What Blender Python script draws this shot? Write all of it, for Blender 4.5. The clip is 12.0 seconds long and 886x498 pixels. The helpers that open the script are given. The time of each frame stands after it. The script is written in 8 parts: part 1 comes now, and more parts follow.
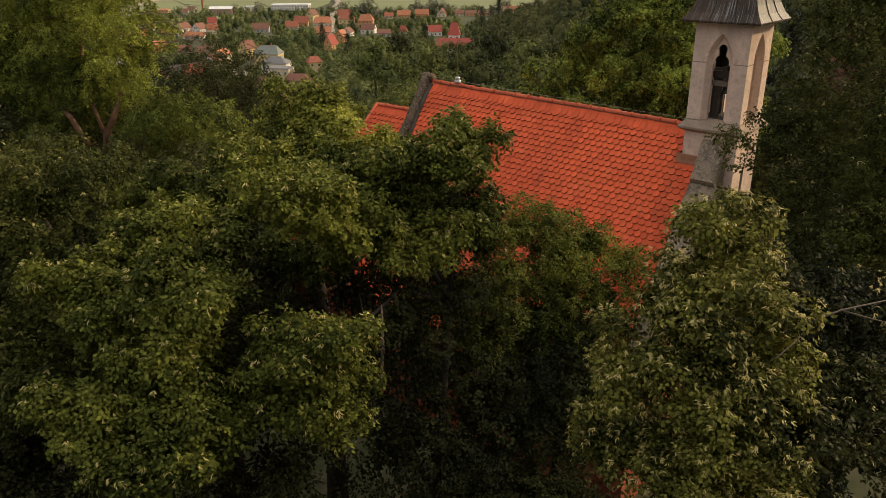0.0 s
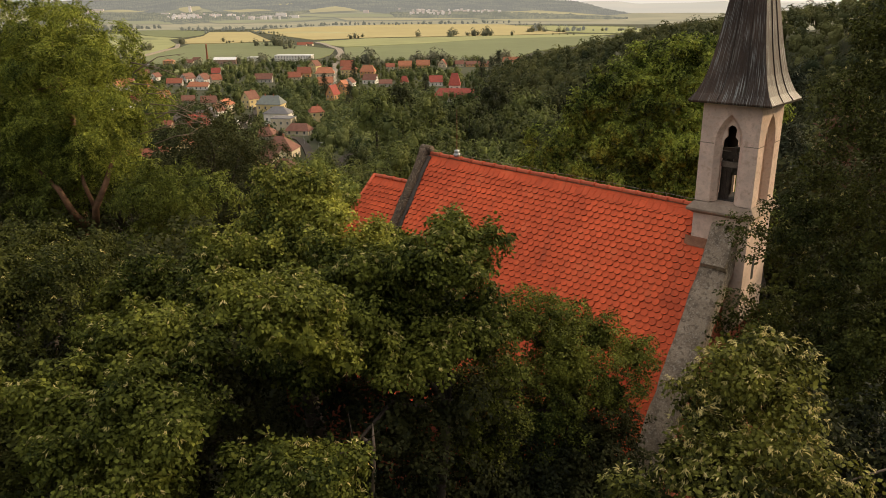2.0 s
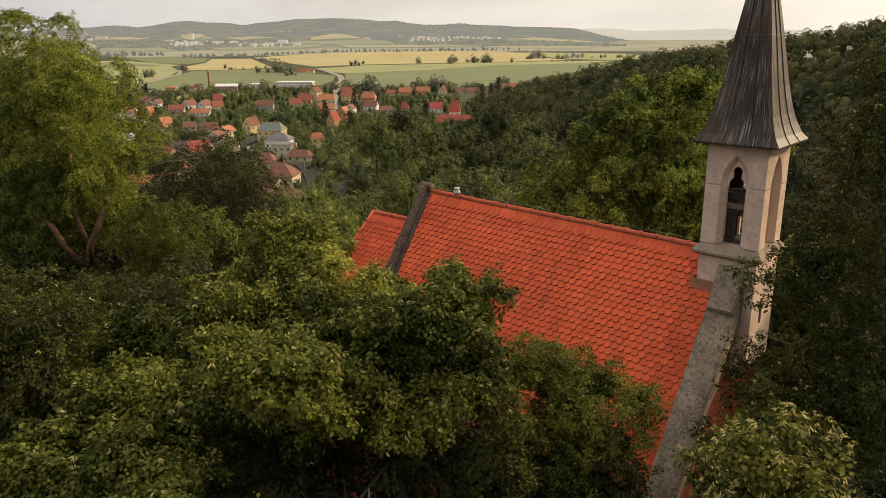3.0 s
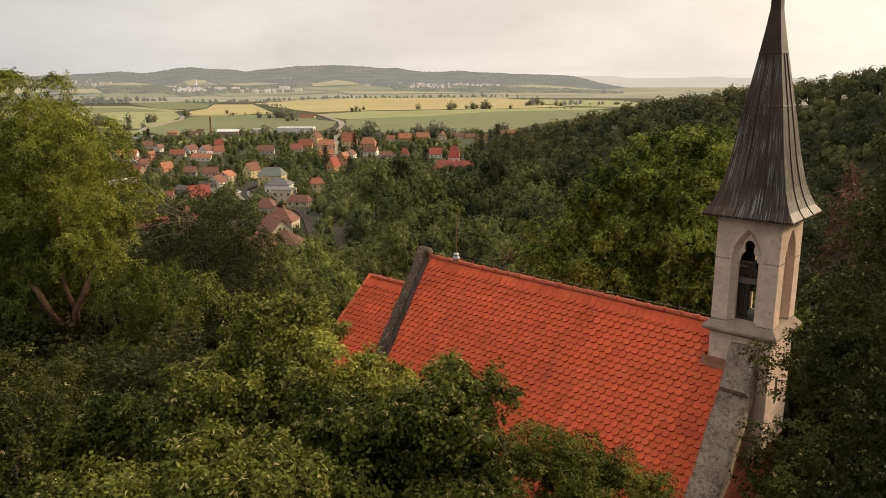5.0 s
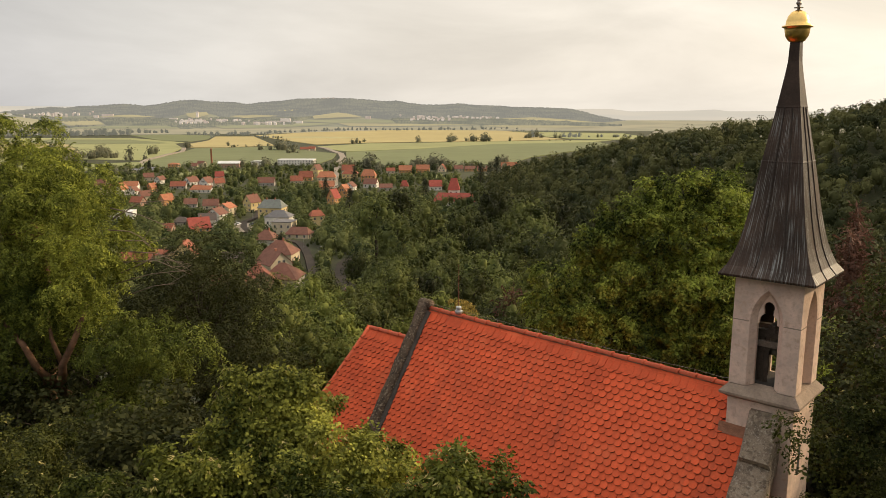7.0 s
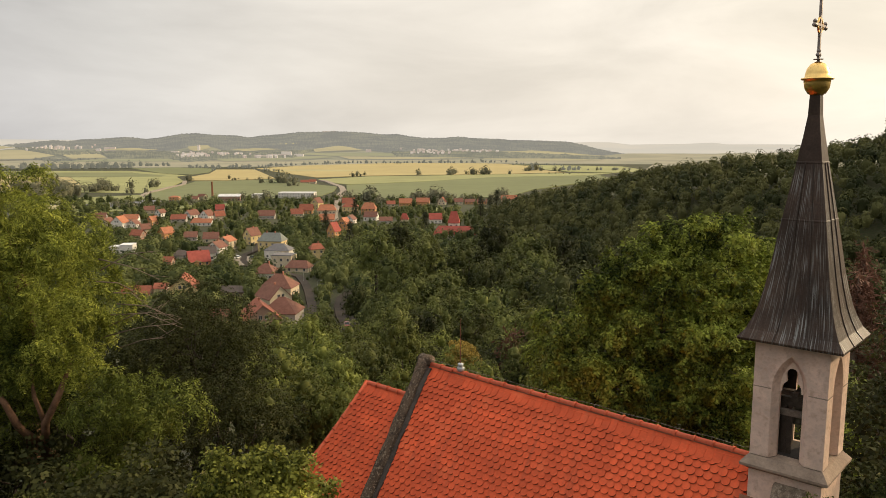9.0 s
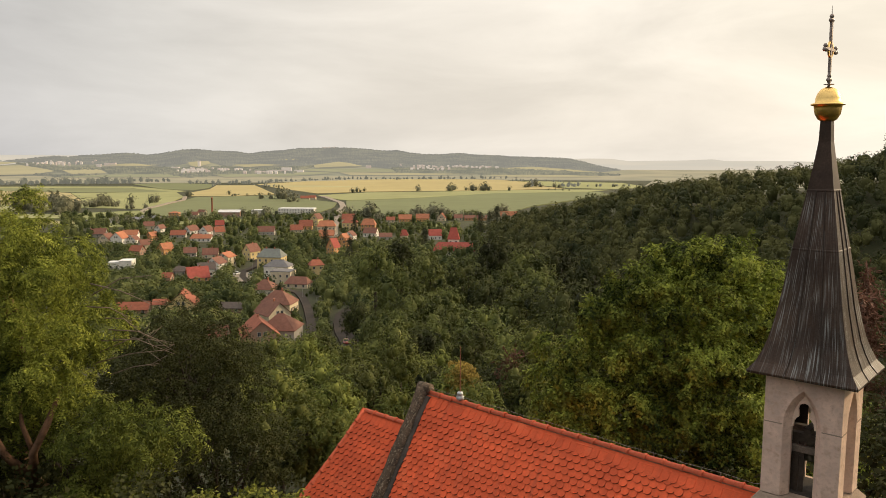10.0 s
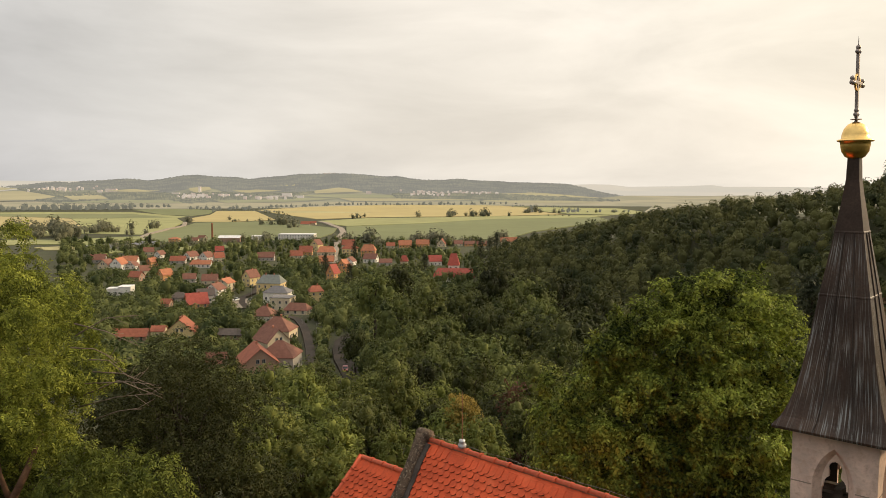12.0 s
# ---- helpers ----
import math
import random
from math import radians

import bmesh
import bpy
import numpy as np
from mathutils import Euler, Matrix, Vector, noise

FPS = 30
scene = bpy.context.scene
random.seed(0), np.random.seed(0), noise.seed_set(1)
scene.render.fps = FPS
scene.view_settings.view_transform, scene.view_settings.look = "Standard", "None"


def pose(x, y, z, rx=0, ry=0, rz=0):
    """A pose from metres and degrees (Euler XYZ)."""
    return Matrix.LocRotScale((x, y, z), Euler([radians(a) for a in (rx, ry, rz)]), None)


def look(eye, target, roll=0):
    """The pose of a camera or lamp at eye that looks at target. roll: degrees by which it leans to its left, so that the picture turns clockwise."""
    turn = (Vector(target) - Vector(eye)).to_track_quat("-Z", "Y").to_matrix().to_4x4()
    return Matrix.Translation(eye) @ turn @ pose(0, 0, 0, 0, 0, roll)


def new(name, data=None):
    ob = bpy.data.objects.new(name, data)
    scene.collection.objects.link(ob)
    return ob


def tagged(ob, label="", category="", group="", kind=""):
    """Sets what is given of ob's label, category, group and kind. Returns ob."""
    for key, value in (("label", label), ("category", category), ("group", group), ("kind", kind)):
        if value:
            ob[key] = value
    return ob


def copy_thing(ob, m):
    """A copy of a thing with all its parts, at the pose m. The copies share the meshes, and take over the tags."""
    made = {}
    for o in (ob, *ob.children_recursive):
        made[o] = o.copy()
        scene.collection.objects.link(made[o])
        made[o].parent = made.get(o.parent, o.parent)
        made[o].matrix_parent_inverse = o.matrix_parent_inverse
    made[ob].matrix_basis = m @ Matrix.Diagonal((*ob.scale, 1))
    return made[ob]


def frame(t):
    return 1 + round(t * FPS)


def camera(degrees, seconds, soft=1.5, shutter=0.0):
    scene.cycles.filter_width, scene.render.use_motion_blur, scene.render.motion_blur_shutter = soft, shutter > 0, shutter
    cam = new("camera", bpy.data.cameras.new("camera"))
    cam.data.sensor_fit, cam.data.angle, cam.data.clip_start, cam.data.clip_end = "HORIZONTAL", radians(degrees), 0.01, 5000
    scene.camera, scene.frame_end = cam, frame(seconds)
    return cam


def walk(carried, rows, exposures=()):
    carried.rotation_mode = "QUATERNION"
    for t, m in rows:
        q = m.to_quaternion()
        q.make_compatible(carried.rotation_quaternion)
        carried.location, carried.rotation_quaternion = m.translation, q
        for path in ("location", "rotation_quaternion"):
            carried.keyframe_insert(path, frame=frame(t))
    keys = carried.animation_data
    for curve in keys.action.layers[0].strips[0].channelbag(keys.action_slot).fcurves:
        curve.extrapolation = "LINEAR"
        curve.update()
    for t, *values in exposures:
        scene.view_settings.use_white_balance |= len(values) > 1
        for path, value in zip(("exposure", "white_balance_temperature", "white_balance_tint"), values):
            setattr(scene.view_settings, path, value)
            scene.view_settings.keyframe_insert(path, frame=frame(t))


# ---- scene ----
cam = camera(60.0, 12.0, soft=0.8)
PATH = [
    (0, (0.12, -0.529, 13.093), (0.113, 1.329, 12.353), -0.4),
    (0.5, (0.139, -0.232, 13.22), (0.131, 1.637, 12.507), -0.3),
    (1, (0.152, 0.049, 13.366), (0.144, 1.928, 12.681), -0.4),
    (1.5, (0.17, 0.328, 13.508), (0.162, 2.217, 12.852), -0.4),
    (2, (0.177, 0.597, 13.648), (0.169, 2.496, 13.022), -0.4),
    (2.5, (0.182, 0.861, 13.788), (0.175, 2.77, 13.191), -0.4),
    (3, (0.187, 1.106, 13.909), (0.179, 3.025, 13.345), -0.4),
    (5, (0.193, 1.998, 14.342), (0.188, 3.946, 13.889), -0.2),
    (5.5, (0.188, 2.221, 14.429), (0.184, 4.174, 13.997), -0.2),
    (6, (0.169, 2.449, 14.524), (0.164, 4.406, 14.112), -0.2),
    (6.5, (0.132, 2.659, 14.641), (0.127, 4.62, 14.248), -0.2),
    (7, (0.131, 2.899, 14.738), (0.127, 4.863, 14.365), -0.1),
    (9, (0.102, 3.832, 15.134), (0.098, 5.81, 14.844), -0.1),
    (9.5, (0.102, 4.062, 15.216), (0.099, 6.044, 14.947), -0.0),
    (10, (0.109, 4.317, 15.311), (0.106, 6.301, 15.062), -0.0),
    (10.5, (0.107, 4.561, 15.377), (0.104, 6.548, 15.148), -0.0),
    (11, (0.094, 4.78, 15.418), (0.091, 6.769, 15.206), 0.0),
    (11.5, (0.07, 5.004, 15.443), (0.067, 6.995, 15.246), 0.1),
    (12, (0.085, 5.259, 15.528), (0.082, 7.25, 15.345), 0.0),
]
walk(cam, [(t, look(eye, target, roll)) for t, eye, target, roll in PATH])

# ---- light ----
SUN_FROM = Vector((0.86, 0.34, 0.37)).normalized()
VEIL = Vector((0.74, 0.58, 0.37)).normalized()
world = bpy.data.worlds.new("sky")
scene.world = world
world.use_nodes = True
wn, wl = world.node_tree.nodes, world.node_tree.links
wn.clear()
w_out = wn.new("ShaderNodeOutputWorld")
w_sky = wn.new("ShaderNodeTexSky")
w_sky.sky_type, w_sky.sun_disc = "NISHITA", False
w_sky.sun_elevation = math.asin(SUN_FROM.z)
w_sky.sun_rotation = math.atan2(SUN_FROM.x, SUN_FROM.y)
w_sky.dust_density, w_sky.air_density = 4.0, 1.2
w_bg = wn.new("ShaderNodeBackground")
w_bg.inputs["Strength"].default_value = 0.07
wl.new(w_sky.outputs[0], w_bg.inputs["Color"])
# a veil of cloud: brighter and creamier towards the sun
w_co = wn.new("ShaderNodeTexCoord")
w_dot = wn.new("ShaderNodeVectorMath")
w_dot.operation = "DOT_PRODUCT"
w_dot.inputs[1].default_value = VEIL
wl.new(w_co.outputs["Generated"], w_dot.inputs[0])
w_glow = wn.new("ShaderNodeValToRGB")
w_glow.color_ramp.elements[0].position, w_glow.color_ramp.elements[0].color = 0.0, (0.63, 0.62, 0.63, 1)
w_glow.color_ramp.elements[1].position, w_glow.color_ramp.elements[1].color = 1.0, (1.25, 1.12, 0.90, 1)
for at, colour in ((0.30, (0.80, 0.765, 0.715, 1)), (0.55, (0.97, 0.895, 0.79, 1)), (0.78, (1.10, 1.0, 0.86, 1))):
    w_glow.color_ramp.elements.new(at).color = colour
wl.new(w_dot.outputs["Value"], w_glow.inputs[0])
w_map = wn.new("ShaderNodeMapping")
w_map.inputs["Scale"].default_value = (1.0, 1.0, 3.6)
wl.new(w_co.outputs["Generated"], w_map.inputs[0])
w_cl = wn.new("ShaderNodeTexNoise")
w_cl.inputs["Scale"].default_value, w_cl.inputs["Detail"].default_value, w_cl.inputs["Roughness"].default_value = 2.6, 6.0, 0.55
w_cl.inputs["Distortion"].default_value = 0.35
wl.new(w_map.outputs[0], w_cl.inputs["Vector"])
w_shade = wn.new("ShaderNodeMapRange")
w_shade.inputs[1].default_value, w_shade.inputs[2].default_value = 0.35, 0.68
w_shade.inputs[3].default_value, w_shade.inputs[4].default_value = 0.84, 1.10
wl.new(w_cl.outputs["Fac"], w_shade.inputs[0])
w_up = wn.new("ShaderNodeSeparateXYZ")
wl.new(w_co.outputs["Generated"], w_up.inputs[0])
w_zen = wn.new("ShaderNodeMapRange")
w_zen.inputs[1].default_value, w_zen.inputs[2].default_value = 0.18, 1.0
w_zen.inputs[3].default_value, w_zen.inputs[4].default_value = 1.0, 1.9
wl.new(w_up.outputs["Z"], w_zen.inputs[0])
w_both = wn.new("ShaderNodeMath")
w_both.operation = "MULTIPLY"
wl.new(w_zen.outputs[0], w_both.inputs[0])
wl.new(w_shade.outputs[0], w_both.inputs[1])
w_mul = wn.new("ShaderNodeMixRGB")
w_mul.blend_type, w_mul.inputs[0].default_value = "MULTIPLY", 1.0
wl.new(w_glow.outputs[0], w_mul.inputs[1])
wl.new(w_both.outputs[0], w_mul.inputs[2])
w_cloud = wn.new("ShaderNodeBackground")
w_cloud.inputs["Strength"].default_value = 1.0
wl.new(w_mul.outputs[0], w_cloud.inputs["Color"])
w_mix = wn.new("ShaderNodeMixShader")
w_mix.inputs[0].default_value = 0.88
wl.new(w_bg.outputs[0], w_mix.inputs[1])
wl.new(w_cloud.outputs[0], w_mix.inputs[2])
wl.new(w_mix.outputs[0], w_out.inputs["Surface"])

sun_data = bpy.data.lights.new("sun", "SUN")
sun_data.energy, sun_data.angle, sun_data.color = 3.3, radians(3.0), (1.0, 0.78, 0.50)
sun = new("sun", sun_data)
sun.matrix_world = look(SUN_FROM * 100, (0, 0, 0))


# ---- materials ----
def rgb(c):
    return (c[0], c[1], c[2], 1.0)


def scaled(c, k):
    return (c[0] * k, c[1] * k, c[2] * k)


def surface(name, base, rough=0.85, spread=0.3, scale=1.5, fine=25.0, bump=0.3, metal=0.0, second=None, amount=0.5, rand="", rand_size=0.25, specular=0.3):
    """A procedural surface: stains in two scales, fine relief, and a shade of its own for every piece."""
    m = bpy.data.materials.new(name)
    m.use_nodes = True
    n, l = m.node_tree.nodes, m.node_tree.links
    n.clear()
    out, bsdf, co = n.new("ShaderNodeOutputMaterial"), n.new("ShaderNodeBsdfPrincipled"), n.new("ShaderNodeTexCoord")
    bsdf.inputs["Roughness"].default_value, bsdf.inputs["Metallic"].default_value = rough, metal
    bsdf.inputs["Specular IOR Level"].default_value = specular
    large, small = n.new("ShaderNodeTexNoise"), n.new("ShaderNodeTexNoise")
    for node, s in ((large, scale), (small, fine)):
        node.inputs["Scale"].default_value, node.inputs["Detail"].default_value, node.inputs["Roughness"].default_value = s, 5.0, 0.6
        l.new(co.outputs["Object"], node.inputs["Vector"])
    ramp = n.new("ShaderNodeValToRGB")
    ramp.color_ramp.elements[0].position, ramp.color_ramp.elements[1].position = 0.3, 0.7
    ramp.color_ramp.elements[0].color = rgb(scaled(base, 1 - spread))
    ramp.color_ramp.elements[1].color = rgb(scaled(base, 1 + spread * 0.7))
    l.new(large.outputs["Fac"], ramp.inputs[0])
    colour = ramp.outputs[0]
    if second:
        edge = n.new("ShaderNodeMapRange")
        edge.inputs[1].default_value, edge.inputs[2].default_value = 0.58 - amount * 0.25, 0.78 - amount * 0.2
        l.new(small.outputs["Fac"], edge.inputs[0])
        mix = n.new("ShaderNodeMixRGB")
        mix.inputs[2].default_value = rgb(second)
        l.new(edge.outputs[0], mix.inputs[0])
        l.new(colour, mix.inputs[1])
        colour = mix.outputs[0]
    grain = n.new("ShaderNodeMapRange")
    grain.inputs[1].default_value, grain.inputs[2].default_value = 0.3, 0.7
    grain.inputs[3].default_value, grain.inputs[4].default_value = 1 - spread * 0.5, 1 + spread * 0.4
    l.new(small.outputs["Fac"], grain.inputs[0])
    value = grain.outputs[0]
    if rand:
        info = n.new("ShaderNodeObjectInfo") if rand == "object" else n.new("ShaderNodeNewGeometry")
        own = n.new("ShaderNodeMapRange")
        own.inputs[3].default_value, own.inputs[4].default_value = 1 - rand_size, 1 + rand_size
        l.new(info.outputs["Random"] if rand == "object" else info.outputs["Random Per Island"], own.inputs[0])
        both = n.new("ShaderNodeMath")
        both.operation = "MULTIPLY"
        l.new(value, both.inputs[0])
        l.new(own.outputs[0], both.inputs[1])
        value = both.outputs[0]
    mul = n.new("ShaderNodeMixRGB")
    mul.blend_type, mul.inputs[0].default_value = "MULTIPLY", 1.0
    l.new(colour, mul.inputs[1])
    l.new(value, mul.inputs[2])
    l.new(mul.outputs[0], bsdf.inputs["Base Color"])
    if bump:
        relief = n.new("ShaderNodeBump")
        relief.inputs["Strength"].default_value, relief.inputs["Distance"].default_value = bump, 0.02
        l.new(small.outputs["Fac"], relief.inputs["Height"])
        l.new(relief.outputs[0], bsdf.inputs["Normal"])
    l.new(bsdf.outputs[0], out.inputs["Surface"])
    return m


def foliage(name, base, tip, through_light=0.3, scale=0.35, spread=0.22, lo=0.36, hi=0.82, vary=0.0, cells=0.0, grain=0.22):
    """Leaves: two greens by branch, a shade of its own for every leaf, light shining through."""
    m = bpy.data.materials.new(name)
    m.use_nodes = True
    n, l = m.node_tree.nodes, m.node_tree.links
    n.clear()
    out, bsdf, thin, mix = n.new("ShaderNodeOutputMaterial"), n.new("ShaderNodeBsdfPrincipled"), n.new("ShaderNodeBsdfTranslucent"), n.new("ShaderNodeMixShader")
    co, patch, geo = n.new("ShaderNodeTexCoord"), n.new("ShaderNodeTexNoise"), n.new("ShaderNodeNewGeometry")
    patch.inputs["Scale"].default_value, patch.inputs["Detail"].default_value = scale, 4.0
    l.new(co.outputs["Object"], patch.inputs["Vector"])
    add = n.new("ShaderNodeMath")
    add.operation = "MULTIPLY_ADD"
    add.inputs[1].default_value = 0.10 if cells else grain
    l.new(geo.outputs["Random Per Island"], add.inputs[0])
    l.new(patch.outputs["Fac"], add.inputs[2])
    if cells:
        # every crown of a mass of trees has a green of its own
        tree, lift = n.new("ShaderNodeAttribute"), n.new("ShaderNodeMath")
        tree.attribute_name = "tree"
        lift.operation = "MULTIPLY_ADD"
        lift.inputs[1].default_value = cells
        l.new(tree.outputs["Fac"], lift.inputs[0])
        half = n.new("ShaderNodeMath")
        half.operation = "MULTIPLY_ADD"
        half.inputs[1].default_value, half.inputs[2].default_value = 0.4, 0.0
        l.new(patch.outputs["Fac"], half.inputs[0])
        l.new(half.outputs[0], lift.inputs[2])
        l.new(lift.outputs[0], add.inputs[2])
    base, tip = (base[0] * 1.09, base[1], base[2] * 1.4), (tip[0] * 1.09, tip[1], tip[2] * 1.4)
    ramp = n.new("ShaderNodeValToRGB")
    ramp.color_ramp.elements[0].position, ramp.color_ramp.elements[1].position = lo, hi
    ramp.color_ramp.elements[0].color, ramp.color_ramp.elements[1].color = rgb(base), rgb(tip)
    l.new(add.outputs[0], ramp.inputs[0])
    own = n.new("ShaderNodeMapRange")
    own.inputs[3].default_value, own.inputs[4].default_value = 1 - spread, 1 + spread
    l.new(geo.outputs["Random Per Island"], own.inputs[0])
    mul = n.new("ShaderNodeMixRGB")
    mul.blend_type, mul.inputs[0].default_value = "MULTIPLY", 1.0
    l.new(ramp.outputs[0], mul.inputs[1])
    shade = own.outputs[0]
    if vary:
        info, each, times = n.new("ShaderNodeObjectInfo"), n.new("ShaderNodeMapRange"), n.new("ShaderNodeMath")
        each.inputs[3].default_value, each.inputs[4].default_value = 1 - vary, 1 + vary
        times.operation = "MULTIPLY"
        l.new(info.outputs["Random"], each.inputs[0])
        l.new(each.outputs[0], times.inputs[0])
        l.new(shade, times.inputs[1])
        shade = times.outputs[0]
    l.new(shade, mul.inputs[2])
    l.new(mul.outputs[0], bsdf.inputs["Base Color"])
    l.new(mul.outputs[0], thin.inputs["Color"])
    bsdf.inputs["Roughness"].default_value, bsdf.inputs["Specular IOR Level"].default_value = 0.6, 0.08
    mix.inputs[0].default_value = through_light
    l.new(bsdf.outputs[0], mix.inputs[1])
    l.new(thin.outputs[0], mix.inputs[2])
    l.new(mix.outputs[0], out.inputs["Surface"])
    return m


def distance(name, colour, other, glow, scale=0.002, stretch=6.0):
    """Far country: the haze of the air between is mixed in as emission."""
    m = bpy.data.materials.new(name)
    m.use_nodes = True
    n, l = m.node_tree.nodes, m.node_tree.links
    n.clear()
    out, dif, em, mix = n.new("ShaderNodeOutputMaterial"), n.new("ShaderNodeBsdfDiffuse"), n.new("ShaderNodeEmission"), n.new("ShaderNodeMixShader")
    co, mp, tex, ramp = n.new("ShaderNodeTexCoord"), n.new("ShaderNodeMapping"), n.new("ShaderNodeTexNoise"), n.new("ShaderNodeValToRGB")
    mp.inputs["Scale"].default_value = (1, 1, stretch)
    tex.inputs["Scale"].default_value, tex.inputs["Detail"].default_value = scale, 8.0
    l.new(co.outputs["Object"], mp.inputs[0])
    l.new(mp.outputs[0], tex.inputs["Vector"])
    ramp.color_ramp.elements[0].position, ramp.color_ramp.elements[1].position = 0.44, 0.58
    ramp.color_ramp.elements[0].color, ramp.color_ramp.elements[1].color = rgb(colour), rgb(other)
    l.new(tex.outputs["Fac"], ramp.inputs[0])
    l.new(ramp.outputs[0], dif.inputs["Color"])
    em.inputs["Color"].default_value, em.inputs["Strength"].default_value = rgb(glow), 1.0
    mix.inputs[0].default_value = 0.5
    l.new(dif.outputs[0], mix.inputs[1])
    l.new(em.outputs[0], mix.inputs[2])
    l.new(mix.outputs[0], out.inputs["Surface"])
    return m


M_GROUND = surface("grass_ground", (0.050, 0.058, 0.022), 0.95, 0.4, 0.05, 1.2, 0.6, second=(0.070, 0.056, 0.032))
M_TILE = surface("clay_tile", (0.70, 0.108, 0.034), 0.75, 0.20, 0.9, 16, 0.25, rand="island", rand_size=0.09)
M_TILE_PIECE = surface("clay_tile_piece", (0.70, 0.108, 0.034), 0.75, 0.20, 0.9, 16, 0.25, rand="object", rand_size=0.09)
# dark edge colour: soot, and the shadow line painted below each tile
M_SOOT_SHADE = surface("sooty_shaded_tile_edge", (0.13, 0.040, 0.022), 0.9, 0.3, 5, 40, 0.2)
M_DECK = surface("roof_deck", (0.16, 0.05, 0.03), 0.9)
M_RIDGE = surface("ridge_clay", (0.58, 0.105, 0.042), 0.8, 0.3, 4, 30, 0.3, second=(0.30, 0.13, 0.08), amount=0.25, rand="object", rand_size=0.12)
M_MORTAR = surface("mortar", (0.36, 0.17, 0.10), 0.95, 0.3, 8, 60, 0.6)

def lichen_stone(name, base, dark, pale):
    """Old coping stone: sooty patches, pale lichen spots and a rough skin."""
    m = surface(name, base, 0.95, 0.4, 1.6, 38, 1.0)
    n, l = m.node_tree.nodes, m.node_tree.links
    bsdf = next(k for k in n if k.type == "BSDF_PRINCIPLED")
    colour, co = bsdf.inputs["Base Color"].links[0].from_socket, n.new("ShaderNodeTexCoord")
    for size, lo, hi, most, tint in ((9.0, 0.52, 0.60, 0.8, dark), (3.0, 0.52, 0.64, 0.65, dark), (20.0, 0.56, 0.62, 0.8, pale)):
        tex, edge, mix = n.new("ShaderNodeTexNoise"), n.new("ShaderNodeMapRange"), n.new("ShaderNodeMixRGB")
        tex.inputs["Scale"].default_value, tex.inputs["Detail"].default_value, tex.inputs["Roughness"].default_value = size, 4.0, 0.65
        l.new(co.outputs["Object"], tex.inputs["Vector"])
        edge.inputs[1].default_value, edge.inputs[2].default_value, edge.inputs[4].default_value = lo, hi, most
        l.new(tex.outputs["Fac"], edge.inputs[0])
        l.new(edge.outputs[0], mix.inputs[0])
        l.new(colour, mix.inputs[1])
        mix.inputs[2].default_value = rgb(tint)
        colour = mix.outputs[0]
    l.new(colour, bsdf.inputs["Base Color"])
    return m


M_STONE = lichen_stone("weathered_stone", (0.36, 0.275, 0.195), (0.15, 0.112, 0.080), (0.46, 0.39, 0.30))
M_STONE2 = lichen_stone("brown_weathered_stone", (0.125, 0.086, 0.056), (0.05, 0.036, 0.026), (0.30, 0.24, 0.165))
# darkened stone that paints the shade on and beside the copings
M_COPING_SHADE = surface("shaded_coping", (0.075, 0.06, 0.048), 0.95, 0.4, 3, 20, 0.6)
M_PLASTER = surface("tower_plaster", (0.78, 0.575, 0.45), 0.92, 0.24, 1.7, 9, 0.6, second=(0.52, 0.355, 0.26), amount=0.36)
M_PLASTER_DARK = surface("reveal_plaster", (0.36, 0.27, 0.20), 0.92, 0.25, 2.5, 20, 0.3)
M_RED_WALL = surface("red_plaster", (0.36, 0.09, 0.045), 0.92, 0.3, 0.9, 12, 0.3)
M_COPPER = surface("seam_copper", (0.060, 0.044, 0.034), 0.65, 0.35, 3, 40, 0.1, specular=0.2)
M_GOLD = surface("gilding", (0.86, 0.58, 0.20), 0.36, 0.12, 4, 30, 0.04, metal=1.0)
M_IRON = surface("weathered_iron", (0.30, 0.25, 0.22), 0.5, 0.3, 8, 50, 0.1, metal=0.6)
M_ZINC = surface("zinc", (0.50, 0.50, 0.49), 0.45, 0.2, 8, 50, 0.1, metal=0.5)
M_DARK_WOOD = surface("belfry_wood", (0.075, 0.055, 0.04), 0.85, 0.4, 5, 40, 0.5)
M_WEATHERED = surface("weathered_rail", (0.22, 0.17, 0.13), 0.9, 0.35, 5, 40, 0.4)
M_BRONZE = surface("bell_bronze", (0.12, 0.10, 0.07), 0.45, 0.3, 6, 40, 0.1, metal=0.8)
M_INSIDE = surface("belfry_inside", (0.05, 0.042, 0.035), 0.95)
M_BARK = surface("bark", (0.046, 0.034, 0.025), 0.95, 0.4, 4, 26, 0.9)
M_BARK_RED = surface("reddish_bark", (0.17, 0.090, 0.048), 0.9, 0.4, 4, 26, 0.7)
M_DEADWOOD = surface("bare_wood", (0.22, 0.165, 0.125), 0.9, 0.3, 6, 40, 0.4)
# linden leaf in lit, shaded and deep-shade copies: light put into the colour
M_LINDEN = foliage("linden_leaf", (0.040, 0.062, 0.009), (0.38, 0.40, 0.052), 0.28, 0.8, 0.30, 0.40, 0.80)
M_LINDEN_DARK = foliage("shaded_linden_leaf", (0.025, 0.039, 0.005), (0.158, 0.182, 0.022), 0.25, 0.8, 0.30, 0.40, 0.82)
M_LINDEN_SHADE = foliage("deep_shade_linden_leaf", (0.018, 0.026, 0.004), (0.088, 0.100, 0.015), 0.22, 0.8, 0.30, 0.40, 0.82)
# darker ash green that paints the shade on the lower boughs
M_ASH_SHADE = foliage("shaded_ash_leaf", (0.024, 0.042, 0.007), (0.155, 0.190, 0.025), 0.3, 0.6, 0.3)
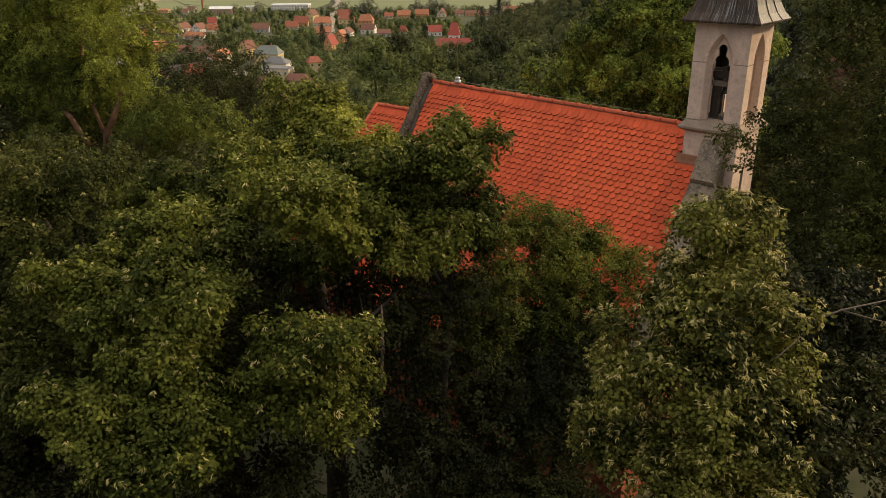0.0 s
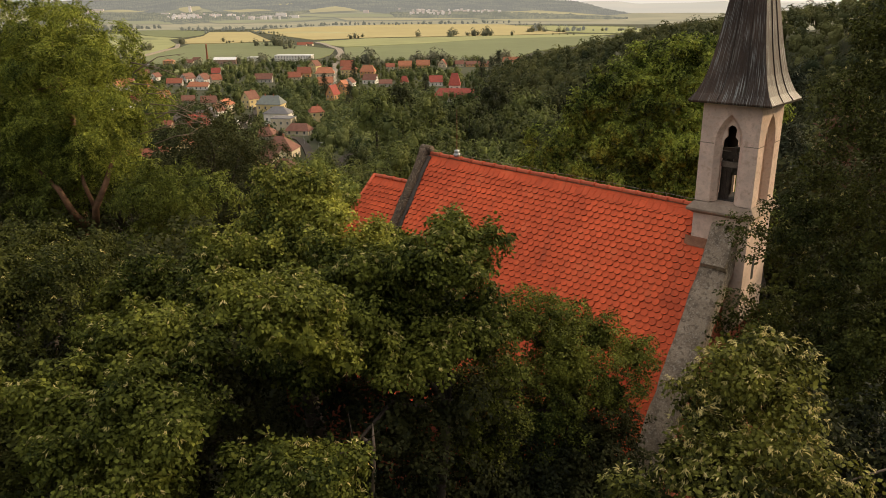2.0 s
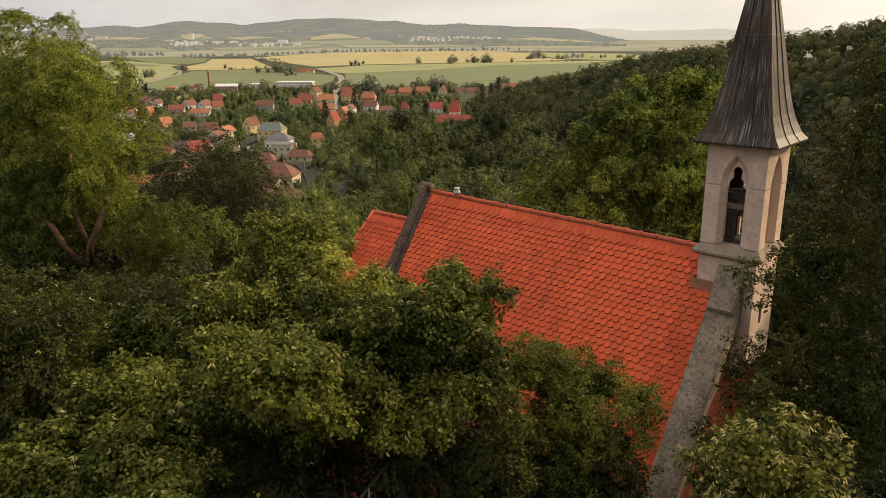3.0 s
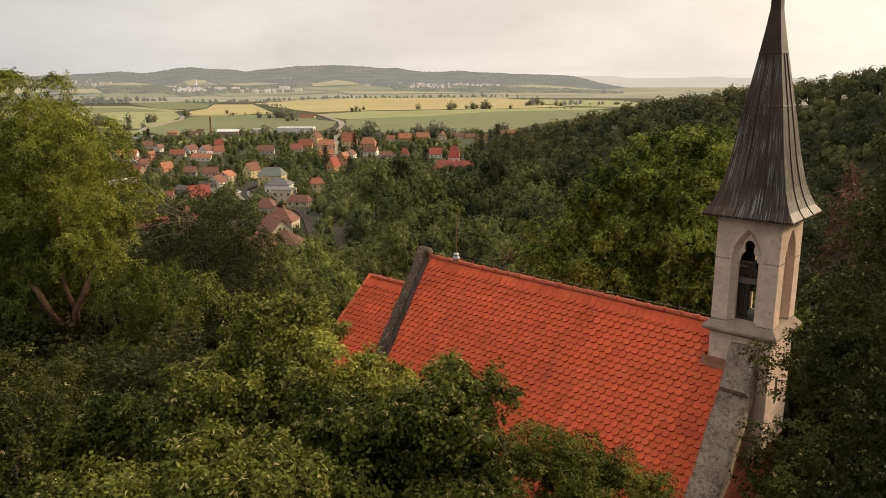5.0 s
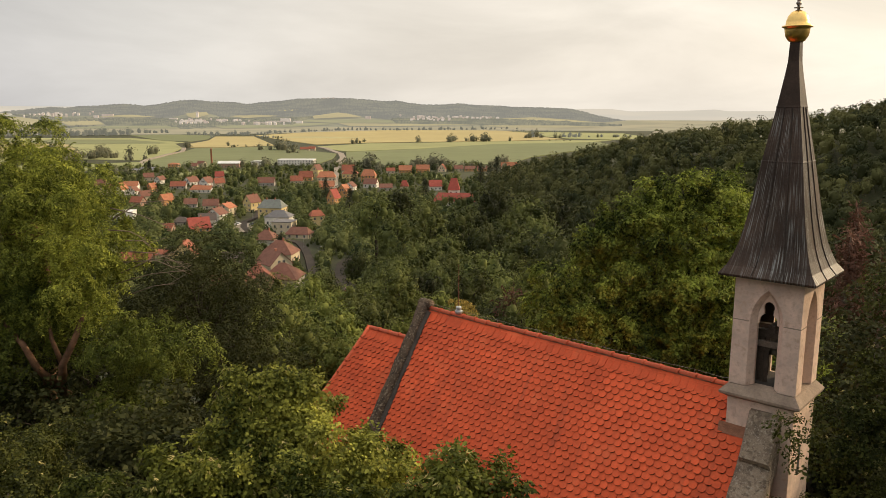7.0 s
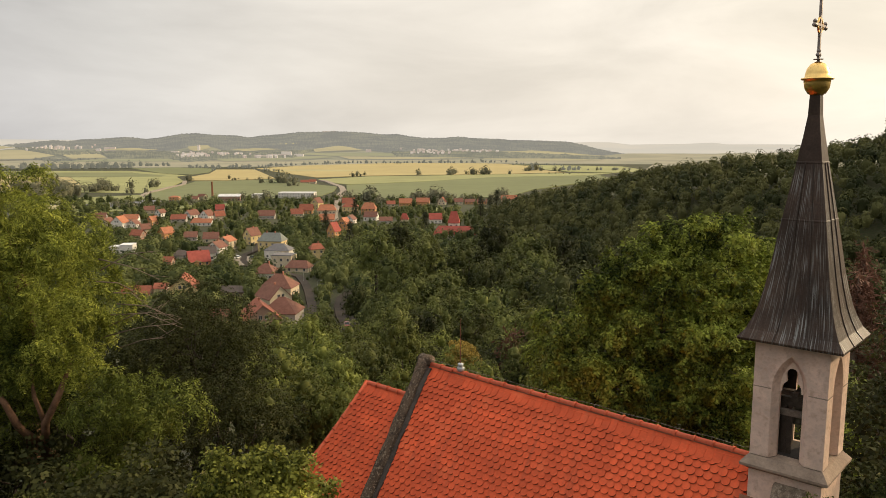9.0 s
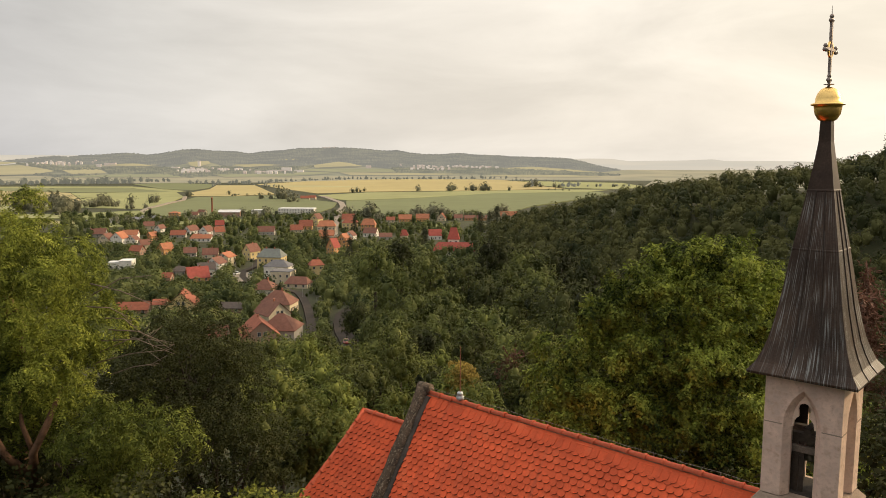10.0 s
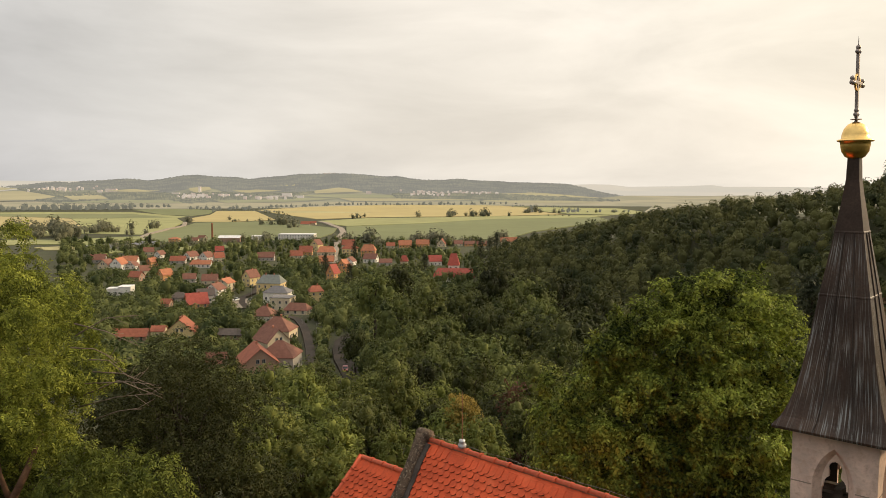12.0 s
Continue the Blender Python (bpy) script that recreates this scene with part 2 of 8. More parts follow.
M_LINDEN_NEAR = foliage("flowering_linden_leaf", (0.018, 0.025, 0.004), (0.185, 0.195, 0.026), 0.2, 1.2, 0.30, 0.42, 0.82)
M_BRACT = foliage("linden_bract", (0.36, 0.34, 0.085), (0.60, 0.53, 0.165), 0.35)
# very dark leaf green that paints shade in gaps and on lower boughs
M_SHADE_LEAF = foliage("deep_shade_leaf", (0.009, 0.013, 0.004), (0.055, 0.061, 0.013), 0.2, 0.8, 0.25, 0.44, 0.82)
M_ASH = foliage("ash_leaf", (0.046, 0.072, 0.010), (0.300, 0.350, 0.040), 0.34, 0.6, 0.30, 0.40, 0.82)
M_WALNUT = foliage("walnut_leaf", (0.020, 0.037, 0.005), (0.235, 0.300, 0.034), 0.36, 0.45, 0.35, 0.42, 0.80)
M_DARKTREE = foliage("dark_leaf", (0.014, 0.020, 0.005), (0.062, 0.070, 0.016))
M_MID = foliage("wood_leaf", (0.014, 0.022, 0.005), (0.150, 0.172, 0.034), 0.12, 1.6, 0.10, 0.34, 0.70, grain=0.05, vary=0.45)
M_FAR = foliage("far_wood_leaf", (0.025, 0.037, 0.011), (0.180, 0.188, 0.045), 0.25, 0.07, 0.10, 0.20, 0.95, cells=0.42)
M_TOWN = foliage("garden_leaf", (0.042, 0.062, 0.016), (0.205, 0.235, 0.056), 0.3, 0.10, 0.14, 0.25, 0.95, cells=0.5)
M_CONIFER = foliage("conifer", (0.026, 0.039, 0.018), (0.079, 0.090, 0.035), 0.1)
M_BROWN = foliage("dead_needles", (0.085, 0.045, 0.022), (0.17, 0.095, 0.045), 0.2)
M_YELLOW = foliage("golden_leaf", (0.195, 0.169, 0.029), (0.442, 0.338, 0.059), 0.3)


# ---- shapes ----
class Shape:
    """Gathers corners and faces of one mesh."""

    def __init__(self):
        self.v, self.f = [], []

    def add(self, corners, faces, m=None):
        k = len(self.v)
        self.v += [tuple(m @ Vector(c)) if m else tuple(c) for c in corners]
        self.f += [tuple(i + k for i in face) for face in faces]
        return self

    def box(self, lo, hi, m=None):
        (a, b, c), (d, e, f) = lo, hi
        return self.add([(a, b, c), (d, b, c), (d, e, c), (a, e, c), (a, b, f), (d, b, f), (d, e, f), (a, e, f)],
                        [(3, 2, 1, 0), (4, 5, 6, 7), (0, 1, 5, 4), (1, 2, 6, 5), (2, 3, 7, 6), (3, 0, 4, 7)], m)

    def prism(self, outline, thick, m=None):
        """An outline in x, y with a thickness along z."""
        n = len(outline)
        return self.add([(x, y, 0) for x, y in outline] + [(x, y, thick) for x, y in outline],
                        [tuple(range(n))[::-1], tuple(range(n, 2 * n))] + [(i, (i + 1) % n, n + (i + 1) % n, n + i) for i in range(n)], m)

    def edged(self, name, face, edge):
        """A mesh of tiles whose rounded lower ends take a second, dirtier material that also paints their shadow line.
        """
        me = self.mesh(name, face)
        me.materials.append(edge)
        for poly in me.polygons:
            poly.material_index = 1 if 3 <= poly.index % 12 <= 9 else 0
        return me

    def lathe(self, profile, sides=24, m=None):
        """A profile of (radius, z) turned about z."""
        n = len(profile)
        corners = [(r * math.cos(2 * math.pi * i / sides), r * math.sin(2 * math.pi * i / sides), z) for i in range(sides) for r, z in profile]
        faces = [(i * n + j, (i + 1) % sides * n + j, (i + 1) % sides * n + j + 1, i * n + j + 1) for i in range(sides) for j in range(n - 1)]
        return self.add(corners, faces, m)

    def tube(self, path, radii, sides=7):
        """A round limb along a path."""
        rings = []
        for i, p in enumerate(path):
            p = Vector(p)
            way = (Vector(path[min(i + 1, len(path) - 1)]) - Vector(path[max(i - 1, 0)])).normalized()
            side = way.cross(Vector((0.31, 0.87, 0.39))).normalized()
            up = side.cross(way)
            rings += [p + radii[i] * (math.cos(2 * math.pi * k / sides) * side + math.sin(2 * math.pi * k / sides) * up) for k in range(sides)]
        faces = [(i * sides + k, i * sides + (k + 1) % sides, (i + 1) * sides + (k + 1) % sides, (i + 1) * sides + k) for i in range(len(path) - 1) for k in range(sides)]
        last = (len(path) - 1) * sides
        return self.add(rings, faces + [tuple(range(sides))[::-1], tuple(range(last, last + sides))])

    def mesh(self, name, material, smooth=False):
        me = bpy.data.meshes.new(name)
        me.from_pydata(self.v, [], self.f)
        me.materials.append(material)
        if smooth:
            me.shade_smooth()
        me.update()
        return me


def bulk_mesh(name, corners, faces, material):
    """A large mesh from arrays; all faces have the same number of corners."""
    me = bpy.data.meshes.new(name)
    count, k = faces.shape
    me.vertices.add(len(corners))
    me.vertices.foreach_set("co", np.ascontiguousarray(corners, dtype=np.float32).ravel())
    me.loops.add(count * k)
    me.loops.foreach_set("vertex_index", np.ascontiguousarray(faces, dtype=np.int32).ravel())
    me.polygons.add(count)
    me.polygons.foreach_set("loop_start", np.arange(0, count * k, k, dtype=np.int32))
    me.update(calc_edges=True)
    me.materials.append(material)
    return me


def part(name, shape, material, parent, label="", at=None, smooth=False):
    """One mesh object under a thing or under a part."""
    me = shape.mesh(name, material, smooth) if isinstance(shape, Shape) else shape
    ob = new(name, me)
    ob.parent = parent
    if at is not None:
        ob.matrix_local = at
    if label:
        ob["label"] = label
    return ob


def thing(name, at, label, category, group="", kind=""):
    ob = new(name)
    ob.empty_display_size = 0.3
    ob.matrix_world = at
    return tagged(ob, label, category, group, kind)


def whole(name, shape, material, label, category, group="", kind="", at=None, smooth=False):
    """A thing that is one mesh."""
    ob = part(name, shape, material, None, smooth=smooth, at=at)
    return tagged(ob, label, category, group, kind)


# ---- ground ----
def lerp_list(v, pts):
    for (a, p), (b, q) in zip(pts, pts[1:]):
        if v <= b:
            u = max(0.0, (v - a) / (b - a))
            u = u * u * (3 - 2 * u) * 0.4 + u * 0.6
            return p + (q - p) * u
    return pts[-1][1]


FALL = [(-400, 14), (-60, 4), (0, 0), (26, 0), (45, -5), (80, -15), (120, -26), (165, -36), (200, -41.5), (240, -46), (300, -48.6), (430, -52.4), (540, -53.8), (640, -55), (900, -58.8), (1200, -60), (6000, -60)]
CREST = [(0, -58), (30, -42), (60, -32), (125, -13), (175, -4), (205, 4), (320, 22), (700, 40)]


def ground_height(x, y):
    """Church knoll, fall to the village, the plain, and the wooded hill on the east side."""
    base = lerp_list(y, FALL)
    if y < 60 and abs(x) > 14:
        base -= min(9.0, (abs(x) - 14) * 0.35) * max(0.0, min(1.0, (60 - y) / 40))
    line = 530 - 0.9 * x
    top = lerp_list(x, CREST)
    gap = (y - line) / (190.0 if y < line else 260.0)
    if x > 0 and top > base:
        rise = max(0.0, 1 - gap * gap)
        side = min(1.0, x / 40.0)
        base += (top - base) * rise * rise * side
    return base


rings = [2.0 * 1.058 ** i for i in range(140)]
rings = [r for r in rings if r < 4900] + [4900.0]
spokes = []
bearing = -180.0
while bearing < 180.0:
    spokes.append(bearing)
    bearing += 0.9 if abs(bearing) < 42 else 4.0
ground = [(0.0, 0.0, ground_height(0, 0))]
for r in rings:
    for b in spokes:
        gx, gy = r * math.sin(radians(b)), r * math.cos(radians(b))
        lift = noise.noise(Vector((gx * 0.06, gy * 0.06, 0))) * min(0.7, r * 0.02) if r < 600 else 0.0
        ground.append((gx, gy, ground_height(gx, gy) + lift))
width = len(spokes)
cells = [(0, 1 + (k + 1) % width, 1 + k) for k in range(width)]
cells += [(1 + i * width + k, 1 + i * width + (k + 1) % width, 1 + (i + 1) * width + (k + 1) % width, 1 + (i + 1) * width + k) for i in range(len(rings) - 1) for k in range(width)]
whole("ground", Shape().add(ground, cells), M_GROUND, "uneven grassy ground falling from the chapel knoll to the plain", "ground", kind="structure", smooth=True)

M_FIELD = {
    "wheat": surface("wheat", (0.40, 0.325, 0.14), 0.95, 0.10, 0.006, 0.05, 0.0),
    "pale": surface("pale_crop", (0.38, 0.34, 0.165), 0.95, 0.12, 0.006, 0.05, 0.0),
    "tan": surface("ripening_crop", (0.40, 0.33, 0.15), 0.95, 0.14, 0.005, 0.04, 0.0),
    "lime": surface("young_crop", (0.29, 0.29, 0.12), 0.95, 0.14, 0.006, 0.04, 0.0),
    "green": surface("green_crop", (0.19, 0.20, 0.09), 0.95, 0.14, 0.006, 0.05, 0.0),
    "darkgreen": surface("maize_crop", (0.165, 0.178, 0.078), 0.95, 0.12, 0.006, 0.05, 0.0),
    "meadow": surface("meadow", (0.25, 0.26, 0.10), 0.95, 0.18, 0.01, 0.08, 0.0),
    # haze glows from this one, as from the hills
    "far": distance("hazed_meadow", (0.22, 0.21, 0.12), (0.36, 0.31, 0.18), (0.52, 0.47, 0.36), 0.005, 1.0),
    "slate": surface("solar_rows", (0.17, 0.17, 0.18), 0.7, 0.15, 0.02, 0.2, 0.0),
}
FIELD_WORDS = {"wheat": "ripe yellow wheat field", "pale": "pale yellow crop field", "tan": "tan ripening crop field", "lime": "light green crop field",
               "green": "green crop field", "darkgreen": "dark green maize field", "meadow": "bright green meadow", "far": "wide hazy meadows", "slate": "grey field of solar panel rows"}


fields_laid = []


def field(kind, plan):
    """One field as a low slab on the valley floor."""
    fields_laid.append(kind)
    k = len(fields_laid)
    turned = sum((b[0] - a[0]) * (b[1] + a[1]) for a, b in zip(plan, plan[1:] + plan[:1])) > 0
    level = max(ground_height(x, y) for x, y in plan) + 0.15 + 0.03 * k
    lay = Shape().prism(plan[::-1] if turned else plan, 2.0)
    whole("field", lay, M_FIELD[kind], FIELD_WORDS[kind] + " on the flat valley floor", "field", group="fields", kind="structure", at=pose(0, 0, level - 2.0))


field("lime", [(-1057, 1700), (-921, 1728), (-699, 1728), (-510, 1524), (-514, 1441), (-667, 1647), (-943, 1634)])
field("green", [(-1007, 1620), (-951, 1647), (-673, 1647), (-527, 1490), (-586, 1461), (-747, 1481), (-887, 1535), (-947, 1523)])
field("tan", [(-941, 1514), (-880, 1523), (-741, 1469), (-699, 1440), (-599, 1262), (-536, 1147), (-598, 1122), (-681, 1095)])
field("lime", [(-698, 1440), (-581, 1449), (-512, 1470), (-443, 1311), (-414, 1161), (-404, 1025), (-490, 1048), (-535, 1147), (-598, 1262)])
field("lime", [(-673, 1082), (-595, 1115), (-531, 1135), (-491, 1048), (-525, 983), (-587, 944)])
field("darkgreen", [(-615, 1295), (-608, 1295), (-537, 1161), (-542, 1161)])
field("darkgreen", [(-597, 1303), (-591, 1303), (-522, 1175), (-528, 1175)])
field("darkgreen", [(-585, 1311), (-579, 1311), (-530, 1218), (-536, 1218)])
field("darkgreen", [(-750, 1853), (-693, 1941), (-544, 1835), (-503, 1647), (-507, 1548), (-581, 1595)])
field("wheat", [(-528, 1788), (-439, 1788), (-364, 1570), (-307, 1401), (-379, 1338), (-438, 1338), (-480, 1441), (-485, 1595)])
field("darkgreen", [(-386, 983), (-402, 1189), (-416, 1288), (-353, 1312), (-297, 1346), (-223, 1233), (-160, 1147), (-151, 1048), (-157, 945), (-258, 909), (-318, 891), (-352, 926)])
field("wheat", [(-448, 1843), (-345, 2078), (-140, 2211), (149, 2163), (221, 1958), (221, 1729), (255, 1622), (84, 1537), (-51, 1515), (-149, 1491), (-237, 1430), (-343, 1621)])
field("pale", [(-411, 1771), (-296, 1781), (-157, 1701), (-229, 1678), (-357, 1701)])
field("lime", [(-224, 1363), (-146, 1462), (-28, 1491), (249, 1584), (339, 1571), (278, 1492), (88, 1430), (-34, 1296), (-153, 1218), (-174, 1248)])
field("darkgreen", [(-151, 1189), (-34, 1271), (89, 1410), (296, 1471), (294, 1363), (121, 1072), (79, 945), (-17, 919), (-110, 926), (-136, 1072)])
field("lime", [(174, 2079), (443, 1923), (448, 1675), (350, 1597), (265, 1649), (227, 1757), (226, 1997)])
field("meadow", [(-448, 926), (-411, 954), (-386, 973), (-345, 900), (-351, 874), (-384, 848), (-401, 831)])
field("slate", [(-388, 831), (-340, 897), (-302, 848), (-320, 798), (-364, 798)])
field("lime", [(-565, 909), (-490, 918), (-445, 918), (-414, 856), (-457, 856), (-517, 831)])
field("pale", [(-430, 806), (-401, 819), (-362, 798), (-369, 776), (-403, 776)])
field("meadow", [(-367, 761), (-349, 783), (-317, 783), (-297, 754), (-327, 734), (-354, 734)])
field("meadow", [(-285, 803), (-237, 836), (-207, 840), (-210, 803), (-237, 795), (-269, 772)])
field("meadow", [(-23, 754), (-2, 769), (1, 722), (-13, 697)])
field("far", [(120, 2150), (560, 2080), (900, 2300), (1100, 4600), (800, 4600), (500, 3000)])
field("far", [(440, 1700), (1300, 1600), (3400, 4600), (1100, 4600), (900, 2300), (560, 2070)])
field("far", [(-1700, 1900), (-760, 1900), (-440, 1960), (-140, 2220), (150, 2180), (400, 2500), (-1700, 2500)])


# ---- far country ----
HILL_NEAR, HILL_FAR = 2300.0, 4450.0
FAR_CREST = [(-0.769, -0.0159), (-0.577, -0.0108), (-0.541, -0.0094), (-0.522, -0.0072), (-0.504, -0.0057), (-0.485, -0.0068), (-0.467, -0.0046), (-0.448, -0.0042), (-0.43, -0.0028), (-0.412, -0.0017), (-0.401, -0.0024), (-0.384, -0.0042), (-0.37, -0.0028), (-0.356, -0.0006), (-0.338, 0.0023), (-0.32, 0.0031), (-0.298, 0.0009), (-0.268, 0.0001), (-0.253, -0.0024), (-0.231, 0.0001), (-0.209, 0.0016), (-0.187, 0.0042),
             (-0.165, 0.0045), (-0.143, 0.0052), (-0.121, 0.0045), (-0.099, 0.0031), (-0.077, 0.0009), (-0.062, 0.0016), (-0.04, -0.002), (-0.025, -0.0035), (-0.003, -0.0035), (0.019, -0.002), (0.041, -0.0042), (0.071, -0.005), (0.085, -0.0064), (0.122, -0.0072), (0.159, -0.0086), (0.181, -0.013), (0.203, -0.0159), (0.225, -0.0196), (0.24, -0.0247), (0.27, -0.0291), (0.822, -0.032)]
BLUE_CREST = [(-0.769, -0.0013), (-0.356, -0.0042), (-0.062, -0.0072), (0.085, -0.0079), (0.159, -0.0083), (0.189, -0.0075), (0.214, -0.0079), (0.24, -0.0108), (0.27, -0.0104), (0.306, -0.0101), (0.347, -0.0086), (0.365, -0.0108), (0.428, -0.0108), (0.527, -0.0123), (0.822, -0.0123)]


def hill_place(a, u, lift=0.0, crest=FAR_CREST, near=HILL_NEAR, far=HILL_FAR):
    """A place on rolling country: a is the bearing, u the share of the way from the foot to the crest."""
    d = near + (far - near) * u
    return (a * d, d, -61.0 + (76.5 + lerp_list(a, crest) * far) * u ** 1.6 + lift)


def far_ridge(name, crest, near, far, material, label):
    """Rolling country from a foot line up to a crest."""
    corners, faces, steps = [], [], 14
    columns = np.linspace(-0.78, 0.78, 360)
    for a in columns:
        corners += [hill_place(a, j / steps, 0.0, crest, near, far) for j in range(steps + 1)]
    for i in range(len(columns) - 1):
        for j in range(steps):
            k = i * (steps + 1) + j
            faces.append((k, k + steps + 1, k + steps + 2, k + 1))
    whole(name, Shape().add(corners, faces), material, label, "hills", kind="structure", smooth=True)


def span_at(outline, a):
    """The lowest and highest share of an outline at one bearing."""
    cuts = [p[1] + (q[1] - p[1]) * (a - p[0]) / (q[0] - p[0]) for p, q in zip(outline, outline[1:] + outline[:1]) if (p[0] - a) * (q[0] - a) < 0]
    return (min(cuts), max(cuts)) if cuts else None


def draped(name, outline, material, label, category, lift, rough=0.0, seed=0.0, columns=40, steps=4):
    """A field or a wood laid over the far slopes; a wood has an uneven top and edge."""
    lo, hi = min(p[0] for p in outline), max(p[0] for p in outline)
    g, last = Shape(), None
    for i in range(columns + 1):
        a = lo + (hi - lo) * (0.002 + 0.996 * i / columns)
        span = span_at(outline, a)
        if not span:
            last = None
            continue
        low, high = span
        if rough:
            low += 0.03 * noise.noise(Vector((a * 130, seed, 0)))
        start = len(g.v)
        for j in range(steps + 1):
            u = low + (high - low) * j / steps
            up = lift + (rough * (0.75 + 0.5 * noise.noise(Vector((a * 330, u * 40, seed))) + 0.4 * noise.noise(Vector((a * 900, u * 90, seed + 4)))) if rough and j else 0.0)
            g.v.append(hill_place(a, max(0.0, u), up))
        if last is not None:
            g.f += [(last + j, start + j, start + j + 1, last + j + 1) for j in range(steps)]
        last = start
    whole(name, g, material, label, category, group="far fields" if not rough else "far woods", kind="structure")


# hills, woods and slope fields: haze is put in as a glow
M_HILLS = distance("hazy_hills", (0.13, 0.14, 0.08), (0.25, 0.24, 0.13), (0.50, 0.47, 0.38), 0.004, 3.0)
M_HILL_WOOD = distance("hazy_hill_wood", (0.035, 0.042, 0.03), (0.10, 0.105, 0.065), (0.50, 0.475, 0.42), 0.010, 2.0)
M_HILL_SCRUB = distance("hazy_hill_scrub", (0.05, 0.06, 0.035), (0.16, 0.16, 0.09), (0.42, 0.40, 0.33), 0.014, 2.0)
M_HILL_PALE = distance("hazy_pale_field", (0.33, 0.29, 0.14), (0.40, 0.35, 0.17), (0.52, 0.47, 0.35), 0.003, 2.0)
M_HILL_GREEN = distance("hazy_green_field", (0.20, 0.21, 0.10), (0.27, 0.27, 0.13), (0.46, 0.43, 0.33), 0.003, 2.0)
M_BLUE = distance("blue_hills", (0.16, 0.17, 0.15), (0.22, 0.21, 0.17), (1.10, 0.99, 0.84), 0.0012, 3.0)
far_ridge("backdrop_blue_hills", BLUE_CREST, 3000, 4850, M_BLUE, "hazy pale blue hills on the horizon")
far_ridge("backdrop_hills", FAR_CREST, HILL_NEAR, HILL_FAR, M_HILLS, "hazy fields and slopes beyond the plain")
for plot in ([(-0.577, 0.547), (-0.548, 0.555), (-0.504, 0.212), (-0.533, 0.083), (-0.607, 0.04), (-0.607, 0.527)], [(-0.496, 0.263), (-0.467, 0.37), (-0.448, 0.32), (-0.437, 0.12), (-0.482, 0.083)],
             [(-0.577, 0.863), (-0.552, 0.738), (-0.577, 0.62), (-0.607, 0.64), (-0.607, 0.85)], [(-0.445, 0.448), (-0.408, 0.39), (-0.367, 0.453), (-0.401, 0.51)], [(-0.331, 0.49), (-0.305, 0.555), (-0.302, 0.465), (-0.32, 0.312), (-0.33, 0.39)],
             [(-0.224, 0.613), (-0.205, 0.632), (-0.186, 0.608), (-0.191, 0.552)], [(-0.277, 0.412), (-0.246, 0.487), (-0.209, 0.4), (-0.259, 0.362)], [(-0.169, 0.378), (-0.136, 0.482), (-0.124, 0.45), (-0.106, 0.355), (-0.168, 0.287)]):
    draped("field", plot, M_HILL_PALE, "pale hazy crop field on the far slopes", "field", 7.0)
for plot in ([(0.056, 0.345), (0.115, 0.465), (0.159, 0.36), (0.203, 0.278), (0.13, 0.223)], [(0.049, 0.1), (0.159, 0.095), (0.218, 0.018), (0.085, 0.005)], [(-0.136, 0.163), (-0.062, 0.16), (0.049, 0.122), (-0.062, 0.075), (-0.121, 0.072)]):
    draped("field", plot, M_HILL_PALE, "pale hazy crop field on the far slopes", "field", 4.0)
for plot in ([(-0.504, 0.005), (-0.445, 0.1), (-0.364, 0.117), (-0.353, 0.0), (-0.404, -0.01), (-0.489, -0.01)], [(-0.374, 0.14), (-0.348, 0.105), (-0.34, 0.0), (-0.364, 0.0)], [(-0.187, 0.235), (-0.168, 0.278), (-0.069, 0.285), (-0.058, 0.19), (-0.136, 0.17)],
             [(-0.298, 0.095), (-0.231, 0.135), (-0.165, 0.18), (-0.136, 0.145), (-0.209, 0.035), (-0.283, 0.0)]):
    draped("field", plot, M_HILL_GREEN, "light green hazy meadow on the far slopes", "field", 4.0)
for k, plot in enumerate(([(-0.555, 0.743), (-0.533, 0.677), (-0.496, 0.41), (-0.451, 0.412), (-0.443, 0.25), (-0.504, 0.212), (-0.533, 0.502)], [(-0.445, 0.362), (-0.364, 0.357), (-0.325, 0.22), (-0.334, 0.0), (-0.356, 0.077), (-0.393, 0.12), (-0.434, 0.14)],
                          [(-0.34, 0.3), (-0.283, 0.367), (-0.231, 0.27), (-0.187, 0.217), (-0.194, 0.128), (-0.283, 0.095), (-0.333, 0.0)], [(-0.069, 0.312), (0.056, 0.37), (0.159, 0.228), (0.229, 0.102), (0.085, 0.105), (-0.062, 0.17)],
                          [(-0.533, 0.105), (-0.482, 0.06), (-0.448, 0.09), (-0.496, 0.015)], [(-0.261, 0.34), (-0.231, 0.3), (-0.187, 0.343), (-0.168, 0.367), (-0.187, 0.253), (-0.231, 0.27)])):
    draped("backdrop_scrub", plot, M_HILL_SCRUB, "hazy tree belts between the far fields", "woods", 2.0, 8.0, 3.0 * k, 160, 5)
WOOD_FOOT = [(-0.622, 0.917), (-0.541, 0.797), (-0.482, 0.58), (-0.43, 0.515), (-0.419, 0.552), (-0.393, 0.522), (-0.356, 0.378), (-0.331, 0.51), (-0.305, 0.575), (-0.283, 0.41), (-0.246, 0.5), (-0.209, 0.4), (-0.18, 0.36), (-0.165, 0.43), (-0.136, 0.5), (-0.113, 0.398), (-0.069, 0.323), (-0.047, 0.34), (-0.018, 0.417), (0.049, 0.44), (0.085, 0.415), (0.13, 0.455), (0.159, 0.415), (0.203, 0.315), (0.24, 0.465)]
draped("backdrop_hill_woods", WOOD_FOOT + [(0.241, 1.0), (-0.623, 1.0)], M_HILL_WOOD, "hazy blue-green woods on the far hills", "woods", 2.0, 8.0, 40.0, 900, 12)


